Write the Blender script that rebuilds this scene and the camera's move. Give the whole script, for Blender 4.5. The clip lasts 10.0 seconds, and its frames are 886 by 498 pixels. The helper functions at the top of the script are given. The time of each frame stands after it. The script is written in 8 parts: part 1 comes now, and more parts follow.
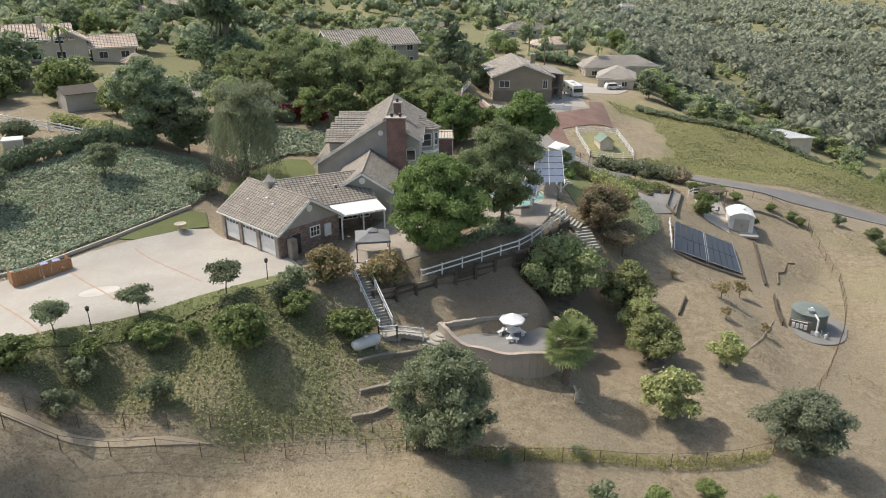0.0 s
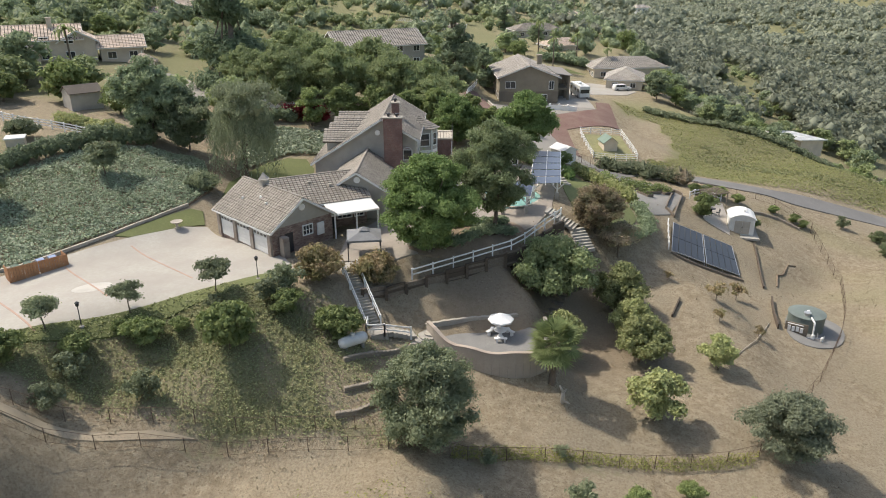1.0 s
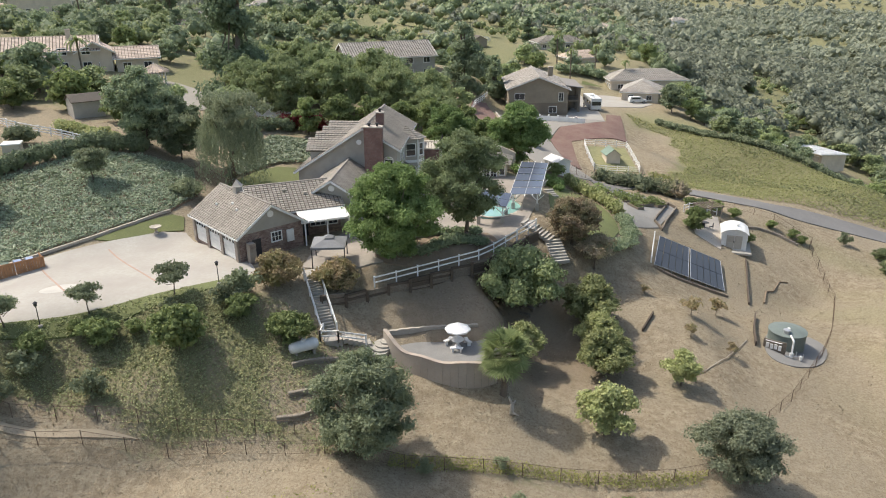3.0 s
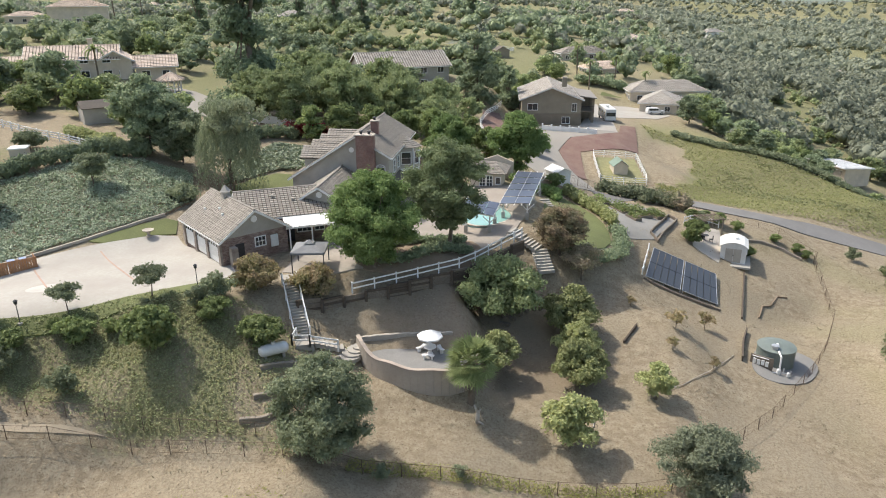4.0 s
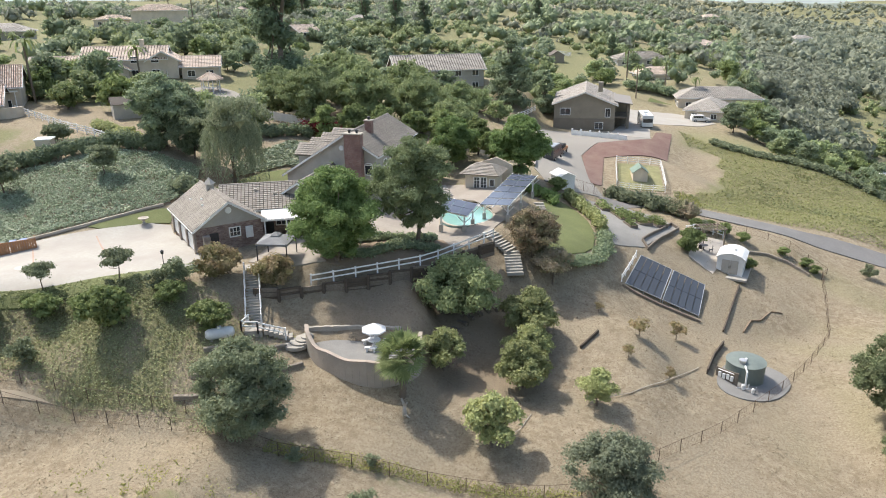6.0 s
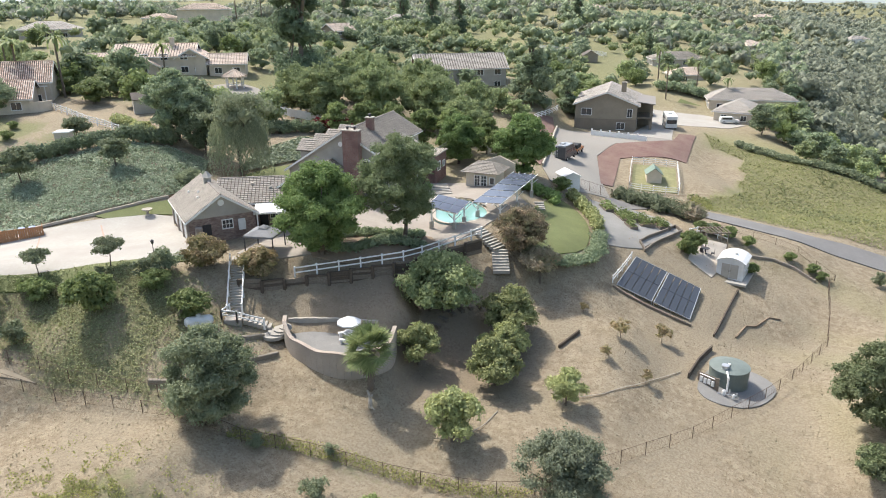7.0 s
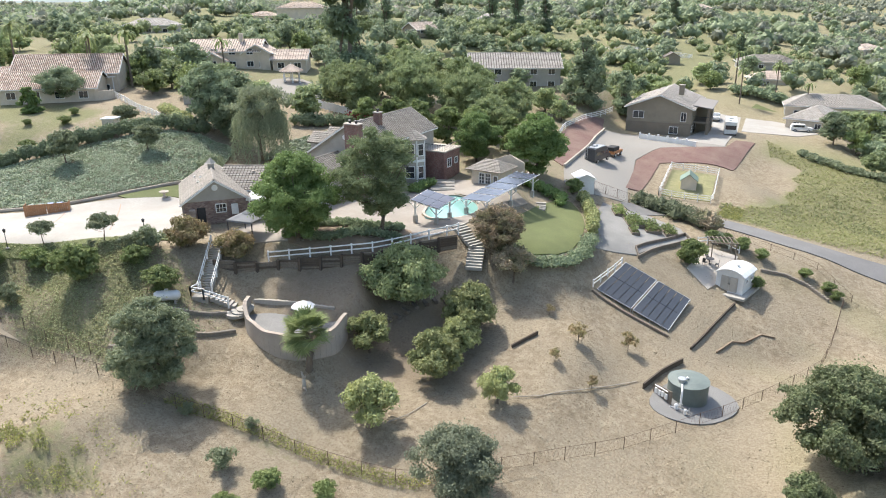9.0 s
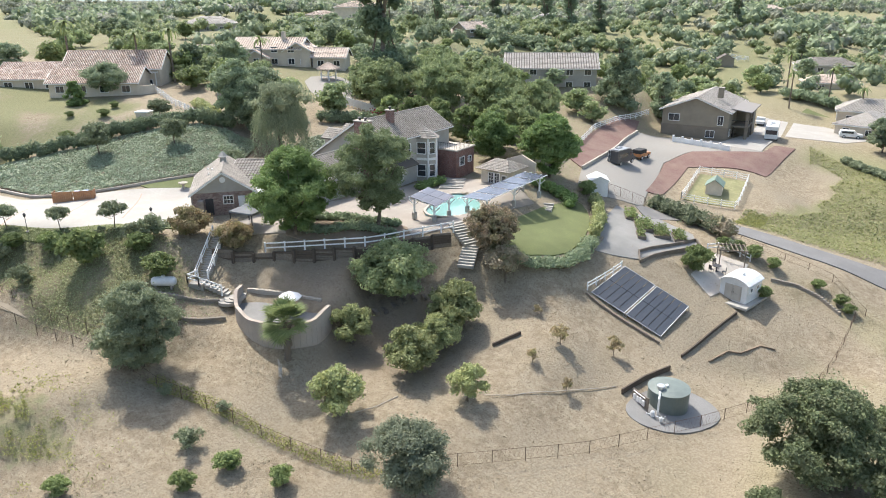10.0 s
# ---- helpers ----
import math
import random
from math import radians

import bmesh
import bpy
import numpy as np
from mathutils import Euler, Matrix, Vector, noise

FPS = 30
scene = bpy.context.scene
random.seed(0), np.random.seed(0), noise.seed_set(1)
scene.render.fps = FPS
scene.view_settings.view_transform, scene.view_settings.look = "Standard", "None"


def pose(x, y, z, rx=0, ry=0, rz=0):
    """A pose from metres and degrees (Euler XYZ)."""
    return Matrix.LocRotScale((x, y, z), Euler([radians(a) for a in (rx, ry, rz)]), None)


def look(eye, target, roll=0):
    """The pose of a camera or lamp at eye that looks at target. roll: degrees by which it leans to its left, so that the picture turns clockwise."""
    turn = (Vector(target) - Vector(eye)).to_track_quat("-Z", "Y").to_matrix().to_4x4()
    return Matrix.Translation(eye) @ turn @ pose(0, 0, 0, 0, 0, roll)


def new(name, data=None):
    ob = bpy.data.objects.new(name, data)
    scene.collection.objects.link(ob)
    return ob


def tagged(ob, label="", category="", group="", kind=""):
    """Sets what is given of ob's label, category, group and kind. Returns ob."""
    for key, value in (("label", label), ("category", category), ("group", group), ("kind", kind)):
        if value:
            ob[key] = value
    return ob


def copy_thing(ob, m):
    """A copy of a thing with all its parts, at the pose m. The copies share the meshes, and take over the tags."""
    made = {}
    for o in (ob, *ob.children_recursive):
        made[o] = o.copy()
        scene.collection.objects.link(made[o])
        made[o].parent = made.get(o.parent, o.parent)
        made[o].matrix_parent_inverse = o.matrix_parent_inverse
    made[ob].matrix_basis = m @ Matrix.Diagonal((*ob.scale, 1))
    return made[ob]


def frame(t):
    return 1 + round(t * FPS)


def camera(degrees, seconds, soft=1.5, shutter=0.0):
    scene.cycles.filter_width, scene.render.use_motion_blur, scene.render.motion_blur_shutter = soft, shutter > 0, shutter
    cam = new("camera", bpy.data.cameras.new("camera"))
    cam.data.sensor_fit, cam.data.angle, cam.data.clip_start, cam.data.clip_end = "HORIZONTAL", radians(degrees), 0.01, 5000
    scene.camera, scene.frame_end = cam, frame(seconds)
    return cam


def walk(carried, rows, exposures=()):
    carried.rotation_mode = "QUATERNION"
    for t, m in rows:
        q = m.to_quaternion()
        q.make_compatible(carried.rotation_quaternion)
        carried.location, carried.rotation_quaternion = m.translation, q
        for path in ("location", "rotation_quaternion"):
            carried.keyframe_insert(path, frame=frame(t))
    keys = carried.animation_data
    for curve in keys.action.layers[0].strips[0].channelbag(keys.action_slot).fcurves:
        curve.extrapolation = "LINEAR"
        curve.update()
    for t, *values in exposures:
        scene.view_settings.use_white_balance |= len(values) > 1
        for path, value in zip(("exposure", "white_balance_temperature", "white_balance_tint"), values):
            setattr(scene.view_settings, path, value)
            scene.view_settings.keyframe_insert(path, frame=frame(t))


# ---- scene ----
cam = camera(64.3, 10.0, soft=1.0)
METRES, EYE, TILT, LEAN, TURN = 58.0, 26.8, -22.0, 0.0, 0.0
ROWS = [
    (0.0, 0.0, 0.0, 0.0, 0.0, 0.0, -0.0),
    (0.5, 0.02, -0.0016, -0.0013, 0.58, 0.03, -0.21),
    (1.0, 0.0414, -0.0029, -0.0026, 1.23, 0.08, -0.44),
    (1.5, 0.0649, -0.0033, -0.0039, 1.95, 0.28, -0.65),
    (2.0, 0.0937, -0.0021, -0.0045, 2.64, 0.51, -0.86),
    (2.5, 0.1289, -0.0006, -0.0049, 3.36, 0.71, -1.1),
    (4.0, 0.2663, 0.0078, -0.0063, 7.14, 1.71, -2.53),
    (4.5, 0.3196, 0.0109, -0.0071, 8.72, 1.98, -3.14),
    (5.0, 0.3723, 0.015, -0.0068, 10.28, 1.89, -3.74),
    (5.5, 0.4266, 0.0203, -0.0062, 11.89, 1.79, -4.38),
    (7.0, 0.5968, 0.0486, 0.0006, 17.38, 1.25, -6.5),
    (7.5, 0.6573, 0.0638, 0.0053, 19.36, 0.99, -7.28),
    (8.0, 0.7193, 0.0819, 0.0114, 21.39, 0.72, -8.06),
    (8.5, 0.7817, 0.1028, 0.0185, 23.56, 0.4, -8.9),
    (9.0, 0.8444, 0.1264, 0.0269, 26.12, -0.01, -9.85),
    (9.5, 0.9074, 0.1528, 0.0369, 28.73, -0.48, -10.82),
    (10.0, 0.9696, 0.1816, 0.0481, 31.35, -1.01, -11.75),
]
EXPOSURES = [(0.0, 0.38, 6950, 10), (2.5, 0.45, 6900, 10), (4.0, 0.61, 6800, 10), (5.5, 0.72, 6700, 10), (7.5, 0.87, 6600, 10), (10.0, 0.97, 6500, 10)]
walk(cam, [(t, pose(0, 0, EYE, TILT, LEAN, TURN) @ pose(METRES * x, METRES * y, METRES * z, 90 + pitch, roll, yaw)) for t, x, y, z, yaw, pitch, roll in ROWS], EXPOSURES)

# ---------------------------------------------------------------- the lie of the land
PATCHES = []


def patch(x, y, reach, level, east=0.0, north=0.0):
    """A tilted patch of ground; neighbouring patches melt into one another."""
    PATCHES.append((x, y, reach, level, east, north))


patch(-28, 60, 11, -0.3, 0.03, -0.09)  # driveway court
patch(-44, 66, 9, -1, 0.02, 0.15)  # driveway mouth
patch(-8, 80, 11, -0.1, 0.04, -0.01)  # house pad
patch(-14, 68, 7, -0.2, -0.02, 0.02)  # garage pad
patch(9, 84, 7, -0.2, 0.13, 0.06)  # pool terrace
patch(-22, 46.5, 5, -4.5, 0.09, 0.21)  # bank below the drive
patch(-10, 50, 5, -3.1, -0.24, 0.29)  # bank by the tank
patch(-3, 57, 4, -4.3, -0.32, 0.25)  # stair bank
patch(5, 62.4, 3.6, -3.4, 0.02, 0.2)  # terrace behind the patio
patch(6, 56.5, 3.6, -5.9, 0.01, 0.02)  # patio
patch(8, 48, 4, -8.2, -0.04, 0.1)  # slope below the patio
patch(8, 52, 2.6, -6.9, -0.08, 0.25)  # foot of the patio wall
patch(-12, 36, 7, -7.8, 0.15, -0.08)  # lower field
patch(16, 38, 8, -10.3, -0.16, 0.03)  # lower field
patch(40, 50, 9, -12.3, -0.17, 0.02)  # lower field
patch(16.8, 76.2, 2.3, -3.0, 0.0, 0.45)  # bank of the lawn steps
patch(13, 69, 3, -5.6, 0.0, 0.25)  # shelf under the terrace wall
patch(22, 58, 7, -9.1, -0.01, -0.02)  # orchard
patch(24, 70, 7, -7.5, 0.05, 0.12)  # upper orchard
patch(33, 84, 7, -8.1, -0.27, 0.21)  # solar bank
patch(43, 96, 7, -8.8, -0.27, 0.15)  # shed yard
patch(42, 70, 7, -11.5, -0.18, 0.08)  # water tank pad
patch(60, 75, 10, -10.8, 0.13, -0.12)  # eastern slope
patch(21, 86, 6, -2.3, -0.05, -0.07)  # side lawn
patch(30, 100, 7, -4.6, -0.18, -0.09)  # vegetable garden
patch(42, 112, 8, -6.4, -0.15, -0.04)  # lane
patch(66, 136, 12, -10.8, 0.02, -0.17)  # lane
patch(31, 133, 10, -5.9, -0.05, 0.17)  # pen yard
patch(56, 155, 14, -7.3, 0.01, 0.04)  # grass field
patch(24, 166, 12, -3, -0.01, -0.01)  # neighbour pad
patch(13, 125, 10, -1.2, -0.2, -0.06)  # neighbour court
patch(-36, 78, 8, 3, -0.2, 0.12)  # ivy bank
patch(-52, 70, 9, 1.8, 0.03, 0.17)  # ivy bank
patch(-62, 92, 12, 7, -0.03, 0.09)  # hill terrace
patch(-20, 108, 12, 2.7, -0.11, 0.11)  # grove behind the house
patch(-52, 135, 18, 6.7, -0.1, 0.01)  # hill shelf
patch(-20, 150, 18, 4, -0.17, 0.02)  # grove
patch(42, 198, 16, -4.7, -0.02, -0.01)  # ranch house pad
patch(-28, 185, 20, 6.1, 0.1, -0.11)  # back house pad
patch(85, 110, 18, -15.7, -0.19, 0.04)  # eastern valley side
patch(-45, 45, 9, -1.2, -0.02, 0.06)  # bank
patch(100, 190, 28, -21.9, -0.29, 0.02)  # valley side
patch(5, 230, 28, -0.9, 0.09, 0.09)  # middle distance
patch(-90, 150, 28, 10.9, -0.06, 0.05)  # western hill
PAT = np.array(PATCHES)


def waves(x, y, size, seed=0.0):
    """A smooth uneven field between about -1 and 1."""
    a, b = np.asarray(x, float) / size, np.asarray(y, float) / size
    s = np.sin(a * 1.0 + 1.3 * np.sin(b * 0.9 + seed) + seed * 1.7) + np.sin(b * 1.2 + 1.1 * np.sin(a * 1.1 - seed) + seed * 0.6)
    return 0.35 * s + 0.3 * np.sin((a + b) * 1.9 + 1.7 * np.sin((a - b) * 0.8 + seed) + seed * 2.3)


def ease(v, lo, hi):
    k = np.clip((np.asarray(v, float) - lo) / (hi - lo), 0, 1)
    return k * k * (3 - 2 * k)


def far_land(x, y):
    r = np.hypot(x, y - 100)
    side = ease(np.asarray(x, float) - 0.12 * np.asarray(y, float), -120, 190)
    z = 13 - 42 * side + 7 * waves(x, y, 62, 0.7) * ease(r, 150, 420)
    z = z + 22 * waves(x, y, 260, 2.1) * ease(r, 500, 1200) * (0.35 + 0.65 * side)
    return z + 30 * side * ease(r, 500, 1500)


def ground(x, y):
    x, y = np.asarray(x, float), np.asarray(y, float)
    dx, dy = x[..., None] - PAT[:, 0], y[..., None] - PAT[:, 1]
    d2 = (dx * dx + dy * dy) / PAT[:, 2] ** 2
    w = np.exp(-d2) + 1e-3 / (1 + d2) ** 2
    w /= w.sum(-1, keepdims=True)
    lim = 1.8 * PAT[:, 2]
    z = (w * (PAT[:, 3] + PAT[:, 4] * np.clip(dx, -lim, lim) + PAT[:, 5] * np.clip(dy, -lim, lim))).sum(-1)
    k = ease(np.hypot(x * 0.9, y - 105), 110, 210)
    return z * (1 - k) + far_land(x, y) * k


def gz(x, y):
    return float(ground(x, y))


# ---------------------------------------------------------------- daylight
SUN_FROM = Vector((-0.54, 0.26, 0.80)).normalized()
world = bpy.data.worlds.new("sky")
scene.world = world
world.use_nodes = True
wn = world.node_tree
sky = wn.nodes.new("ShaderNodeTexSky")
sky.sky_type, sky.sun_disc = "NISHITA", False
sky.sun_elevation = math.asin(SUN_FROM.z)
sky.sun_rotation = math.atan2(SUN_FROM.x, SUN_FROM.y)
sky.dust_density, sky.air_density = 3.0, 1.2
wn.links.new(sky.outputs[0], wn.nodes["Background"].inputs[0])
wn.nodes["Background"].inputs[1].default_value = 0.15
sun = new("sun", bpy.data.lights.new("sun", "SUN"))
sun.data.energy, sun.data.angle, sun.data.color = 3.15, radians(0.6), (1.0, 0.965, 0.91)
sun.matrix_world = look(SUN_FROM * 400, (0, 0, 0))


# ---------------------------------------------------------------- materials
def nodes_of(name):
    m = bpy.data.materials.new(name)
    m.use_nodes = True
    nt = m.node_tree
    return m, nt, nt.nodes["Principled BSDF"]


def noise_node(nt, scale, detail=4.0, rough=0.6, coord="Object"):
    tc = nt.nodes.new("ShaderNodeTexCoord") if coord == "Object" else nt.nodes.new("ShaderNodeNewGeometry")
    n = nt.nodes.new("ShaderNodeTexNoise")
    n.inputs["Scale"].default_value, n.inputs["Detail"].default_value, n.inputs["Roughness"].default_value = scale, detail, rough
    nt.links.new(tc.outputs["Object" if coord == "Object" else "Position"], n.inputs["Vector"])
    return n


def mixed(nt, fac, a, b):
    mx = nt.nodes.new("ShaderNodeMix")
    mx.data_type = "RGBA"
    for sock, v in ((mx.inputs[0], fac), (mx.inputs[6], a), (mx.inputs[7], b)):
        if isinstance(v, (int, float)):
            sock.default_value = v
        elif isinstance(v, tuple):
            sock.default_value = (*v, 1)
        else:
            nt.links.new(v, sock)
    return mx.outputs[2]


def spread(nt, value, lo, hi):
    r = nt.nodes.new("ShaderNodeMapRange")
    r.inputs[1].default_value, r.inputs[2].default_value = lo, hi
    nt.links.new(value, r.inputs[0])
    return r.outputs[0]


def bumped(nt, bsdf, height, strength, distance):
    b = nt.nodes.new("ShaderNodeBump")
    b.inputs["Strength"].default_value, b.inputs["Distance"].default_value = strength, distance
    nt.links.new(height, b.inputs["Height"])
    nt.links.new(b.outputs[0], bsdf.inputs["Normal"])


def plain(name, a, b, rough=0.8, fine=6.0, coarse=0.5, bump=0.25, metal=0.0, dist=0.02, stain=None, coord="World"):
    """A weathered surface: two tones at two scales, an optional stain, and a fine relief."""
    m, nt, bsdf = nodes_of(name)
    n1, n2 = noise_node(nt, fine, 5, 0.65, coord), noise_node(nt, coarse, 3, 0.6, coord)
    col = mixed(nt, spread(nt, n1.outputs[0], 0.32, 0.68), a, b)
    mid = tuple(0.5 * (p + q) for p, q in zip(a, b))
    col = mixed(nt, spread(nt, n2.outputs[0], 0.35, 0.75), col, stain or tuple(c * 0.8 for c in mid))
    nt.links.new(col, bsdf.inputs["Base Color"])
    bsdf.inputs["Roughness"].default_value, bsdf.inputs["Metallic"].default_value = rough, metal
    bumped(nt, bsdf, n1.outputs[0], bump, dist)
    return m


def leafy(name, a, b, c, glow=0.38):
    """Foliage: every leaf its own tone, some light passing through."""
    m, nt, bsdf = nodes_of(name)
    g = nt.nodes.new("ShaderNodeNewGeometry")
    n = noise_node(nt, 0.7, 3, 0.6, "World")
    o = nt.nodes.new("ShaderNodeObjectInfo")
    col = mixed(nt, g.outputs["Random Per Island"], a, b)
    col = mixed(nt, spread(nt, n.outputs[0], 0.4, 0.7), col, c)
    h = nt.nodes.new("ShaderNodeHueSaturation")
    nt.links.new(col, h.inputs["Color"])
    v = nt.nodes.new("ShaderNodeMapRange")
    v.inputs[3].default_value, v.inputs[4].default_value = 0.8, 1.2
    nt.links.new(o.outputs["Random"], v.inputs[0])
    nt.links.new(v.outputs[0], h.inputs["Value"])
    nt.links.new(h.outputs[0], bsdf.inputs["Base Color"])
    bsdf.inputs["Roughness"].default_value = 0.62
    bsdf.inputs["Specular IOR Level"].default_value = 0.22
    t = nt.nodes.new("ShaderNodeBsdfTranslucent")
    nt.links.new(h.outputs[0], t.inputs[0])
    mx = nt.nodes.new("ShaderNodeMixShader")
    mx.inputs[0].default_value = glow
    nt.links.new(bsdf.outputs[0], mx.inputs[1])
    nt.links.new(t.outputs[0], mx.inputs[2])
    nt.links.new(mx.outputs[0], nt.nodes["Material Output"].inputs[0])
    return m


def banded(name, a, b, joint, course, length, rough=0.75, metal=0.0):
    """Courses of small pieces too far off to be single: used on distant roofs and brick."""
    m, nt, bsdf = nodes_of(name)
    tc = nt.nodes.new("ShaderNodeTexCoord")
    br = nt.nodes.new("ShaderNodeTexBrick")
    br.inputs["Scale"].default_value = 1.0
    br.inputs["Brick Width"].default_value, br.inputs["Row Height"].default_value = length, course
    br.inputs["Mortar Size"].default_value = course * 0.09
    br.inputs["Color1"].default_value, br.inputs["Color2"].default_value, br.inputs["Mortar"].default_value = (*a, 1), (*b, 1), (*joint, 1)
    nt.links.new(tc.outputs["UV"], br.inputs["Vector"])
    n = noise_node(nt, 0.9, 4, 0.6, "World")
    col = mixed(nt, spread(nt, n.outputs[0], 0.45, 0.8), br.outputs[0], tuple(c * 0.75 for c in a))
    nt.links.new(col, bsdf.inputs["Base Color"])
    bsdf.inputs["Roughness"].default_value, bsdf.inputs["Metallic"].default_value = rough, metal
    bumped(nt, bsdf, br.outputs[1], 0.5, -0.02)
    return m


def glassy(name, tint, rough=0.08, shine=0.8):
    m, nt, bsdf = nodes_of(name)
    bsdf.inputs["Base Color"].default_value = (*tint, 1)
    bsdf.inputs["Roughness"].default_value = rough
    bsdf.inputs["Specular IOR Level"].default_value = shine
    return m


def soil():
    """Dry hillside: pale dust, darker litter, straw and green cover where the ground keeps it."""
    m, nt, bsdf = nodes_of("dry_ground")
    at = {}
    for key in ("cover", "straw", "litter"):
        n = nt.nodes.new("ShaderNodeAttribute")
        n.attribute_name = key
        at[key] = n.outputs["Fac"]
    n1, n2, n3 = noise_node(nt, 4.5, 8, 0.75, "World"), noise_node(nt, 0.45, 6, 0.65, "World"), noise_node(nt, 16.0, 4, 0.75, "World")
    n4, n5 = noise_node(nt, 0.09, 4, 0.6, "World"), noise_node(nt, 1.3, 6, 0.7, "World")
    dust = mixed(nt, spread(nt, n2.outputs[0], 0.38, 0.62), (0.238, 0.193, 0.133), (0.312, 0.262, 0.185))
    grit = mixed(nt, spread(nt, n3.outputs[0], 0.43, 0.57), dust, mixed(nt, spread(nt, n5.outputs[0], 0.4, 0.6), (0.19, 0.15, 0.10), (0.365, 0.315, 0.225)))
    clods = mixed(nt, spread(nt, n1.outputs[0], 0.54, 0.62), grit, (0.16, 0.125, 0.085))
    pale = mixed(nt, spread(nt, n4.outputs[0], 0.46, 0.60), clods, mixed(nt, spread(nt, n1.outputs[0], 0.42, 0.58), (0.31, 0.266, 0.19), (0.23, 0.19, 0.134)))
    brown = mixed(nt, spread(nt, n1.outputs[0], 0.38, 0.62), (0.165, 0.128, 0.092), (0.29, 0.233, 0.17))
    pale = mixed(nt, mixed(nt, spread(nt, n5.outputs[0], 0.3, 0.6), (0.0, 0.0, 0.0), at["litter"]), pale, brown)
    blade = mixed(nt, spread(nt, n1.outputs[0], 0.35, 0.65), (0.13, 0.14, 0.07), (0.25, 0.235, 0.13))
    dry = mixed(nt, spread(nt, n1.outputs[0], 0.42, 0.58), (0.265, 0.252, 0.135), (0.185, 0.182, 0.092))
    col = mixed(nt, at["straw"], pale, dry)
    add = nt.nodes.new("ShaderNodeMath")
    add.operation = "ADD"
    nt.links.new(at["cover"], add.inputs[0])
    nt.links.new(n5.outputs[0], add.inputs[1])
    col = mixed(nt, spread(nt, add.outputs[0], 0.78, 1.08), col, blade)
    nt.links.new(col, bsdf.inputs["Base Color"])
    bsdf.inputs["Roughness"].default_value = 0.95
    bsdf.inputs["Specular IOR Level"].default_value = 0.1
    bumped(nt, bsdf, n1.outputs[0], 0.9, 0.16)
    return m


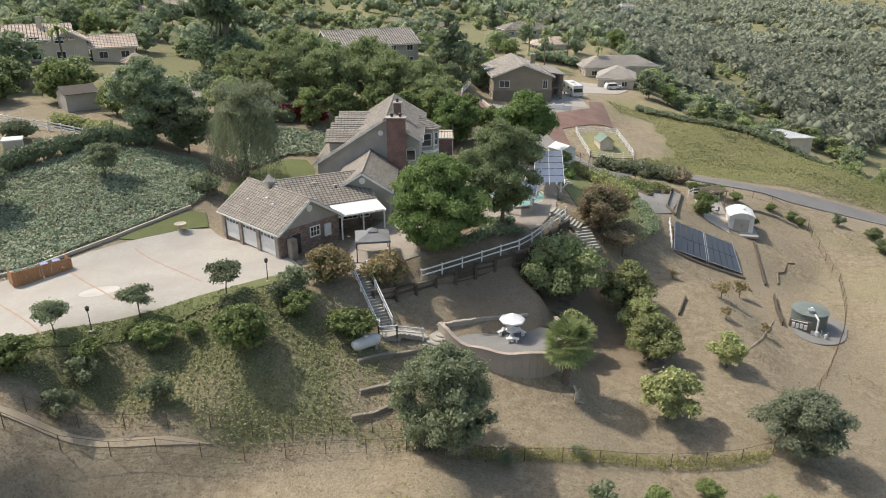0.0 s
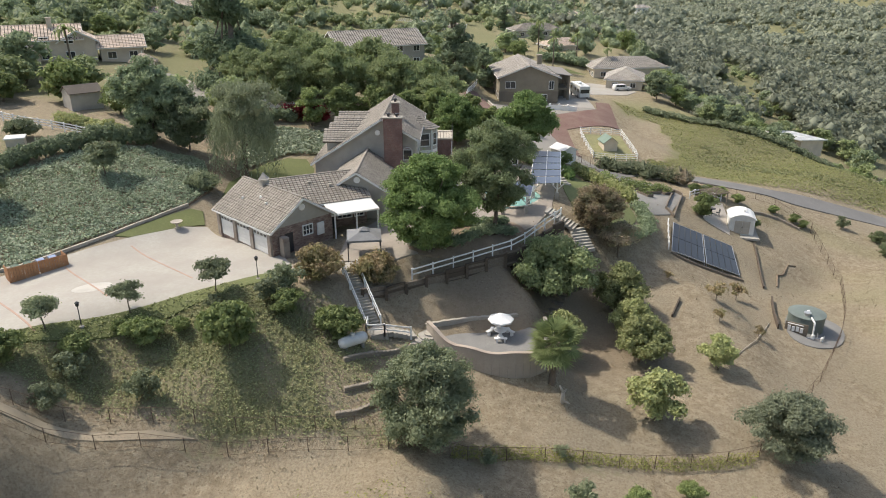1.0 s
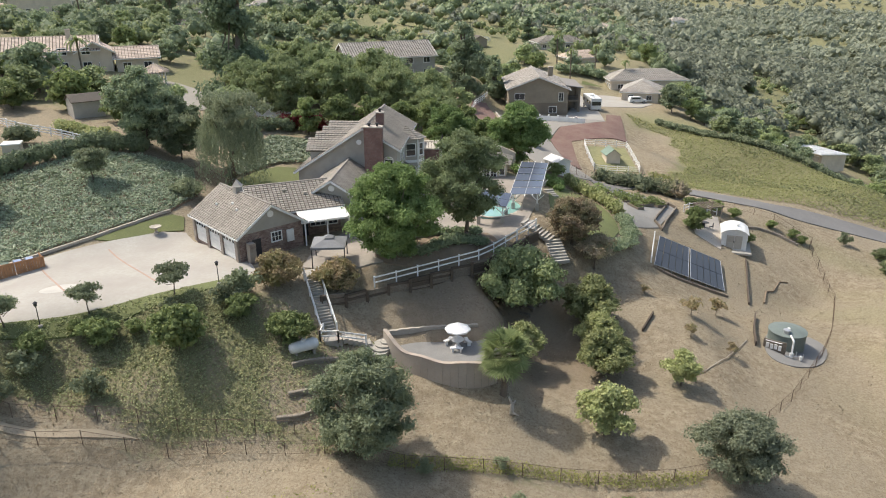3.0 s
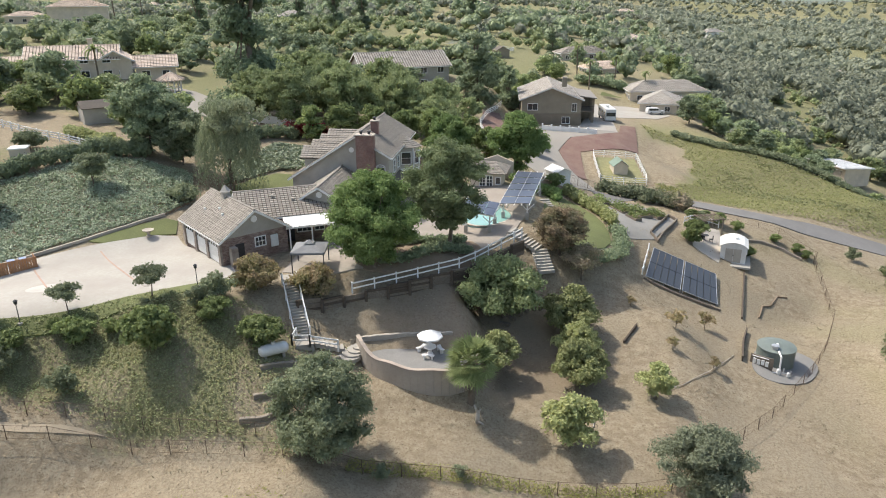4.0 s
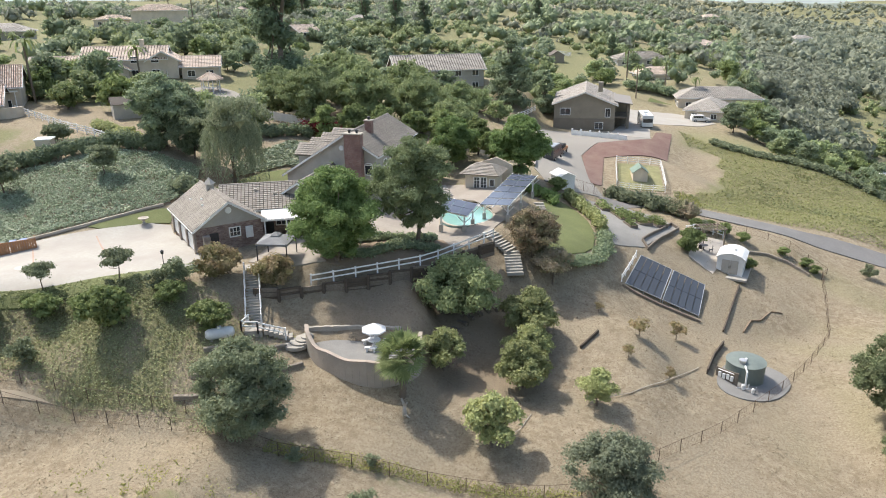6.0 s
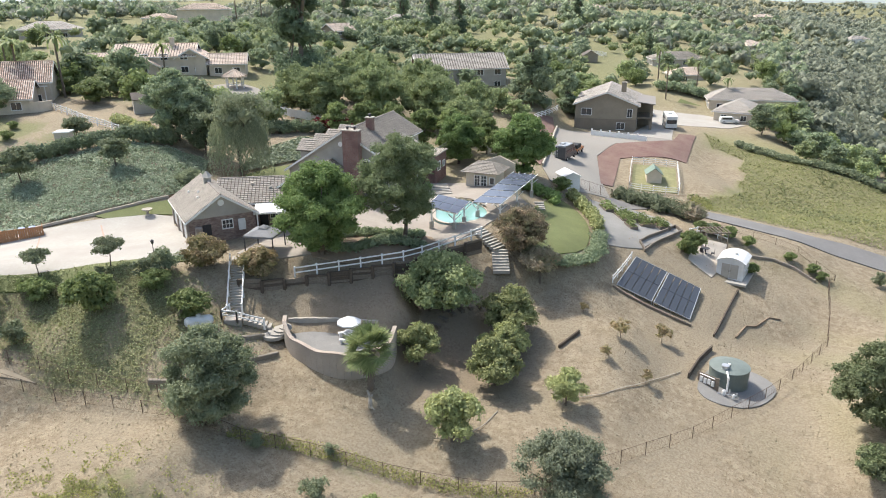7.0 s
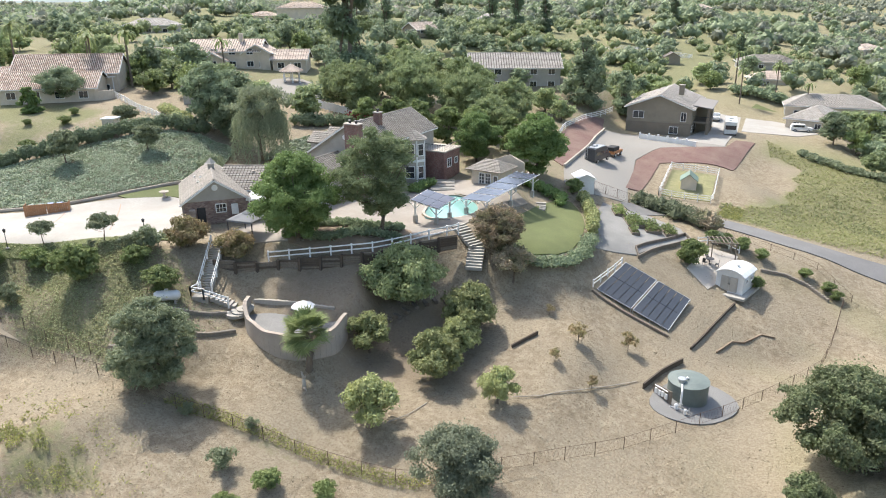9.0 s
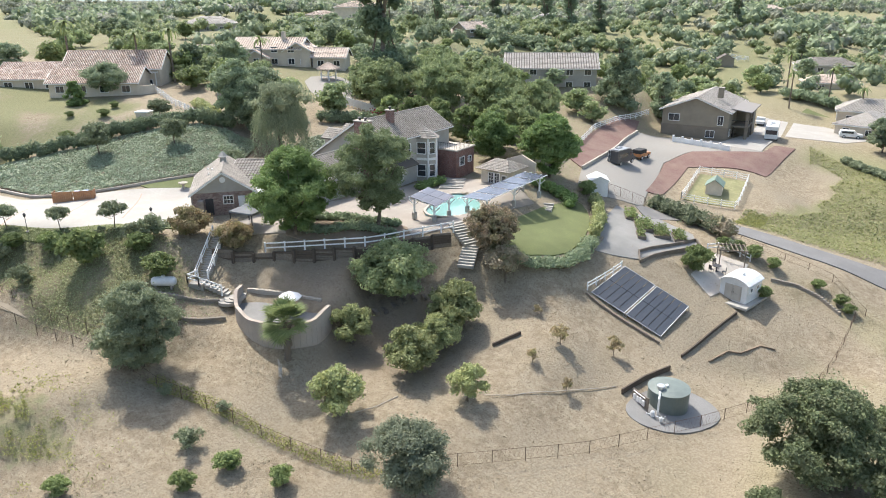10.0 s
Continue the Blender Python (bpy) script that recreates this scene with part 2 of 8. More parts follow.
M = {
    "soil": soil(),
    "concrete": plain("pale_concrete", (0.325, 0.307, 0.27), (0.378, 0.36, 0.318), 0.85, 3.0, 0.25, 0.1, stain=(0.30, 0.275, 0.24)),
    "concrete_pale": plain("worn_concrete", (0.43, 0.41, 0.37), (0.48, 0.455, 0.41), 0.85, 3.0, 0.4, 0.1),
    "concrete_red": plain("brick_band", (0.34, 0.23, 0.18), (0.42, 0.29, 0.22), 0.85, 8.0, 1.0, 0.1),
    "asphalt": plain("old_asphalt", (0.15, 0.145, 0.14), (0.20, 0.195, 0.185), 0.9, 5.0, 0.3, 0.2),
    "court": plain("grey_gravel_court", (0.22, 0.207, 0.182), (0.275, 0.26, 0.228), 0.95, 4.0, 0.2, 0.25, stain=(0.25, 0.23, 0.20)),
    "gravel": plain("grey_gravel", (0.20, 0.195, 0.18), (0.28, 0.272, 0.25), 0.95, 14.0, 0.4, 0.6),
    "gravel_dark": plain("dark_gravel", (0.185, 0.18, 0.17), (0.265, 0.26, 0.245), 0.95, 14.0, 0.4, 0.6),
    "terrace": plain("tan_terrace", (0.275, 0.245, 0.205), (0.335, 0.30, 0.25), 0.85, 3.0, 0.3, 0.1, stain=(0.25, 0.215, 0.18)),
    "mulch": plain("red_bark_mulch", (0.125, 0.068, 0.056), (0.19, 0.108, 0.09), 0.95, 3.0, 0.35, 0.7, dist=0.08, stain=(0.205, 0.14, 0.108)),
    "lawn": plain("mown_lawn", (0.095, 0.12, 0.036), (0.155, 0.168, 0.062), 0.9, 7.0, 0.4, 0.5, dist=0.04),
    "lawn_dry": plain("patchy_grass", (0.17, 0.18, 0.075), (0.29, 0.265, 0.14), 0.95, 2.5, 0.5, 0.5, dist=0.05),
    "earth": plain("bare_brown_earth", (0.20, 0.15, 0.10), (0.28, 0.21, 0.145), 0.95, 4.0, 0.5, 0.6, dist=0.08),
    "bare": plain("bare_tan_earth", (0.32, 0.265, 0.185), (0.39, 0.325, 0.23), 0.95, 3.0, 0.3, 0.4, dist=0.06),
    "tan": plain("tan_plaster", (0.47, 0.42, 0.35), (0.52, 0.47, 0.40), 0.85, 8.0, 0.5, 0.08),
    "stucco": plain("grey_stucco", (0.40, 0.375, 0.33), (0.45, 0.42, 0.37), 0.9, 10.0, 0.6, 0.1),
    "stucco_tan": plain("olive_brown_stucco", (0.26, 0.22, 0.165), (0.31, 0.265, 0.20), 0.9, 10.0, 0.6, 0.1),
    "stucco_dark": plain("dark_brown_stucco", (0.20, 0.165, 0.125), (0.25, 0.205, 0.155), 0.9, 10.0, 0.6, 0.1),
    "cream": plain("cream_stucco", (0.58, 0.50, 0.40), (0.66, 0.58, 0.47), 0.9, 9.0, 0.6, 0.08),
    "white": plain("white_paint", (0.78, 0.77, 0.75), (0.85, 0.84, 0.82), 0.6, 5.0, 0.8, 0.05, stain=(0.74, 0.73, 0.70)),
    "metal_white": plain("white_enamel", (0.66, 0.66, 0.64), (0.74, 0.74, 0.72), 0.35, 4.0, 0.8, 0.03),
    "brick": plain("red_brick", (0.22, 0.085, 0.065), (0.31, 0.14, 0.105), 0.9, 9.0, 0.8, 0.3),
    "brick_mix": plain("used_brick", (0.19, 0.115, 0.09), (0.30, 0.20, 0.16), 0.9, 7.0, 1.1, 0.3),
    "mortar": plain("grey_mortar", (0.33, 0.30, 0.26), (0.40, 0.37, 0.32), 0.95, 12.0, 1.0, 0.2),
    "tile": plain("grey_brown_tile", (0.24, 0.20, 0.165), (0.32, 0.275, 0.23), 0.8, 5.0, 0.5, 0.15),
    "tile_dark": plain("tile_shadow_gap", (0.10, 0.085, 0.07), (0.13, 0.11, 0.09), 0.9, 5.0, 0.5, 0.1),
    "shingle": banded("grey_shingle", (0.31, 0.29, 0.26), (0.38, 0.355, 0.32), (0.22, 0.20, 0.18), 0.32, 0.9),
    "clay": banded("clay_roof_tile", (0.52, 0.33, 0.24), (0.62, 0.45, 0.34), (0.30, 0.19, 0.14), 0.38, 0.32),
    "timber": plain("weathered_timber", (0.13, 0.105, 0.08), (0.25, 0.21, 0.165), 0.9, 6.0, 0.7, 0.4),
    "sleeper": plain("dark_old_timber", (0.075, 0.058, 0.042), (0.13, 0.10, 0.075), 0.95, 6.0, 0.7, 0.5),
    "cedar": plain("cedar_boards", (0.36, 0.17, 0.08), (0.45, 0.24, 0.12), 0.8, 4.0, 0.8, 0.2),
    "stone": plain("garden_stone", (0.38, 0.34, 0.28), (0.50, 0.45, 0.38), 0.9, 5.0, 0.6, 0.4),
    "rubble": plain("dark_field_stone", (0.20, 0.172, 0.135), (0.31, 0.272, 0.22), 0.95, 5.0, 0.6, 0.5),
    "plaster": plain("rose_plaster", (0.36, 0.315, 0.265), (0.42, 0.37, 0.315), 0.9, 6.0, 0.5, 0.15),
    "coping": plain("clay_coping", (0.34, 0.285, 0.235), (0.41, 0.345, 0.285), 0.85, 7.0, 0.6, 0.2),
    "tank": plain("green_tank_steel", (0.13, 0.16, 0.145), (0.165, 0.195, 0.175), 0.55, 3.0, 0.4, 0.05),
    "rust": plain("rusty_wire", (0.10, 0.07, 0.05), (0.15, 0.10, 0.07), 0.9, 8.0, 1.0, 0.2),
    "iron": plain("black_iron", (0.025, 0.025, 0.028), (0.045, 0.045, 0.05), 0.5, 6.0, 1.0, 0.1),
    "canvas": plain("grey_canvas", (0.17, 0.175, 0.18), (0.22, 0.225, 0.23), 0.9, 6.0, 0.9, 0.1),
    "steel": plain("galvanised_steel", (0.45, 0.46, 0.47), (0.55, 0.56, 0.57), 0.4, 4.0, 0.6, 0.05, metal=0.6),
    "green_roof": plain("green_painted_roof", (0.13, 0.19, 0.15), (0.18, 0.25, 0.20), 0.7, 6.0, 0.6, 0.1),
    "rubber": plain("black_rubber", (0.02, 0.02, 0.02), (0.035, 0.035, 0.035), 0.8, 6.0, 1.0, 0.1),
    "car_grey": plain("dark_grey_paint", (0.06, 0.065, 0.07), (0.08, 0.085, 0.09), 0.3, 3.0, 0.8, 0.02),
    "car_orange": plain("orange_paint", (0.42, 0.16, 0.05), (0.48, 0.20, 0.07), 0.35, 3.0, 0.8, 0.02),
    "bark": plain("grey_bark", (0.13, 0.10, 0.075), (0.21, 0.17, 0.13), 0.95, 8.0, 1.0, 0.6),
    "glass": glassy("window_glass", (0.035, 0.04, 0.045)),
    "solar": glassy("solar_cells", (0.085, 0.10, 0.135), 0.22),
    "collector": glassy("black_collector", (0.05, 0.056, 0.064), 0.32, 0.6),
    "water": glassy("pool_water", (0.23, 0.42, 0.385), 0.06),
    "pool_tile": plain("pool_plaster", (0.35, 0.62, 0.60), (0.42, 0.68, 0.66), 0.6, 3.0, 0.5, 0.02),
    "leaf_round": leafy("deep_green_leaves", (0.151, 0.224, 0.078), (0.272, 0.363, 0.139), (0.187, 0.267, 0.096)),
    "leaf_camphor": leafy("camphor_leaves", (0.19, 0.24, 0.12), (0.32, 0.375, 0.20), (0.235, 0.285, 0.148)),
    "leaf_sage": leafy("sage_green_leaves", (0.215, 0.25, 0.16), (0.345, 0.375, 0.255), (0.265, 0.295, 0.195)),
    "leaf_oak": leafy("grey_green_leaves", (0.178, 0.211, 0.124), (0.292, 0.324, 0.205), (0.216, 0.248, 0.146)),
    "leaf_toyon": leafy("wild_thicket_leaves", (0.13, 0.165, 0.08), (0.25, 0.295, 0.15), (0.18, 0.20, 0.115)),
    "leaf_citrus": leafy("yellow_green_leaves", (0.265, 0.3, 0.13), (0.46, 0.485, 0.235), (0.34, 0.35, 0.16)),
    "leaf_shrub": leafy("shrub_leaves", (0.165, 0.215, 0.082), (0.30, 0.35, 0.145), (0.215, 0.265, 0.105)),
    "leaf_bronze": leafy("bronze_leaves", (0.187, 0.149, 0.105), (0.363, 0.275, 0.182), (0.204, 0.204, 0.116)),
    "leaf_pink": leafy("faded_pink_leaves", (0.34, 0.28, 0.20), (0.46, 0.39, 0.28), (0.30, 0.30, 0.17)),
    "leaf_brown": leafy("russet_hedge_leaves", (0.27, 0.205, 0.12), (0.43, 0.33, 0.20), (0.27, 0.27, 0.12)),
    "leaf_willow": leafy("pale_willow_leaves", (0.253, 0.292, 0.182), (0.407, 0.440, 0.286), (0.297, 0.341, 0.209)),
    "leaf_pine": leafy("dark_pine_needles", (0.132, 0.180, 0.108), (0.228, 0.282, 0.168), (0.162, 0.210, 0.126)),
    "leaf_dark": leafy("dark_green_leaves", (0.19, 0.24, 0.145), (0.345, 0.395, 0.24), (0.24, 0.295, 0.18)),
    "leaf_pepper": leafy("soft_green_leaves", (0.241, 0.299, 0.144), (0.391, 0.437, 0.218), (0.293, 0.345, 0.172)),
    "leaf_ivy": leafy("ivy_leaves", (0.205, 0.26, 0.16), (0.45, 0.495, 0.36), (0.275, 0.33, 0.21), 0.1),
    "leaf_red": leafy("crimson_bracts", (0.312, 0.036, 0.060), (0.456, 0.084, 0.108), (0.168, 0.144, 0.060)),
    "leaf_palm": leafy("palm_fronds", (0.16, 0.205, 0.085), (0.315, 0.365, 0.165), (0.20, 0.245, 0.10)),
    # Leaves paled and greyed: distance haze is put into their colour.
    "leaf_far_haze": leafy("hazed_hill_scrub", (0.225, 0.245, 0.18), (0.365, 0.385, 0.29), (0.29, 0.305, 0.235)),
    "leaf_valley": leafy("grey_oak_leaves", (0.205, 0.228, 0.163), (0.31, 0.335, 0.245), (0.25, 0.272, 0.2)),
    "leaf_cover": leafy("ground_cover_leaves", (0.22, 0.25, 0.12), (0.36, 0.385, 0.195), (0.265, 0.27, 0.145)),
    "field": leafy("field_grass", (0.225, 0.232, 0.10), (0.285, 0.285, 0.13), (0.205, 0.22, 0.088)),
    "straw": leafy("straw_grass", (0.310, 0.287, 0.115), (0.460, 0.402, 0.196), (0.276, 0.276, 0.092)),
    "litter": leafy("dry_leaf_litter", (0.17, 0.135, 0.09), (0.46, 0.40, 0.28), (0.28, 0.235, 0.155), 0.1),
    "weed": leafy("mustard_weeds", (0.235, 0.25, 0.085), (0.40, 0.385, 0.13), (0.21, 0.225, 0.085)),
}


# ---------------------------------------------------------------- building helpers
class Mesh:
    """Gathers the faces of one part."""

    def __init__(self):
        self.v, self.f = [], []

    def add(self, verts, faces):
        k = len(self.v)
        self.v += [tuple(p) for p in verts]
        self.f += [tuple(i + k for i in f) for f in faces]
        return self

    def box(self, cx, cy, cz, sx, sy, sz, turn=0.0, tilt=0.0, lean=0.0, bevel=0.0):
        m = pose(cx, cy, cz, tilt, lean, turn)
        x, y, z = sx / 2, sy / 2, sz / 2
        if bevel <= 0:
            p = [(-x, -y, -z), (x, -y, -z), (x, y, -z), (-x, y, -z), (-x, -y, z), (x, -y, z), (x, y, z), (-x, y, z)]
            f = [(3, 2, 1, 0), (4, 5, 6, 7), (0, 1, 5, 4), (1, 2, 6, 5), (2, 3, 7, 6), (3, 0, 4, 7)]
        else:
            b = min(bevel, x * 0.9, y * 0.9, z * 0.9)
            p = [(-x, -y, -z), (x, -y, -z), (x, y, -z), (-x, y, -z), (-x, -y, z - b), (x, -y, z - b), (x, y, z - b), (-x, y, z - b),
                 (-x + b, -y + b, z), (x - b, -y + b, z), (x - b, y - b, z), (-x + b, y - b, z)]
            f = [(3, 2, 1, 0), (8, 9, 10, 11)] + [(i, (i + 1) % 4, 4 + (i + 1) % 4, 4 + i) for i in range(4)] + [(4 + i, 4 + (i + 1) % 4, 8 + (i + 1) % 4, 8 + i) for i in range(4)]
        return self.add([m @ Vector(q) for q in p], f)

    def beam(self, a, b, w, h):
        """A bar of section w x h from a to b."""
        a, b = Vector(a), Vector(b)
        d = b - a
        side = Vector((-d.y, d.x, 0))
        side = side.normalized() * (w / 2) if side.length > 1e-6 else Vector((w / 2, 0, 0))
        up = d.cross(side)
        up = up.normalized() * (h / 2)
        p = [q + s * side + t * up for q in (a, b) for s, t in ((-1, -1), (1, -1), (1, 1), (-1, 1))]
        return self.add(p, [(3, 2, 1, 0), (4, 5, 6, 7), (0, 1, 5, 4), (1, 2, 6, 5), (2, 3, 7, 6), (3, 0, 4, 7)])

    def rod(self, a, b, r0, r1=None, n=8):
        a, b = Vector(a), Vector(b)
        r1 = r0 if r1 is None else r1
        q = (b - a).to_track_quat("Z", "Y").to_matrix()
        ring = [Vector((math.cos(2 * math.pi * i / n), math.sin(2 * math.pi * i / n), 0)) for i in range(n)]
        p = [a + q @ (r * r0) for r in ring] + [b + q @ (r * r1) for r in ring]
        return self.add(p, [(i, (i + 1) % n, n + (i + 1) % n, n + i) for i in range(n)] + [tuple(range(n - 1, -1, -1)), tuple(range(n, 2 * n))])

    def lathe(self, profile, n=16, at=(0, 0, 0)):
        """Turned about the upright: profile of (radius, height)."""
        p, f = [], []
        for r, z in profile:
            p += [(at[0] + r * math.cos(2 * math.pi * i / n), at[1] + r * math.sin(2 * math.pi * i / n), at[2] + z) for i in range(n)]
        for k in range(len(profile) - 1):
            f += [(k * n + i, k * n + (i + 1) % n, (k + 1) * n + (i + 1) % n, (k + 1) * n + i) for i in range(n)]
        f += [tuple(range(n - 1, -1, -1)), tuple((len(profile) - 1) * n + i for i in range(n))]
        return self.add(p, f)

    def slab(self, corners, thick):
        """A sheet through corners, thickened downwards."""
        n = len(corners)
        low = [(x, y, z - thick) for x, y, z in corners]
        return self.add(list(corners) + low, [tuple(range(n)), tuple(range(2 * n - 1, n - 1, -1))] + [(i, n + i, n + (i + 1) % n, (i + 1) % n) for i in range(n)])


def data_of(name, mesh, mat, smooth=False):
    d = bpy.data.meshes.new(name)
    d.from_pydata(mesh.v, [], mesh.f)
    d.materials.append(M[mat] if isinstance(mat, str) else mat)
    if smooth:
        d.polygons.foreach_set("use_smooth", [True] * len(d.polygons))
    d.update()
    return d


def part(name, mesh, mat, parent=None, label="", smooth=False):
    ob = new(name, data_of(name, mesh, mat, smooth))
    ob.parent = parent
    return tagged(ob, label)


def thing(name, label, category, x, y, z=None, turn=0.0, group="", kind=""):
    ob = new(name)
    ob.empty_display_size = 0.3
    ob.matrix_basis = pose(x, y, gz(x, y) if z is None else z, 0, 0, turn)
    return tagged(ob, label, category, group, kind)


def uv_box(ob):
    """Lay courses in metres on every face, level along walls and up along slopes."""
    d = ob.data
    uv = d.uv_layers.new(name="courses")
    for p in d.polygons:
        n = p.normal
        along = Vector((-n.y, n.x, 0))
        along = along.normalized() if along.length > 1e-4 else Vector((1, 0, 0))
        up = n.cross(along)
        for li in p.loop_indices:
            co = d.vertices[d.loops[li].vertex_index].co
            uv.data[li].uv = (co.dot(along), co.dot(up))
    return ob


def sheet(name, verts, quads, mats, label="", category="", kind="", index=None, smooth=False, group=""):
    """A large mesh straight from arrays."""
    d = bpy.data.meshes.new(name)
    verts, quads = np.asarray(verts, np.float32), np.asarray(quads, np.int32)
    d.vertices.add(len(verts))
    d.vertices.foreach_set("co", verts.ravel())
    k = quads.shape[1]
    d.loops.add(quads.size)
    d.loops.foreach_set("vertex_index", quads.ravel())
    d.polygons.add(len(quads))
    d.polygons.foreach_set("loop_start", np.arange(0, quads.size, k, dtype=np.int32))
    d.polygons.foreach_set("loop_total", np.full(len(quads), k, np.int32))
    for m in mats:
        d.materials.append(M[m])
    if index is not None:
        d.polygons.foreach_set("material_index", np.asarray(index, np.int32))
    if smooth:
        d.polygons.foreach_set("use_smooth", np.ones(len(quads), bool))
    d.update(calc_edges=True)
    return tagged(new(name, d), label, category, group, kind)


from mathutils.geometry import delaunay_2d_cdt


def inside(poly, x, y):
    x, y = np.asarray(x, float), np.asarray(y, float)
    hit = np.zeros(x.shape, bool)
    for (x0, y0), (x1, y1) in zip(poly, poly[1:] + poly[:1]):
        with np.errstate(divide="ignore", invalid="ignore"):
            hit ^= ((y0 > y) != (y1 > y)) & (x < (x1 - x0) * (y - y0) / (y1 - y0 + 1e-12) + x0)
    return hit


def rounded(poly, times=2):
    """Cut the corners of a plan outline."""
    for _ in range(times):
        poly = [((1 - k) * a[0] + k * b[0], (1 - k) * a[1] + k * b[1]) for a, b in zip(poly, poly[1:] + poly[:1]) for k in (0.25, 0.75)]
    return poly


def drape(name, poly, lift, mat, label="", category="", kind="structure", step=0.8, deep=0.3, level=None, smooth=True):
    """A sheet laid on the land within a plan outline, with an edge that goes into the ground."""
    edge = []
    for (x0, y0), (x1, y1) in zip(poly, poly[1:] + poly[:1]):
        n = max(1, int(math.hypot(x1 - x0, y1 - y0) / step))
        edge += [(x0 + (x1 - x0) * i / n, y0 + (y1 - y0) * i / n) for i in range(n)]
    xs, ys = [p[0] for p in poly], [p[1] for p in poly]
    gx, gy = np.meshgrid(np.arange(min(xs), max(xs), step), np.arange(min(ys), max(ys), step))
    ok = inside(poly, gx, gy)
    pts = edge + [(float(a), float(b)) for a, b in zip(gx[ok], gy[ok])]
    n = len(edge)
    res = delaunay_2d_cdt([Vector(p) for p in pts], [(i, (i + 1) % n) for i in range(n)], [], 1, 1e-4)
    vs, fs = res[0], res[2]
    z = np.full(len(vs), level) if level is not None else ground([v.x for v in vs], [v.y for v in vs])
    m = Mesh()
    m.add([(v.x, v.y, float(q) + lift) for v, q in zip(vs, z)], fs)
    k = len(m.v)
    rim = [(a, b, (float(ground(a, b)) if level is None else level) + lift) for a, b in edge]
    m.add([p for p in rim] + [(p[0], p[1], p[2] - deep) for p in rim], [(i, n + i, n + (i + 1) % n, (i + 1) % n) for i in range(n)])
    ob = new(name, data_of(name, m, mat, smooth))
    return tagged(ob, label, category, "", kind)


# ---------------------------------------------------------------- the ground sheet
def run(lo, hi, fine, out_lo, out_hi, grow=1.16):
    a = list(np.arange(lo, hi, fine))
    s, p = fine, a[0]
    left = []
    while p > out_lo:
        s *= grow
        p -= s
        left.append(p)
    s, p = fine, a[-1]
    while p < out_hi:
        s *= grow
        p += s
        a.append(p)
    return np.array(left[::-1] + a)


def pad_of(x, y):
    """Worn bare earth above the pen."""
    u, v = np.asarray(x, float) - 41.5 - 0.12 * (np.asarray(y, float) - 148), np.asarray(y, float) - 148
    return ease(1.25 - (u / 5.6) ** 2 - (v / 19) ** 2 + 0.35 * waves(x, y, 1.9, 0.4), 0.0, 0.6)


def cover_of(x, y):
    """Where low green cover keeps: the bank under the drive, the hill terraces, verges, the valley."""
    x, y = np.asarray(x, float), np.asarray(y, float)
    bank = ease(-x, -2, 12) * ease(y, 42.6, 45) * (1 - ease(y, 55, 60)) * (0.62 + 0.3 * waves(x, y, 2.4, 1.0))
    verge = np.exp(-((y - (43.6 + 0.06 * x)) / 1.6) ** 2) * 0.35 * (1 - ease(x, 20, 32)) * ease(waves(x, y, 3.1, 4.0), -0.3, 0.5)
    weeds = (1 - ease(np.hypot(x - 1, (y - 33) * 1.1) + 1.8 * waves(x, y, 1.1, 0.8), 1.5, 7.0)) * 0.5
    hill = ease(-x, 38, 52) * ease(y, 66, 80) * (0.35 + 0.25 * waves(x, y, 5.0, 2.0))
    hill = hill * (1 - ease(-x, 56, 62)) + ease(-x, 58, 64) * ease(y, 60, 66) * (1 - ease(y, 88, 96)) * (0.62 + 0.4 * waves(x, y, 4.0, 2.0)) + ease(-x, 30, 60) * ease(y, 100, 112) * 0.5
    back = ease(y, 150, 260) * (0.16 + 0.26 * waves(x, y, 24.0, 0.3) + 0.16 * waves(x, y, 6.0, 0.9))
    field = ease(x, 37, 42) * ease(y, 117, 122) * (1 - ease(x, 90, 110)) * (1 - ease(y, 165, 180)) * (0.3 + 0.26 * waves(x * 0.5, y, 3.2, 1.1)) * (1 - pad_of(x, y))
    house = ease(x, -34, -24) * (1 - ease(x, 14, 18)) * ease(y, 84, 92) * 0.35
    valley = ease(x - 0.1 * (y - 150), 66, 110) * 0.45
    return np.clip(bank + verge + weeds + hill + back + house + valley + field, 0, 1)


def straw_of(x, y):
    x, y = np.asarray(x, float), np.asarray(y, float)
    field = ease(y - 116 - 0.10 * (x - 40), 0, 5) * ease(x, 36, 44) * (1 - ease(x, 85, 120)) * (1 - ease(y, 172, 186))
    return np.clip(0.9 * field * (1 - pad_of(x, y)) + 0.35 * ease(x, 40, 54) * (1 - ease(y, 100, 108)) * ease(waves(x, y, 4.0, 3.3), -0.4, 0.6) + ease(y, 170, 250) * (0.72 + 0.25 * waves(x, y, 30.0, 1.9)), 0, 1)


def litter_of(x, y):
    """Brown leaf litter lies under the orchard and below the terrace wall."""
    x, y = np.asarray(x, float), np.asarray(y, float)
    a = np.exp(-(((x - 11) / 12) ** 2 + ((y - 63) / 7) ** 2) ** 2)
    b = np.exp(-(((x + 20) / 16) ** 2 + ((y - 51) / 2.4) ** 2) ** 2) * 0.7
    return np.clip(a + b, 0, 1)


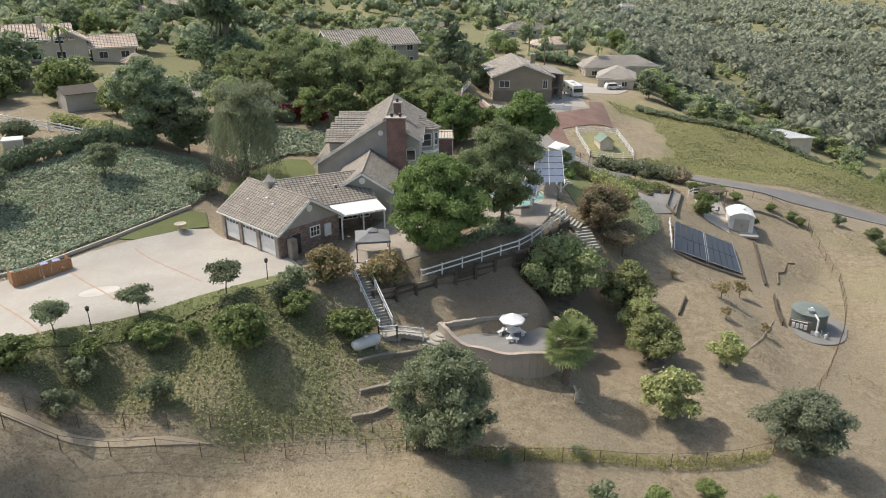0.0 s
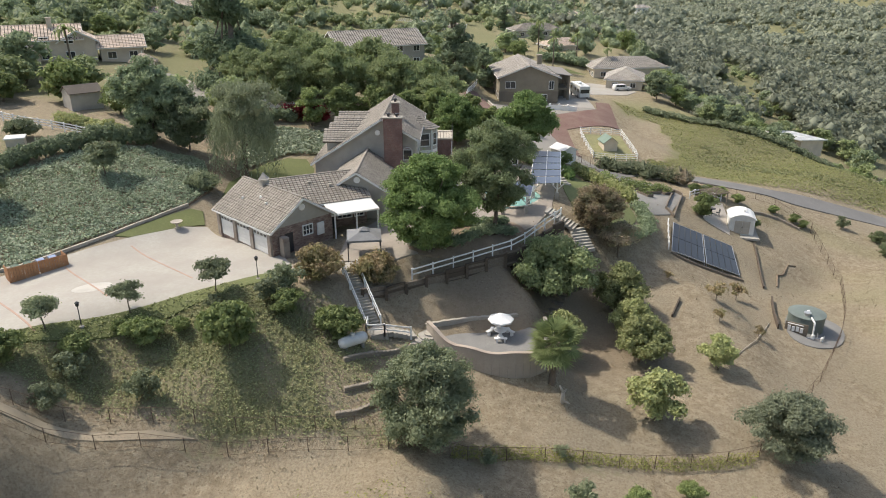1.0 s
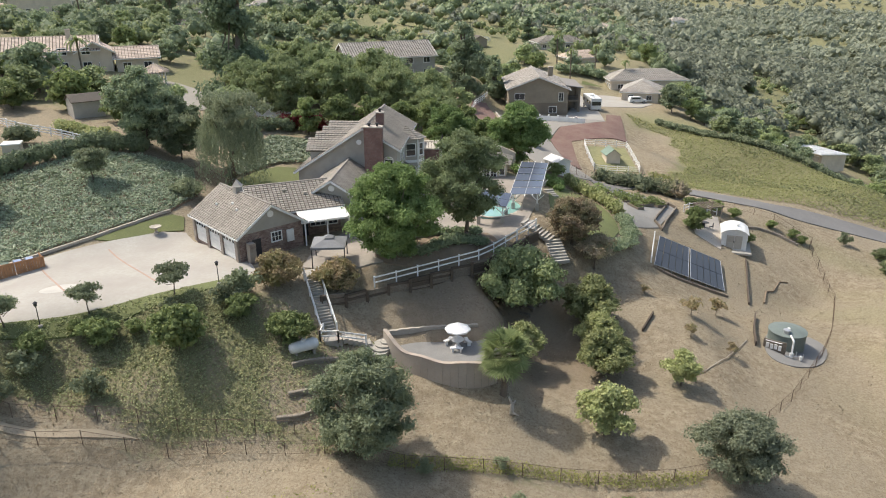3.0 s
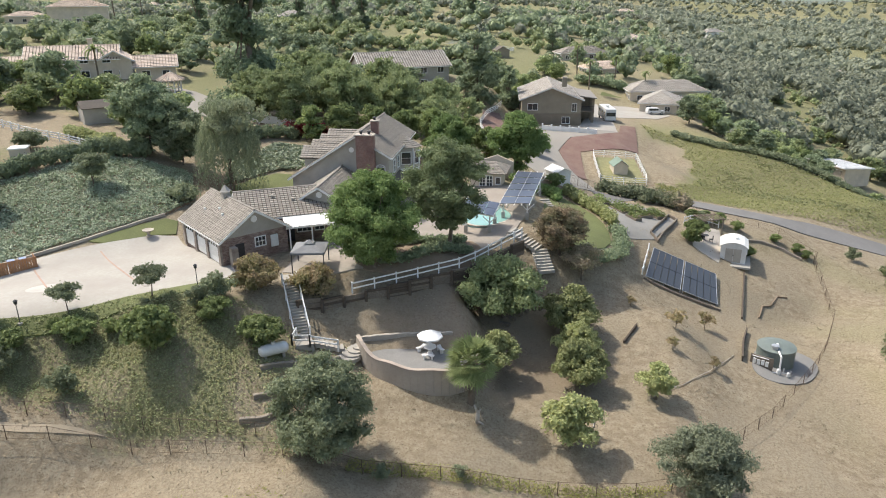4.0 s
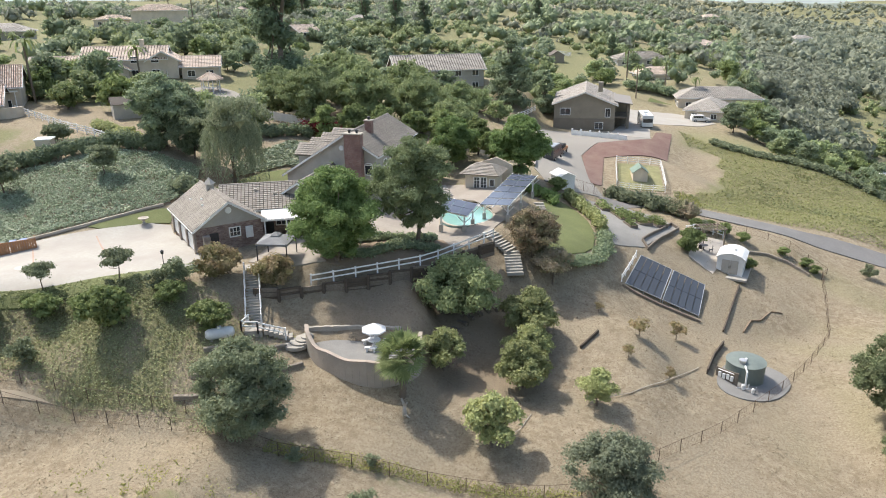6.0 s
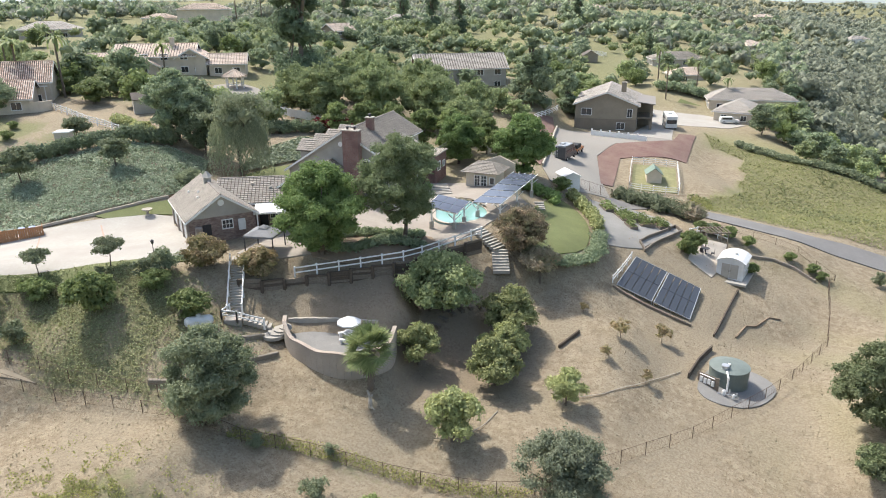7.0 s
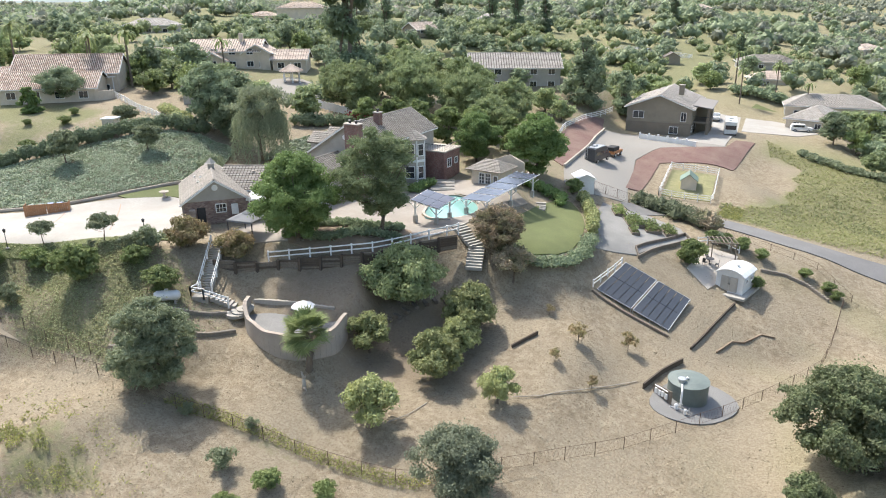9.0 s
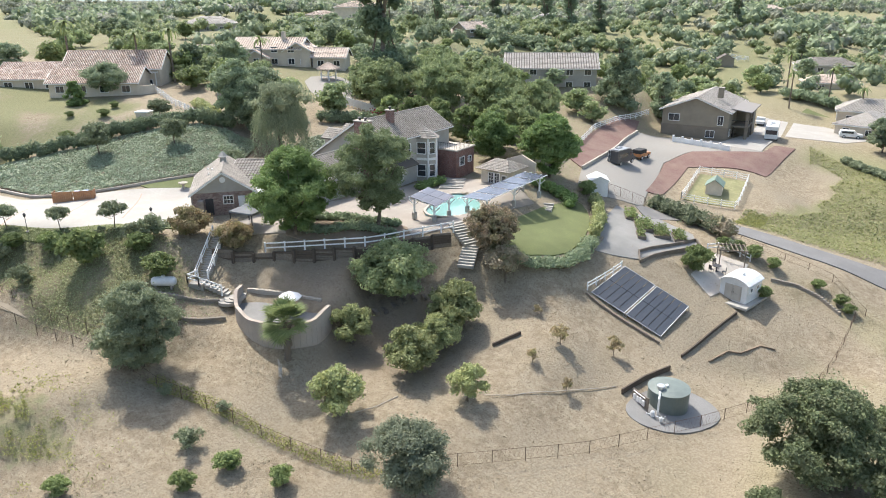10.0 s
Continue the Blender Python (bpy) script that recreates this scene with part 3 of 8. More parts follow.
gx, gy = run(-62, 72, 0.55, -4600, 4600), run(26, 128, 0.55, -700, 4800)
X, Y = np.meshgrid(gx, gy)
Z = np.concatenate([ground(X[i:i + 8], Y[i:i + 8]) for i in range(0, len(gy), 8)])
near = 1 - ease(np.hypot(X, Y - 80), 60, 140)
Z += near * (0.035 * waves(X, Y, 0.42, 0.2) + 0.05 * waves(X, Y, 1.3, 1.4) - 0.065)
nx, ny = len(gx), len(gy)
cell = (np.arange(ny - 1)[:, None] * nx + np.arange(nx - 1)).ravel()
pool_plan = rounded([(7.0, 81.0), (9.8, 79.6), (12.9, 83.0), (12.7, 86.6), (9.8, 90.2), (6.2, 91.4), (4.5, 88.6), (5.9, 84.6)])
keep = ~inside(pool_plan, (X[:-1, :-1] + 0.27).ravel(), (Y[:-1, :-1] + 0.27).ravel())
cell = cell[keep]
land = sheet("ground", np.stack([X.ravel(), Y.ravel(), Z.ravel()], 1), np.stack([cell, cell + 1, cell + nx + 1, cell + nx], 1), ["soil"],
             "dry tan hillside soil with litter and green patches", "ground", "structure", smooth=True)
for key, vals in (("cover", cover_of(X, Y)), ("straw", straw_of(X, Y)), ("litter", litter_of(X, Y))):
    a = land.data.attributes.new(key, "FLOAT", "POINT")
    a.data.foreach_set("value", vals.ravel().astype(np.float32))

# ---------------------------------------------------------------- paved and planted surfaces
drive_plan = [(-62, 40), (-42, 43.5), (-34.1, 47.6), (-28.9, 50.4), (-23.2, 53.8), (-19.1, 56.5), (-16, 59.6), (-13.2, 61.4), (-14.9, 64.2), (-23.8, 71.2),
              (-25.8, 73.6), (-28.2, 72.9), (-30.2, 71.2), (-32.6, 69.4), (-35.6, 67), (-38, 64.8), (-41, 61.6), (-46, 58.5), (-62, 56)]
drive = drape("pavement_drive", drive_plan, 0.06, "concrete", "pale concrete driveway with brick expansion bands", "driveway", step=1.0)
band = Mesh()
for a, b in (((-31.9, 67.8), (-22.0, 58.4)), ((-36.3, 62.7), (-28.0, 54.3)), ((-38.9, 55.5), (-31.1, 48.4))):
    n = 12
    for i in range(n):
        p, q = [(a[0] + (b[0] - a[0]) * k / n, a[1] + (b[1] - a[1]) * k / n) for k in (i, i + 1)]
        band.beam((*p, gz(*p) + 0.055), (*q, gz(*q) + 0.055), 0.16, 0.04)
part("expansion_band", band, "concrete_red", drive, "thin red brick bands set in the concrete")
drape("pale_patch", rounded([(-32.4, 55.9), (-30.6, 54.9), (-28.6, 56.6), (-29.4, 58.0), (-31.6, 57.6)]), 0.066, "concrete_pale", "worn pale round patch in the driveway", "paving patch", step=0.8, deep=0.02)
drape("lawn_strip", [(-44, 41.5), (-34, 45.6), (-28.5, 48.5), (-22.5, 52), (-18, 55), (-14.6, 58.4), (-12.2, 60), (-13.2, 61.4), (-16, 59.6), (-19.1, 56.5), (-23.2, 53.8), (-28.9, 50.4), (-34.1, 47.6), (-42, 43.6)],
      0.07, "lawn", "mown grass strip along the driveway", "lawn")
drape("lawn_corner", [(-26.2, 74.0), (-28.2, 72.9), (-30.2, 71.2), (-32.6, 69.4), (-34.2, 69.3), (-31.4, 72.8), (-28.6, 76.4), (-27.2, 76.6)], 0.08, "lawn", "small mown lawn beside the garage", "lawn")
drape("lawn_back", rounded([(-26, 78), (-18, 76), (-16.6, 86), (-18, 97), (-23, 96), (-27, 88)], 1), 0.06, "lawn", "mown lawn behind the house", "lawn")
drape("lawn_side", rounded([(16.6, 80.2), (21.4, 79.8), (25.2, 84.0), (25.2, 90), (23.4, 97), (19.8, 103.6), (17.4, 104), (16.6, 92)], 1), 0.07, "lawn", "mown side lawn with a curved edge", "lawn")
drape("pavement_terrace", [(-9.5, 63.5), (-5.4, 63.4), (0, 66.6), (6.2, 70.8), (11.2, 75.6), (13.4, 79.5), (14.6, 86), (15.8, 95), (12, 97), (5, 99), (-1.6, 98), (-2.4, 86), (-6, 76), (-9.5, 69)],
      0.05, "terrace", "tan paved terrace round the pool and house", "terrace")
court_plan = [(13.6, 116.6), (16.4, 108.6), (21, 109.4), (25.4, 112.4), (23.4, 120.5), (19.8, 141), (22.5, 150), (33.4, 160.5), (33, 166), (24, 164), (8.8, 158.6), (10.6, 142)]
drape("pavement_court", court_plan, 0.06, "court", "grey compacted gravel parking court", "court", step=1.5)
drape("mulch_bank", [(22.9, 121.2), (24.6, 124.5), (24.2, 141.5), (36.5, 148), (38.2, 170), (34.6, 168), (33.6, 160.5), (22.7, 150), (20, 141)], 0.09, "mulch", "red bark mulch beside the court", "mulch", step=1.5)
drape("mulch_slope", [(8.4, 122), (13.2, 117.5), (10.2, 142), (8.4, 158), (6.5, 166), (3.2, 160), (4.2, 142)], 0.09, "mulch", "red bark mulch bank under a white fence", "mulch", step=1.5)
drape("road_lane", [(24.6, 111.4), (27.4, 108.6), (33, 112.6), (37.6, 112.4), (48, 111.4), (60.5, 111.6), (90, 108), (140, 96), (140, 101), (90, 113.4), (60.5, 116.6), (48, 116.4), (37, 117), (31, 116), (25.6, 113)],
      0.07, "asphalt", "narrow dark asphalt lane", "road", step=1.2)
drape("gravel_garden", [(23.2, 102), (25.6, 95.5), (26.4, 89.0), (31.6, 92.2), (36.4, 102.4), (34.4, 106.8), (29, 109.6), (22.6, 108.6)], 0.05, "gravel", "grey gravel around raised vegetable beds", "gravel bed")
drape("mission_court", rounded([(-60, 141), (-63, 133), (-49, 121), (-41, 117.5), (-38, 119.5), (-43, 128), (-52, 138)], 1), 0.06, "court", "pale gravel forecourt on the hill", "court", step=1.5)
drape("gravel_tank_pad", rounded([(38.4, 68.8), (40.3, 66.8), (44.6, 68.2), (47.2, 73.0), (45.0, 75.4), (40.8, 74.8)]), 0.05, "gravel_dark", "grey gravel pad under the water tank", "gravel bed")
drape("shed_yard", [(37.4, 95.2), (40.4, 93.0), (42, 97.5), (42.6, 103), (38.2, 102.6)], 0.05, "tan", "pale paved yard beside the shed", "paving")

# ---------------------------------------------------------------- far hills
# Distance haze is put into the hill colour, with a glow added.
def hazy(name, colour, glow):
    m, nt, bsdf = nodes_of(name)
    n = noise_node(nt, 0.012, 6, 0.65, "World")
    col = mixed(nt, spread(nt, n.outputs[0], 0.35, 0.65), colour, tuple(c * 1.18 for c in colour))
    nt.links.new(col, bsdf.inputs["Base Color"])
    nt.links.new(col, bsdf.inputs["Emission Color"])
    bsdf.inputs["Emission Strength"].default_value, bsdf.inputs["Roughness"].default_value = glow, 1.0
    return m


# Each ridge farther off is painted paler and glows more, as if hazed.
for k, (r, base, amp, mat) in enumerate(((1500, 7, 9, hazy("hazy_ridge", (0.26, 0.29, 0.265), 0.55)), (2600, 22, 16, hazy("hazy_hills", (0.36, 0.395, 0.395), 0.75)), (4100, 62, 44, hazy("hazy_mountains", (0.46, 0.495, 0.51), 0.9)))):
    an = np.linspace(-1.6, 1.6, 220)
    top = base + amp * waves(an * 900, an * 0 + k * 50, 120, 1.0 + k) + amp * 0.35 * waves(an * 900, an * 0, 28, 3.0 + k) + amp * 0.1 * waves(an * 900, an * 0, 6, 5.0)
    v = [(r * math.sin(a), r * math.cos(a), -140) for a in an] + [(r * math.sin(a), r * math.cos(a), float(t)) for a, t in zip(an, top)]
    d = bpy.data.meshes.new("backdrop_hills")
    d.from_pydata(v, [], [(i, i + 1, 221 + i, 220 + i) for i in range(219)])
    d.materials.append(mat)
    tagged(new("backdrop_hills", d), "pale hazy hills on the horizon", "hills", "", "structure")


# ---------------------------------------------------------------- plants
rng = np.random.default_rng(7)


def ball_points(n, r):
    v = r.normal(size=(n, 3))
    return v / np.linalg.norm(v, axis=1, keepdims=True)


def leaf_quads(c, nrm, size, r, long=1.5, droop=0.0):
    """Small pointed leaves at c, facing about nrm."""
    n = len(c)
    nrm = nrm + 0.55 * r.normal(size=(n, 3))
    nrm /= np.linalg.norm(nrm, axis=1, keepdims=True) + 1e-9
    t = np.cross(nrm, r.normal(size=(n, 3)))
    t[:, 2] -= droop
    t /= np.linalg.norm(t, axis=1, keepdims=True) + 1e-9
    b = np.cross(nrm, t)
    s = (size * r.uniform(0.6, 1.35, n))[:, None] if np.isscalar(size) else size[:, None] * r.uniform(0.6, 1.35, (n, 1))
    fold = nrm * s * 0.18
    v = np.stack([c - t * s * long * 0.5, c + b * s * 0.5 + fold, c + t * s * long * 0.5, c - b * s * 0.5 + fold], 1)
    return v.reshape(-1, 3)


OCT_V = np.array([(1, 0, 0), (0, 1, 0), (-1, 0, 0), (0, -1, 0), (0, 0, 1), (0, 0, -1)], float)
OCT_F = np.array([(0, 1, 4), (1, 2, 4), (2, 3, 4), (3, 0, 4), (1, 0, 5), (2, 1, 5), (3, 2, 5), (0, 3, 5)])


def crown_arrays(lobes, count, leaf, r, up=0.25, core=0.78, droop=0.0, long=1.5):
    """Leaves on the skins of many lobes, round dark hearts. lobes: centres and radii (x, y, z, r, flat)."""
    lobes = np.asarray(lobes, float)
    area = lobes[:, 3] ** 2
    who = r.choice(len(lobes), count, p=area / area.sum())
    d = ball_points(count, r)
    d[:, 2] = np.where(d[:, 2] < -0.35, -d[:, 2] * 0.6, d[:, 2])
    rad = lobes[who, 3] * r.uniform(0.6, 1.22, count) ** 0.8
    c = lobes[who, :3] + d * rad[:, None] * np.stack([np.ones(count), np.ones(count), lobes[who, 4]], 1)
    lump = 1 + 0.22 * np.sin(d[:, 0] * 6 + who * 1.7) * np.sin(d[:, 1] * 6 + who * 2.3) + 0.14 * np.sin(d[:, 2] * 9 + who)
    c = lobes[who, :3] + (c - lobes[who, :3]) * lump[:, None]
    nrm = d + np.array([0, 0, up]) + 0.3 * r.normal(size=(count, 3))
    lv = leaf_quads(c, nrm, leaf, r, long, droop)
    cv, cf = [], []
    for x, y, z, q, flat in lobes:
        w = OCT_V * q * core * 1.12 * np.array([1, 1, flat]) * (1 + 0.14 * r.normal(size=(len(OCT_V), 1)))
        cf.append(OCT_F + len(cv) * len(OCT_V))
        cv.append(w + np.array([x, y, z]))
    return lv, np.concatenate(cv), np.concatenate(cf)


def crown_object(name, lobes, count, leaf, mat, r, **kw):
    lv, cv, cf = crown_arrays(lobes, count, leaf, r, **kw)
    q = np.arange(len(lv)).reshape(-1, 4)
    d = bpy.data.meshes.new(name)
    faces = [tuple(f) for f in q.tolist()] + [tuple(f) for f in (cf + len(lv)).tolist()]
    d.from_pydata(np.concatenate([lv, cv]).tolist(), [], faces)
    d.materials.append(M[mat])
    d.update()
    return new(name, d)


def trunk_object(height, r0, limbs, parent, r, mat="bark", fork=0.5, name="trunk"):
    m = Mesh()
    p, k = Vector((0, 0, -0.4)), 5
    lean = Vector((r.normal() * 0.06, r.normal() * 0.06, 1))
    for i in range(k):
        q = p + Vector((lean.x + r.normal() * 0.05, lean.y + r.normal() * 0.05, 1)) * ((height + 0.4) / k)
        m.rod(p, q, r0 * (1.25 - 0.8 * i / k), r0 * (1.25 - 0.8 * (i + 1) / k), 8)
        p = q
    for x, y, z in limbs:
        a = Vector((0, 0, height * r.uniform(fork, 0.95)))
        mid = a.lerp(Vector((x, y, z)), 0.5) + Vector((0, 0, -0.1 * height))
        m.rod(a, mid, r0 * 0.45, r0 * 0.3, 6)
        m.rod(mid, (x, y, z), r0 * 0.3, r0 * 0.1, 6)
    return part(name, m, mat, parent, smooth=True)


def make_tree(name, label, height, width, mat, count, leaf, seed, clear=0.2, flat=0.85, nlobes=26, lobe=0.3, shape=0.5, trunk=0.16, core=0.66, droop=0.0, bark="bark", category="tree", up=0.25, group=""):
    """A tree in its own axes: clear = the bare share of the trunk, shape = where the crown is widest."""
    r = np.random.default_rng(seed)
    count, leaf = int(count * 1.2), leaf * 0.88
    base, crown = height * clear, height * (1 - clear)
    lobes = []
    for i in range(nlobes):
        k = r.uniform(0.02, 0.98)
        wide = (math.sin(math.pi * min(1, max(0.0, (k ** (math.log(0.5) / math.log(shape)))))) ** 0.6) * width / 2
        a, rad = r.uniform(0, 2 * math.pi), wide * math.sqrt(r.uniform(0.25, 1.0)) * 0.86
        q = lobe * width / 2 * r.uniform(0.7, 1.25) * (0.75 + 0.35 * math.sin(math.pi * k))
        lobes.append((rad * math.cos(a), rad * math.sin(a), base + q * 0.6 + k * (crown - 1.3 * q), q, flat))
    for k in (0.3, 0.55, 0.75):
        lobes.append((0, 0, base + crown * k, width * 0.2, flat))
    t = new(name)
    t.empty_display_size = 0.4
    tagged(t, label, category, group)
    c = crown_object("crown", lobes, count, leaf, mat, r, core=core, droop=droop, up=up)
    c.parent = t
    trunk_object(base + crown * 0.35, trunk, [lobes[i][:3] for i in range(0, min(nlobes, 14), 2)], t, r, bark)
    return t


def put(ob, x, y, turn=0.0, size=1.0, tall=None, z=None, label=""):
    """Set the first one down, or copy one that already stands."""
    m = pose(x, y, gz(x, y) if z is None else z, 0, 0, turn) @ Matrix.Diagonal((size, size, size * (tall or 1), 1))
    if ob.get("placed"):
        keep, ob.scale = ob.scale.copy(), (1, 1, 1)
        out = copy_thing(ob, m)
        ob.scale = keep
    else:
        ob["placed"] = 1
        ob.matrix_basis = m
        out = ob
    return tagged(out, label)


# trees close to the path of the flight
put(make_tree("oak_tree", "grey-green oak tree with a broad low crown", 8.6, 9.0, "leaf_oak", 30000, 0.155, 11, clear=0.02, nlobes=95, lobe=0.18, shape=0.42), 0.0, 44.6)
put(make_tree("oak_tree", "grey-green young oak tree on the dry slope", 6.0, 7.8, "leaf_sage", 20000, 0.15, 12, clear=0.03, nlobes=75, lobe=0.19, shape=0.45), 29.0, 47.2)
put(make_tree("ficus_tree", "dense round deep green tree beside the terrace", 10.4, 10.8, "leaf_round", 40000, 0.18, 13, clear=0.02, nlobes=110, lobe=0.165, shape=0.48, trunk=0.25), -0.6, 66.2)
put(make_tree("camphor_tree", "tall open dark green tree above the terrace wall", 12.4, 10.2, "leaf_camphor", 34000, 0.17, 14, clear=0.15, nlobes=95, lobe=0.165, shape=0.5, trunk=0.22), 6.2, 72.6)
put(make_tree("camphor_tree", "round bright green tree behind the pool house", 9.6, 9.8, "leaf_round", 20000, 0.24, 15, clear=0.03, nlobes=90, lobe=0.18, trunk=0.2), 12.6, 106.5)
put(make_tree("camphor_tree", "round green tree beside the house terrace", 7.8, 8.4, "leaf_round", 15000, 0.24, 16, clear=0.03, nlobes=75, lobe=0.19, trunk=0.2), 1.8, 108)
put(make_tree("plum_tree", "bronze-leaved ornamental tree beside the steps", 6.0, 7.2, "leaf_bronze", 16000, 0.16, 17, clear=0.05, nlobes=75, lobe=0.18), 18.6, 78.4)
put(make_tree("silk_tree", "thin-crowned tree with faded pinkish leaves", 4.4, 5.6, "leaf_pink", 2600, 0.2, 18, clear=0.25, nlobes=24, lobe=0.24, core=0.3, trunk=0.1), 21.2, 77.0)
put(make_tree("avocado_tree", "large green avocado tree under the terrace wall", 6.0, 8.6, "leaf_pepper", 13000, 0.23, 19, clear=0.05, nlobes=60, lobe=0.21), 12.6, 68.0, 0, 1.12)
av = make_tree("avocado_tree", "yellow-green avocado tree on the dry slope", 5.4, 6.0, "leaf_citrus", 9000, 0.22, 20, clear=0.06, nlobes=46, lobe=0.22, trunk=0.13)
put(av, 19.8, 68.4, 0, 1.05)
put(av, 20.4, 60.0, 140, 0.95)
put(av, 20.2, 64.2, 260, 0.82)
av2 = make_tree("citrus_tree", "sparse yellow-green fruit tree on the dry slope", 4.4, 4.8, "leaf_citrus", 4600, 0.21, 21, clear=0.1, nlobes=30, lobe=0.23, trunk=0.11, core=0.55)
put(av2, 19.2, 50.4, 0, 1.1)
put(av2, 27.4, 58.8, 70, 0.82)
put(av2, 12.4, 60.4, 200, 1.0)
sap = make_tree("sapling", "small sparse sapling on the dry slope", 2.0, 1.9, "leaf_brown", 420, 0.16, 22, clear=0.2, nlobes=9, lobe=0.3, trunk=0.04, core=0.2, group="saplings on the slope")
for x, y, s in ((31.0, 70.8, 1.15), (35.1, 75.3, 1.1), (30, 66.6, 0.75), (34.0, 65.8, 0.7), (26.6, 74.4, 0.6)):
    put(sap, x, y, x * 40, s)
bush = make_tree("shrub", "rounded green shrub on the bank", 2.6, 3.6, "leaf_shrub", 2700, 0.2, 23, clear=0.0, nlobes=40, lobe=0.22, trunk=0.06, category="shrub", group="shrubs on the bank")
for x, y, s, tall in ((-16.0, 49.4, 1.35, 1.15), (-23.4, 50.1, 1.0, 0.9), (-12.4, 54.0, 0.9, 0.9), (-27.6, 47.8, 0.8, 0.9), (-7.6, 52.9, 1.15, 0.95), (-8.6, 53.4, 0.8, 1.0), (15.8, 40.9, 0.66, 0.9), (20.1, 42.4, 0.62, 1.0), (14.9, 37.3, 0.6, 1.0),
                      (37.6, 96.6, 1.12, 1.15), (8.5, 31.2, 0.6, 0.9), (24.6, 41.6, 0.6, 0.9), (-31.6, 44.6, 1.1, 0.9), (-20.6, 51.2, 0.5, 1.0), (-25.4, 50.6, 0.45, 1.0)):
    put(bush, x, y, x * 57, s, tall)
wisp = make_tree("shrub", "thin dull green shrub among ground cover", 2.0, 2.4, "leaf_oak", 1100, 0.16, 24, clear=0.0, nlobes=14, lobe=0.3, trunk=0.04, core=0.3, category="shrub", group="thin shrubs on the bank")
for x, y, s in ((-21.6, 45.4, 1.2), (-27.4, 46.0, 1.1), (-13.0, 56.2, 1.4), (-14.0, 54.6, 1.1), (-27.6, 42.6, 1.1), (-18.4, 53.2, 0.6), (-3.6, 48.4, 0.6), (-2.0, 50.0, 0.6), (4.8, 43.6, 0.6), (10.6, 45.0, 0.55), (11.7, 40.4, 1.0), (40.2, 104.4, 0.9), (62.5, 105.2, 1.0)):
    put(wisp, x, y, x * 31, s)
russet = make_tree("hedge_shrub", "russet and green clipped shrub at the stair head", 2.9, 4.2, "leaf_brown", 5200, 0.17, 25, clear=0.0, nlobes=30, lobe=0.26, trunk=0.07, category="shrub", group="russet shrubs at the stair head")
put(russet, -10.4, 59.2, 0, 1.2)
put(russet, -5.4, 61.3, 120, 1.14)
std = make_tree("standard_tree", "small clipped mop-headed tree by the drive", 2.9, 3.5, "leaf_oak", 1900, 0.17, 26, clear=0.42, flat=0.65, nlobes=24, lobe=0.24, trunk=0.06, core=0.5, group="mop-headed trees by the drive")
for x, y, s in ((-30.4, 48.9, 1.0), (-25.2, 52.4, 0.98), (-18.9, 55.2, 1.1), (-35.8, 46.4, 1.0)):
    put(std, x, y, x * 77, s)
put(make_tree("toyon_thicket", "large tangled dark green thicket on the slope", 7.4, 11.0, "leaf_toyon", 30000, 0.17, 27, clear=0.0, nlobes=150, lobe=0.12, trunk=0.16, category="thicket"), 55.0, 66.2, 0, 1.1)
thick = make_tree("toyon_bush", "dark green wild bush on the dry slope", 3.4, 5.0, "leaf_toyon", 5000, 0.2, 28, clear=0.0, nlobes=30, lobe=0.26, trunk=0.08, category="shrub")
for x, y, s in ((60.5, 74.0, 1.1), (65.0, 89.0, 0.75), (64.4, 95.5, 0.6), (66, 101, 0.55), (53.0, 60.0, 0.8), (60.6, 63.6, 1.0), (70, 80, 1.0)):
    put(thick, x, y, x * 33, s)


def make_willow(x, y):
    r = np.random.default_rng(31)
    t = thing("weeping_tree", "pale green weeping willow beside the drive", "tree", x, y)
    lobes = [(r.normal() * 2.4, r.normal() * 2.4, r.uniform(6.5, 11.6), r.uniform(1.0, 1.7), 0.9) for _ in range(26)]
    c = crown_object("crown", lobes, 7000, 0.2, "leaf_willow", r, droop=1.2, core=0.6, long=2.2)
    c.parent = t
    st, n = [], 640
    for i in range(n):
        a, rad = r.uniform(0, 2 * math.pi), 4.4 * math.sqrt(r.uniform(0.05, 1.0))
        top = 11.4 - 0.30 * rad ** 1.75 + 0.4 * r.normal()
        low = max(0.5, top - r.uniform(1.5, 7.5))
        k = np.linspace(0, 1, 26)
        out = (0.86 + 0.2 * k) * (1 + 0.05 * r.normal())
        st.append(np.stack([math.cos(a) * rad * out + 0.14 * r.normal(size=26), math.sin(a) * rad * out + 0.14 * r.normal(size=26), top + (low - top) * k], 1))
    st = np.concatenate(st)
    lv = leaf_quads(st, np.concatenate([st[:, :2], np.zeros((len(st), 1))], 1) / 4, 0.15, r, 2.4, 2.5)
    m = Mesh()
    m.v, m.f = [tuple(v) for v in lv.tolist()], [tuple(q) for q in np.arange(len(lv)).reshape(-1, 4).tolist()]
    part("hanging_foliage", m, "leaf_willow", t, "long drooping strands of leaves")
    trunk_object(7.0, 0.28, [l[:3] for l in lobes[:8]], t, r)
    return t


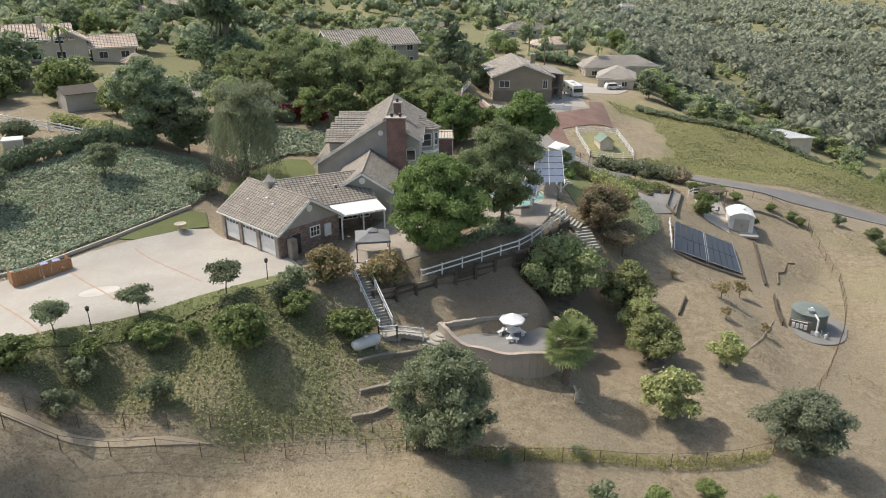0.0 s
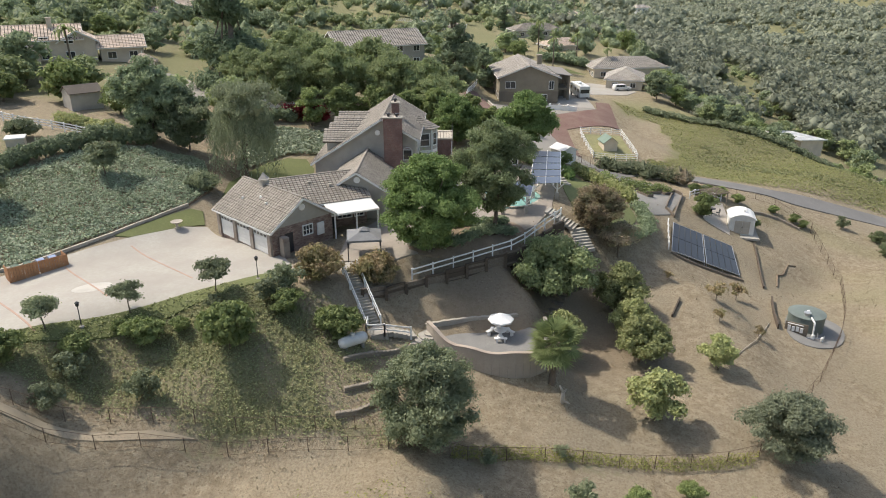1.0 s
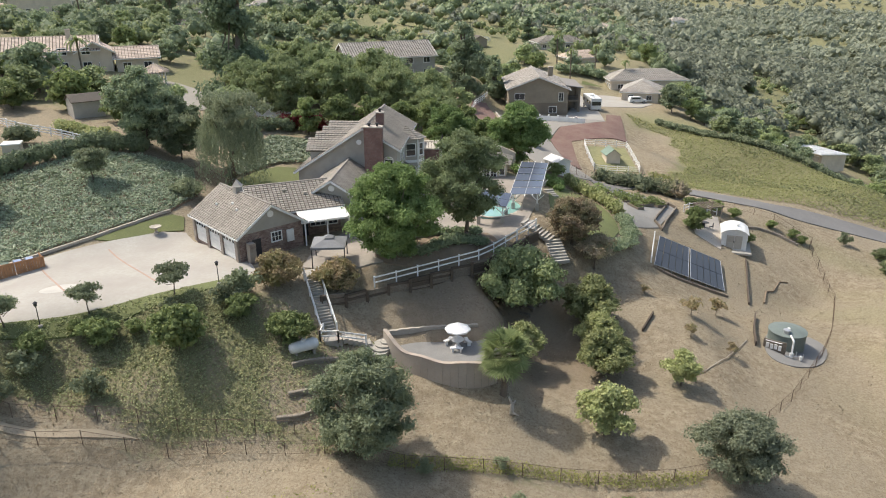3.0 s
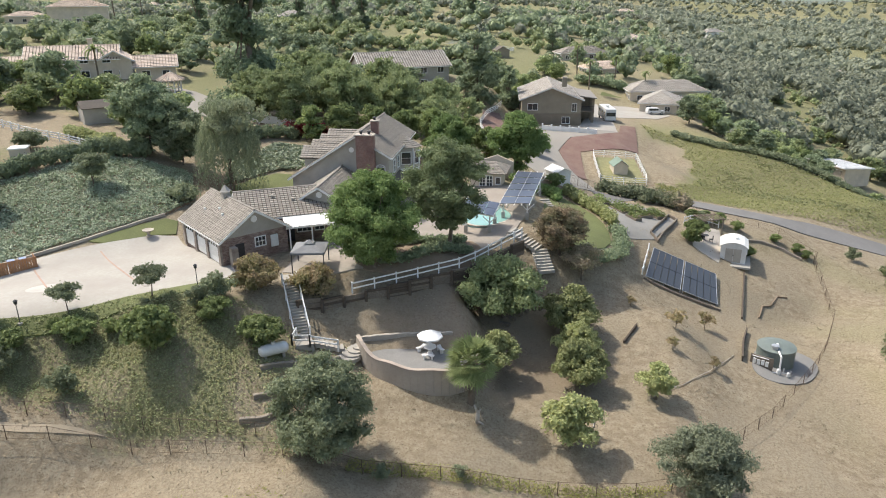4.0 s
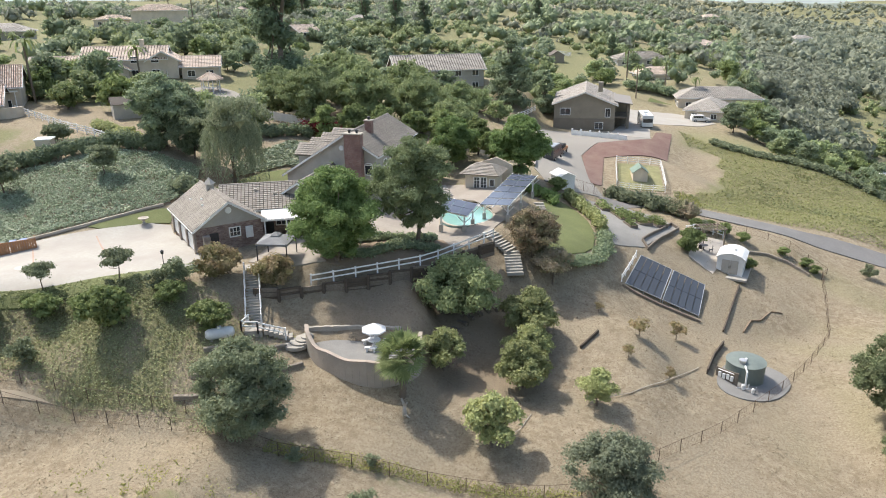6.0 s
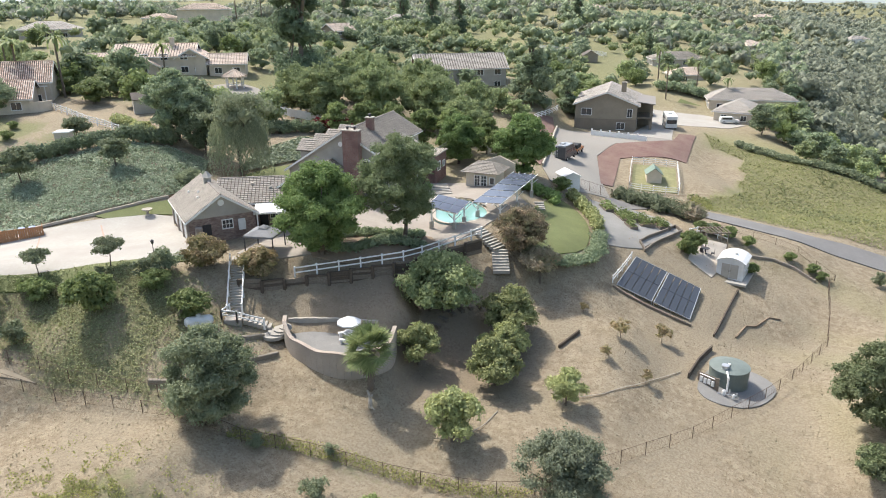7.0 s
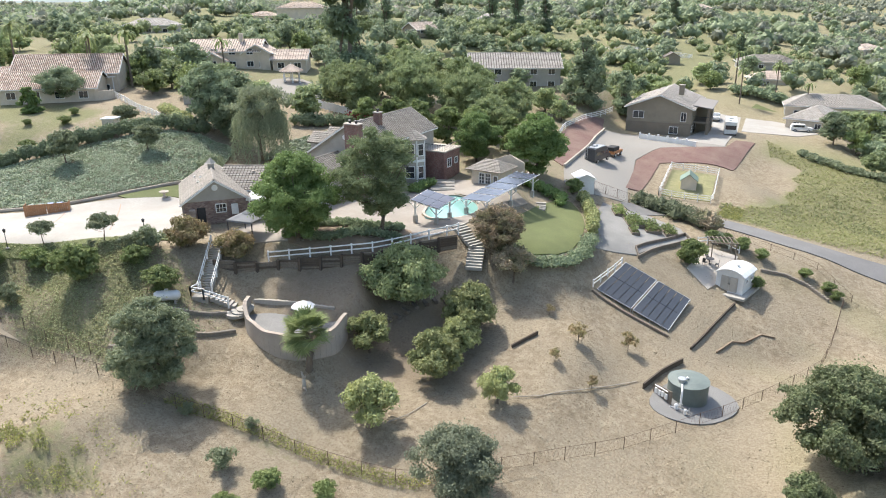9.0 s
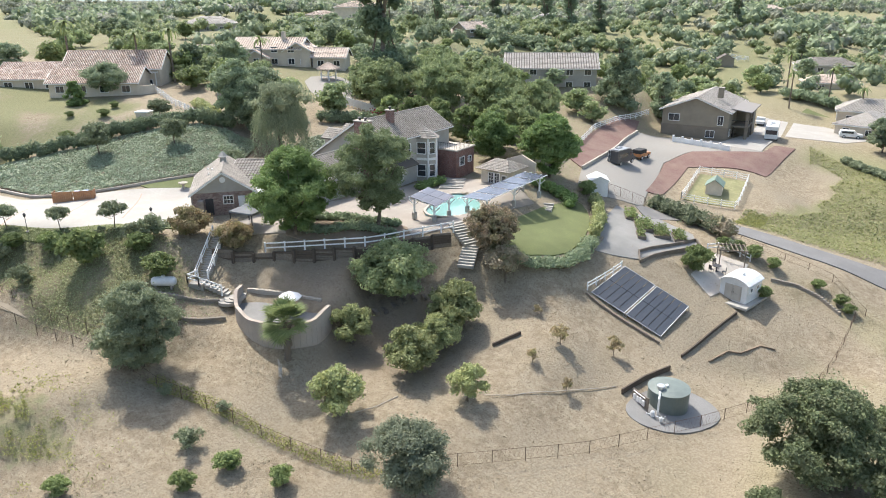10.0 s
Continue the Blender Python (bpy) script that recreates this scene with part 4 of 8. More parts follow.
def make_pine(name, label, height, width, seed, mat="leaf_pine", count=9000, leaf=0.34):
    r = np.random.default_rng(seed)
    t = new(name)
    tagged(t, label, "tree")
    lobes = []
    for i in range(46):
        k = r.uniform(0.1, 1.0)
        rad = width / 2 * (1.08 - k) ** 0.55 * r.uniform(0.25, 1.0)
        a = r.uniform(0, 2 * math.pi)
        q = width * 0.18 * r.uniform(0.7, 1.3) * (1.15 - 0.6 * k)
        lobes.append((rad * math.cos(a), rad * math.sin(a), height * k - q, q, 0.8))
    c = crown_object("crown", lobes, count, leaf, mat, r, core=0.7, long=2.0)
    c.parent = t
    trunk_object(height * 0.93, width * 0.035, [l[:3] for l in lobes[::4]], t, r)
    return t


def make_fan_palm(x, y):
    r = np.random.default_rng(41)
    t = thing("fan_palm", "fan palm with a shaggy trunk on the dry slope", "palm", x, y)
    m = Mesh()
    p = Vector((0, 0, -0.4))
    for i in range(12):
        q = p + Vector((0.02, 0.02, 0.36))
        m.rod(p, q, 0.34 + 0.05 * r.normal(), 0.27, 9)
        p = q
    part("trunk", m, "bark", t)
    m = Mesh()
    for i in range(90):
        a, z = r.uniform(0, 6.28), r.uniform(2.0, 3.9)
        m.beam((0.25 * math.cos(a), 0.25 * math.sin(a), z), (0.6 * math.cos(a), 0.6 * math.sin(a), z - r.uniform(0.5, 1.1)), 0.12, 0.02)
    part("dead_fronds", m, "timber", t, "hanging dry brown fronds")
    for i in range(52):
        a, e = i * 2.4, radians(r.uniform(-38, 80))
        d = Vector((math.cos(a) * math.cos(e), math.sin(a) * math.cos(e), math.sin(e)))
        hub = Vector((0, 0, 4.0)) + d * r.uniform(1.1, 1.7)
        f = Mesh()
        f.beam((0, 0, 4.0), hub, 0.04, 0.03)
        side = d.cross(Vector((0, 0, 1))).normalized() if abs(d.z) < 0.98 else Vector((1, 0, 0))
        nrm = side.cross(d)
        for k in range(15):
            w = radians(-105 + 15 * k)
            q = d * math.cos(w) + side * math.sin(w) + nrm * 0.1 * abs(math.sin(w))
            tip = hub + q * r.uniform(1.0, 1.45) - Vector((0, 0, 0.22))
            s = q.cross(nrm).normalized() * 0.085
            mid = hub.lerp(tip, 0.5) + Vector((0, 0, 0.03))
            f.add([hub, mid + s, tip, mid - s], [(0, 1, 2, 3)])
        part("frond", f, "leaf_palm", t)
    return t


def make_tall_palm(name, label, h, seed):
    r = np.random.default_rng(seed)
    t = new(name)
    tagged(t, label, "palm")
    m = Mesh()
    m.rod((0, 0, -0.4), (0.1, 0.1, h * 0.5), 0.2, 0.17, 8)
    m.rod((0.1, 0.1, h * 0.5), (0.15, 0.05, h), 0.17, 0.15, 8)
    part("trunk", m, "bark", t)
    for i in range(16):
        a, e = i * 2.4, radians(r.uniform(-20, 60))
        f, p = Mesh(), Vector((0.15, 0.05, h))
        for k in range(4):
            d = Vector((math.cos(a) * math.cos(e), math.sin(a) * math.cos(e), math.sin(e)))
            q = p + d * 0.7
            s = Vector((-math.sin(a), math.cos(a), 0)) * (0.34 - 0.06 * k)
            f.add([p - s, p + s, q + s * 0.8, q - s * 0.8], [(0, 1, 2, 3)])
            p, e = q, e - radians(28)
        part("frond", f, "leaf_palm", t)
    return t


make_willow(-25.6, 89.2)
make_fan_palm(10.7, 52.9)
stump = thing("tree_stump", "pale forked dead stump before the palm", "stump", 11.4, 51.2)
part("trunk", Mesh().rod((0, 0, -0.3), (0.05, 0, 0.9), 0.22, 0.16, 9).rod((0.05, 0, 0.8), (-0.25, 0.1, 1.5), 0.13, 0.08, 7).rod((0.05, 0, 0.8), (0.3, -0.05, 1.25), 0.11, 0.06, 7).rod((0.1, -0.1, 0.05), (0.6, -0.4, 0.0), 0.12, 0.05, 7), "stone", stump, smooth=True)
dark = make_tree("pine_tree", "broad dark evergreen tree above the ivy bank", 11.0, 10.0, "leaf_dark", 14000, 0.27, 32, clear=0.03, nlobes=90, lobe=0.18)
put(dark, -38.6, 92.6)
put(dark, -34.0, 92.4, 80, 0.8)
pine = make_pine("tall_pine", "tall dark pine tree", 25.0, 12.0, 33, count=14000)
put(pine, -40.5, 134.0, 0, 1.2)
put(make_pine("tall_pine", "very dark conifer beside the neighbour's house", 15.0, 10.0, 34, "leaf_dark", 7000), 1.4, 166.5)
put(make_pine("tall_pine", "dark conifer behind the white fence", 10.0, 6.0, 35, "leaf_dark", 4000), 8.2, 176.0)
pepper = make_tree("pepper_tree", "soft grey-green pepper tree in a grove", 11.0, 12.0, "leaf_pepper", 8500, 0.34, 36, clear=0.02, nlobes=90, lobe=0.17, droop=0.8)
for x, y, s, tall in ((-19, 124, 1.0, 1), (-9, 127, 1.0, 1), (-27, 118, 0.95, 1), (-14, 135, 1.1, 1), (-4, 136, 0.9, 1), (-24, 132, 1.05, 1), (-34, 122, 0.85, 1), (-2, 122, 0.8, 0.9), (-30, 140, 1.0, 1)):
    put(pepper, x, y, x * 41, s, tall)
lime = make_tree("ficus_hedge_tree", "bright green clipped screen tree behind the house", 7.0, 5.6, "leaf_shrub", 3600, 0.33, 37, clear=0.0, nlobes=30, lobe=0.27, group="screen trees behind the house")
for x, y, s in ((-16, 112, 1.0), (-11, 112.5, 1.05), (-6, 113, 1.0), (-1.5, 114, 1.05), (4.5, 115, 0.95), (-21, 111, 0.9), (7.6, 111.5, 0.8)):
    put(lime, x, y, x * 91, s)
mid = make_tree("hill_tree", "rounded mid-green tree on the hill", 7.0, 8.0, "leaf_pepper", 1300, 0.5, 38, clear=0.03, nlobes=26, lobe=0.28)
mid2 = make_tree("hill_tree", "dark green tree on the hill", 8.0, 8.4, "leaf_dark", 1300, 0.5, 39, clear=0.03, nlobes=26, lobe=0.28)
mid3 = make_tree("hill_tree", "bright green tree on the hill", 6.0, 7.0, "leaf_shrub", 1500, 0.47, 40, clear=0.03, nlobes=24, lobe=0.29)


# ---------------------------------------------------------------- buildings
def tiled(name, a, b, joint=None):
    """Roof tiles: each its own tone, streaked by weather."""
    m, nt, bsdf = nodes_of(name)
    g = nt.nodes.new("ShaderNodeNewGeometry")
    n, n2 = noise_node(nt, 0.8, 4, 0.65, "World"), noise_node(nt, 9.0, 3, 0.6, "World")
    col = mixed(nt, g.outputs["Random Per Island"], a, b)
    col = mixed(nt, spread(nt, n.outputs[0], 0.45, 0.8), col, tuple(c * 0.72 for c in a))
    nt.links.new(col, bsdf.inputs["Base Color"])
    bsdf.inputs["Roughness"].default_value = 0.85
    bumped(nt, bsdf, n2.outputs[0], 0.2, 0.02)
    return m


M["tiles_grey"] = tiled("grey_brown_roof_tiles", (0.25, 0.225, 0.19), (0.315, 0.285, 0.245))
M["tiles_clay"] = tiled("mottled_clay_roof_tiles", (0.42, 0.28, 0.215), (0.72, 0.61, 0.52))
M["tiles_pale"] = tiled("pale_grey_roof_tiles", (0.34, 0.31, 0.27), (0.42, 0.385, 0.34))
M["tiles_salmon"] = tiled("salmon_roof_tiles", (0.53, 0.42, 0.335), (0.63, 0.52, 0.425))


def tile_rows(a, b, c, d, course=0.36, wide=0.42, rise=0.075, seed=1):
    """Overlapping tiles on the slope a-b (eave) to d-c (ridge)."""
    r = random.Random(seed)
    a, b, c, d = Vector(a), Vector(b), Vector(c), Vector(d)
    n = (b - a).cross(d - a).normalized()
    rows = max(2, int(((d - a).length + (c - b).length) / 2 / course))
    m = Mesh()
    for i in range(rows):
        t0, t1 = i / rows, min(1.0, (i + 1.12) / rows)
        p0, p1, q0, q1 = a.lerp(d, t0), b.lerp(c, t0), a.lerp(d, t1), b.lerp(c, t1)
        k = max(1, int((p1 - p0).length / wide))
        for j in range(k):
            s0, s1 = j / k + 0.004, (j + 1) / k - 0.004
            lift = n * (rise * r.uniform(0.8, 1.25))
            lo = [p0.lerp(p1, s0), p0.lerp(p1, s1)]
            hi = [q0.lerp(q1, s0) + n * 0.012, q0.lerp(q1, s1) + n * 0.012]
            m.add([lo[0] + lift, lo[1] + lift, hi[1], hi[0], lo[0], lo[1]], [(0, 1, 2, 3), (4, 5, 1, 0)])
    return m


def gable_house(parent, x0, x1, y0, y1, base, el, er, xr, zr, wall, tiles, over=0.45, course=0.36, wide=0.42, trim="white", seed=1, ends=(True, True)):
    """Walls and a gabled roof, ridge along y at xr; el, er are the heights of the left and right eaves at the walls."""
    w = Mesh()
    for y, flip in ((y0, 1), (y1, 0)):
        p = [(x0, y, base), (x1, y, base), (x1, y, er), (xr, y, zr), (x0, y, el)]
        w.add(p, [(0, 1, 2, 3, 4) if flip else (4, 3, 2, 1, 0)])
    w.add([(x0, y0, base), (x0, y1, base), (x0, y1, el), (x0, y0, el)], [(3, 2, 1, 0)][::1])
    w.add([(x1, y0, base), (x1, y1, base), (x1, y1, er), (x1, y0, er)], [(0, 1, 2, 3)])
    w.add([(x0, y0, base), (x1, y0, base), (x1, y1, base), (x0, y1, base)], [(3, 2, 1, 0)])
    walls = part("wall", w, wall, parent)
    uv_box(walls)
    sl, sr = (zr - el) / (xr - x0), (zr - er) / (x1 - xr)
    L, R = (x0 - over, el - sl * over), (x1 + over, er - sr * over)
    f, g = y0 - (over if ends[0] else 0), y1 + (over if ends[1] else 0)
    k = 0.06
    deck = Mesh()
    deck.slab([(L[0], f, L[1] + k), (xr, f, zr + k), (xr, g, zr + k), (L[0], g, L[1] + k)][::-1], 0.14)
    deck.slab([(xr, f, zr + k), (R[0], f, R[1] + k), (R[0], g, R[1] + k), (xr, g, zr + k)][::-1], 0.14)
    roof = part("roof", deck, "tile_dark", parent)
    k = 0.075
    left = tile_rows((L[0], g, L[1] + k), (L[0], f, L[1] + k), (xr, f, zr + k), (xr, g, zr + k), course, wide, seed=seed)
    right = tile_rows((R[0], f, R[1] + k), (R[0], g, R[1] + k), (xr, g, zr + k), (xr, f, zr + k), course, wide, seed=seed + 1)
    tagged(part("roof_tiles", left, tiles, roof), kind="stuff")
    tagged(part("roof_tiles", right, tiles, roof), kind="stuff")
    cap = Mesh()
    n = max(2, int((g - f) / 0.42))
    for i in range(n):
        cap.box(xr, f + (g - f) * (i + 0.5) / n, zr + 0.12, 0.26, (g - f) / n * 1.02, 0.09, bevel=0.04)
    tagged(part("ridge_tiles", cap, tiles, roof), kind="stuff")
    for y in ([f] if ends[0] else []) + ([g] if ends[1] else []):
        part("bargeboard", Mesh().beam((L[0], y, L[1] - 0.06), (xr, y, zr - 0.06), 0.06, 0.22), trim, parent)
        part("bargeboard", Mesh().beam((xr, y, zr - 0.06), (R[0], y, R[1] - 0.06), 0.06, 0.22), trim, parent)
    for side in (L, R):
        part("gutter", Mesh().beam((side[0], f, side[1] - 0.04), (side[0], g, side[1] - 0.04), 0.1, 0.16), trim, parent, "painted eaves gutter")
    return walls, roof


def window(parent, x, y, z, w, h, turn=0.0, bars=1, name="window", frame_mat="white", arched=False, rows=0):
    """A framed window set on a wall; turn 0 looks along -y."""
    m = pose(x, y, z, 0, 0, turn)
    fr, b = Mesh(), 0.09
    for sx, sz, cx, cz in ((w + 2 * b, b, 0, h / 2 + b / 2), (w + 2 * b, b * 1.2, 0, -h / 2 - b / 2), (b, h, -w / 2 - b / 2, 0), (b, h, w / 2 + b / 2, 0)):
        fr.box(cx, -0.04, cz, sx, 0.12, sz)
    slim = [Mesh().box(-w / 2 + w * (i + 1) / (bars + 1), -0.03, 0, 0.05, 0.07, h) for i in range(bars)]
    slim += [Mesh().box(0, -0.026, -h / 2 + h * (i + 1) / (rows + 1), w, 0.07, 0.04) for i in range(rows)]
    if arched:
        n = 8
        for i in range(n):
            a, c = math.pi * i / n, math.pi * (i + 1) / n
            r = w / 2 + b / 2
            fr.beam((r * math.cos(a), -0.04, h / 2 + r * 0.6 * math.sin(a)), (r * math.cos(c), -0.04, h / 2 + r * 0.6 * math.sin(c)), 0.12, b)
    fr.v = [tuple(m @ Vector(p)) for p in fr.v]
    fo = part(name, fr, frame_mat, parent)
    g = Mesh().box(0, 0.0, 0, w, 0.03, h)
    g.v = [tuple(m @ Vector(p)) for p in g.v]
    part("pane", g, "glass", fo)
    for bar in slim:
        bar.v = [tuple(m @ Vector(p)) for p in bar.v]
        part("glazing_bar", bar, frame_mat, fo)
    return fo


def chimney(parent, x, y, z0, z1, sx, sy, mat="brick", pots=2):
    c = part("chimney", Mesh().box(x, y, (z0 + z1) / 2, sx, sy, z1 - z0), mat, parent, "red brick chimney stack")
    uv_box(c)
    part("chimney_cap", Mesh().box(x, y, z1 + 0.06, sx + 0.22, sy + 0.22, 0.14, bevel=0.04), "stone", c)
    for i in range(pots):
        part("chimney_pot", Mesh().lathe([(0.16, 0.1), (0.16, 0.4), (0.26, 0.42), (0.26, 0.5), (0.05, 0.58)], 10, (x + (i - (pots - 1) / 2) * sx * 0.45, y, z1)), "iron", c)
    return c


M["brick"] = banded("red_brick_courses", (0.19, 0.095, 0.08), (0.27, 0.145, 0.12), (0.27, 0.225, 0.19), 0.085, 0.24)
M["brick_mix"] = banded("used_brick_courses", (0.17, 0.10, 0.085), (0.34, 0.25, 0.21), (0.30, 0.26, 0.22), 0.10, 0.30)


def build_garage():
    t = thing("garage", "three-car garage with brick walls and grey tile roof", "garage", -15.93, 64.26, -0.15, -42.5)
    # ridge runs along the local x axis here, so the block is built quarter-turned
    q = Matrix.Rotation(radians(90), 4, "Z")
    before = set(scene.objects)
    gable_house(t, 0.0, 7.4, 0.0, 10.2, -0.6, 2.85, 2.85, 3.7, 5.3, "brick_mix", "tiles_grey", seed=3)
    for o in set(scene.objects) - before:
        if o.parent == t:
            o.matrix_basis = q @ o.matrix_basis
    # grey plastered gable above the brick, facing the stairs
    g = Mesh().add([(0.03, -0.1, 2.75), (0.03, 7.5, 2.75), (0.03, 3.7, 5.24), (-0.02, -0.1, 2.75), (-0.02, 7.5, 2.75), (-0.02, 3.7, 5.24)], [(0, 1, 2), (5, 4, 3), (0, 3, 4, 1)])
    part("gable_panel", g, "stucco", t, "grey stucco gable above the brick")
    part("gable_vent", Mesh().lathe([(0.36, -0.03), (0.36, 0.03), (0.26, 0.05), (0.05, 0.05)], 16), "white", t, "round white louvre vent").matrix_basis = pose(0.06, 3.7, 4.3, 0, 90, 0)
    for i in range(3):
        x = -8.35 + 3.15 * i
        p = Mesh()
        p.box(x, -0.03, 1.1, 2.5, 0.08, 2.2)
        for k in range(4):
            p.box(x, -0.085, 0.3 + 0.53 * k, 2.4, 0.04, 0.46, bevel=0.03)
        d = part("garage_door", p, "metal_white", t, "white panelled roll-up garage door")
        lights = Mesh()
        for k in range(4):
            lights.box(x - 0.9 + 0.6 * k, -0.115, 1.92, 0.42, 0.02, 0.28)
        part("door_light", lights, "glass", d)
        tr = Mesh()
        for k in range(5):
            tr.beam((x - 1.25 + 0.5 * k, -0.1, 2.32), (x - 1.0 + 0.5 * k, -0.1, 2.6), 0.06, 0.08)
            tr.beam((x - 1.0 + 0.5 * k, -0.1, 2.6), (x - 0.75 + 0.5 * k, -0.1, 2.32), 0.06, 0.08)
        part("lattice", tr, "timber", t, "dark lattice trim above the garage door")
    for i in range(4):
        part("pier", Mesh().box(-9.95 + 3.2 * i, -0.12, 1.2, 0.55, 0.24, 2.9), "brick_mix", t, "brick pier between garage doors")
    window(t, 0.03, 4.2, 1.75, 1.1, 0.95, 90, bars=2, rows=1)
    part("side_door", Mesh().box(0.03, 1.9, 0.95, 0.07, 0.95, 2.05), "iron", t, "dark side door")
    part("electric_box", Mesh().box(0.1, 5.8, 1.5, 0.2, 0.8, 1.3, bevel=0.03), "metal_white", t, "pale meter cabinet")
    cup = Mesh().box(-6.6, 3.7, 5.5, 0.8, 0.8, 0.8).lathe([(0.75, 5.9), (0.62, 5.97), (0.05, 6.6)], 4, (-6.6, 3.7, 0))
    part("cupola", cup, "stucco", t, "small louvred roof cupola")
    for x, y, z in ((-7.6, 1.6, 4.1), (-3.6, 1.9, 4.3), (-5.2, 2.3, 4.55)):
        part("roof_vent", Mesh().box(x, y, z, 0.26, 0.22, 0.22, bevel=0.05), "white", t)
    part("corner_column", Mesh().box(0.7, 0.9, 0.9, 0.7, 0.7, 2.2, bevel=0.05), "brick_mix", t, "low brick corner pier")
    return t


def build_main_house():
    t = thing("house", "two-storey grey stucco house with tile roof", "house", 0, 0, -0.1)
    gable_house(t, -15.7, -2.95, 85.9, 102.6, -0.4, 3.95, 6.95, -7.1, 9.4, "stucco", "tiles_grey", over=0.5, seed=5)
    chimney(t, -5.7, 85.2, -0.3, 9.65, 2.25, 1.05)
    chimney(t, -5.9, 91.6, 7.0, 10.3, 0.95, 0.85, pots=1)
    part("gable_vent", Mesh().lathe([(0.33, -0.03), (0.33, 0.03), (0.2, 0.05), (0.05, 0.05)], 16), "white", t, "round white gable vent").matrix_basis = pose(-7.7, 85.86, 7.6, 90, 0, 0)
    window(t, -4.0, 85.86, 4.85, 1.0, 1.2, 0, bars=0, arched=True)
    # stepped dormer roofs on the long low slope
    for i in range(4):
        x, z, y = -13.7 + 0.35 * (3 - i) * 0, 7.6, 88.2 + 3.9 * i
        w = Mesh()
        w.add([(-14.2, y - 1.5, 4.6), (-14.2, y + 1.5, 4.6), (-14.2, y + 1.5, 6.5), (-14.2, y, 7.5), (-14.2, y - 1.5, 6.5)], [(4, 3, 2, 1, 0)])
        w.add([(-14.2, y - 1.5, 4.6), (-14.2, y - 1.5, 6.5), (-11.2, y - 1.5, 6.5), (-11.2, y - 1.5, 4.6)], [(0, 3, 2, 1)])
        w.add([(-14.2, y + 1.5, 4.6), (-14.2, y + 1.5, 6.5), (-11.2, y + 1.5, 6.5), (-11.2, y + 1.5, 4.6)], [(0, 1, 2, 3)])
        d = part("dormer", w, "stucco", t, "gabled dormer on the low roof slope")
        deck = Mesh().slab([(-14.7, y - 1.8, 6.3), (-10.9, y - 1.8, 6.3), (-9.6, y, 7.6), (-14.7, y, 7.6)], 0.12)
        deck.slab([(-14.7, y, 7.6), (-9.6, y, 7.6), (-10.9, y + 1.8, 6.3), (-14.7, y + 1.8, 6.3)], 0.12)
        part("dormer_roof", deck, "tile_dark", d)
        tl = tile_rows((-14.7, y - 1.8, 6.32), (-10.9, y - 1.8, 6.32), (-9.6, y, 7.62), (-14.7, y, 7.62), seed=20 + i)
        tagged(part("roof_tiles", tl, "tiles_grey", d), kind="stuff")
        tl = tile_rows((-10.9, y + 1.8, 6.32), (-14.7, y + 1.8, 6.32), (-14.7, y, 7.62), (-9.6, y, 7.62), seed=30 + i)
        tagged(part("roof_tiles", tl, "tiles_grey", d), kind="stuff")
        window(d, -14.22, y, 5.7, 1.1, 1.0, -90)
    # two-storey bay with a hipped cap, and the balcony past it
    cx, cy, w2 = -2.2, 95.6, 1.75
    ring = [(-1.0, -1.75), (0.9, -1.15), (1.55, 0.0), (0.9, 1.15), (-1.0, 1.75)]
    b = Mesh()
    pts = [(cx + x, cy + y) for x, y in ring]
    b.add([(x, y, z) for z in (-0.3, 6.3) for x, y in pts], [(i, i + 1, 6 + i, 5 + i) for i in range(4)])
    bay = part("bay", b, "stucco", t, "two-storey bay window with white frames")
    cap = [(cx + x * 1.28 + 0.0, cy + y * 1.25, 6.25) for x, y in ring]
    k = Mesh().add(cap + [(cx - 1.0, cy, 7.9)], [(i, i + 1, 5) for i in range(4)] + [(4, 3, 2, 1, 0)])
    part("bay_roof", k, "tile_dark", bay)
    for i in range(4):
        a, c2 = Vector(cap[i]), Vector(cap[i + 1])
        apex = Vector((cx - 1.0, cy, 7.92))
        tagged(part("roof_tiles", tile_rows(a + Vector((0, 0, 0.02)), c2 + Vector((0, 0, 0.02)), apex, apex + (a - c2) * 0.001, seed=40 + i), "tiles_grey", bay), kind="stuff")
        mid = (Vector((*pts[i], 0)) + Vector((*pts[i + 1], 0))) / 2
        d = Vector((*pts[i + 1], 0)) - Vector((*pts[i], 0))
        for z, hh in ((1.5, 1.7), (4.8, 1.6)):
            window(bay, mid.x, mid.y, z, d.length * 0.62, hh, math.degrees(math.atan2(d.y, d.x)), bars=0, rows=1)
        part("bay_band", Mesh().beam((*pts[i], 3.2), (*pts[i + 1], 3.2), 0.12, 0.35), "white", bay)
        part("corner_board", Mesh().box(*pts[i], 3.0, 0.16, 0.16, 6.6), "white", bay)
    window(t, -2.93, 89.2, 4.9, 1.0, 1.5, 90, bars=0, rows=1)
    window(t, -2.93, 91.8, 4.9, 1.0, 1.5, 90, bars=0, rows=1)
    window(t, -2.93, 89.6, 1.5, 1.4, 1.4, 90, bars=1)
    lean = Mesh().slab([(-2.9, 87.2, 3.6), (-2.9, 92.6, 3.6), (-1.6, 92.6, 2.9), (-1.6, 87.2, 2.9)][::-1], 0.14)
    part("porch_roof", lean, "tile_dark", t, "small lean-to roof over the ground-floor windows")
    wing = Mesh().box(-0.9, 100.6, 1.9, 4.4, 5.0, 4.2)
    wg = part("brick_wing", wing, "brick", t, "red brick wing with a roof balcony")
    uv_box(wg)
    part("balcony_slab", Mesh().box(-0.9, 100.6, 4.1, 4.8, 5.4, 0.2, bevel=0.05), "stone", wg)
    rail = Mesh()
    for i in range(15):
        a = i / 14
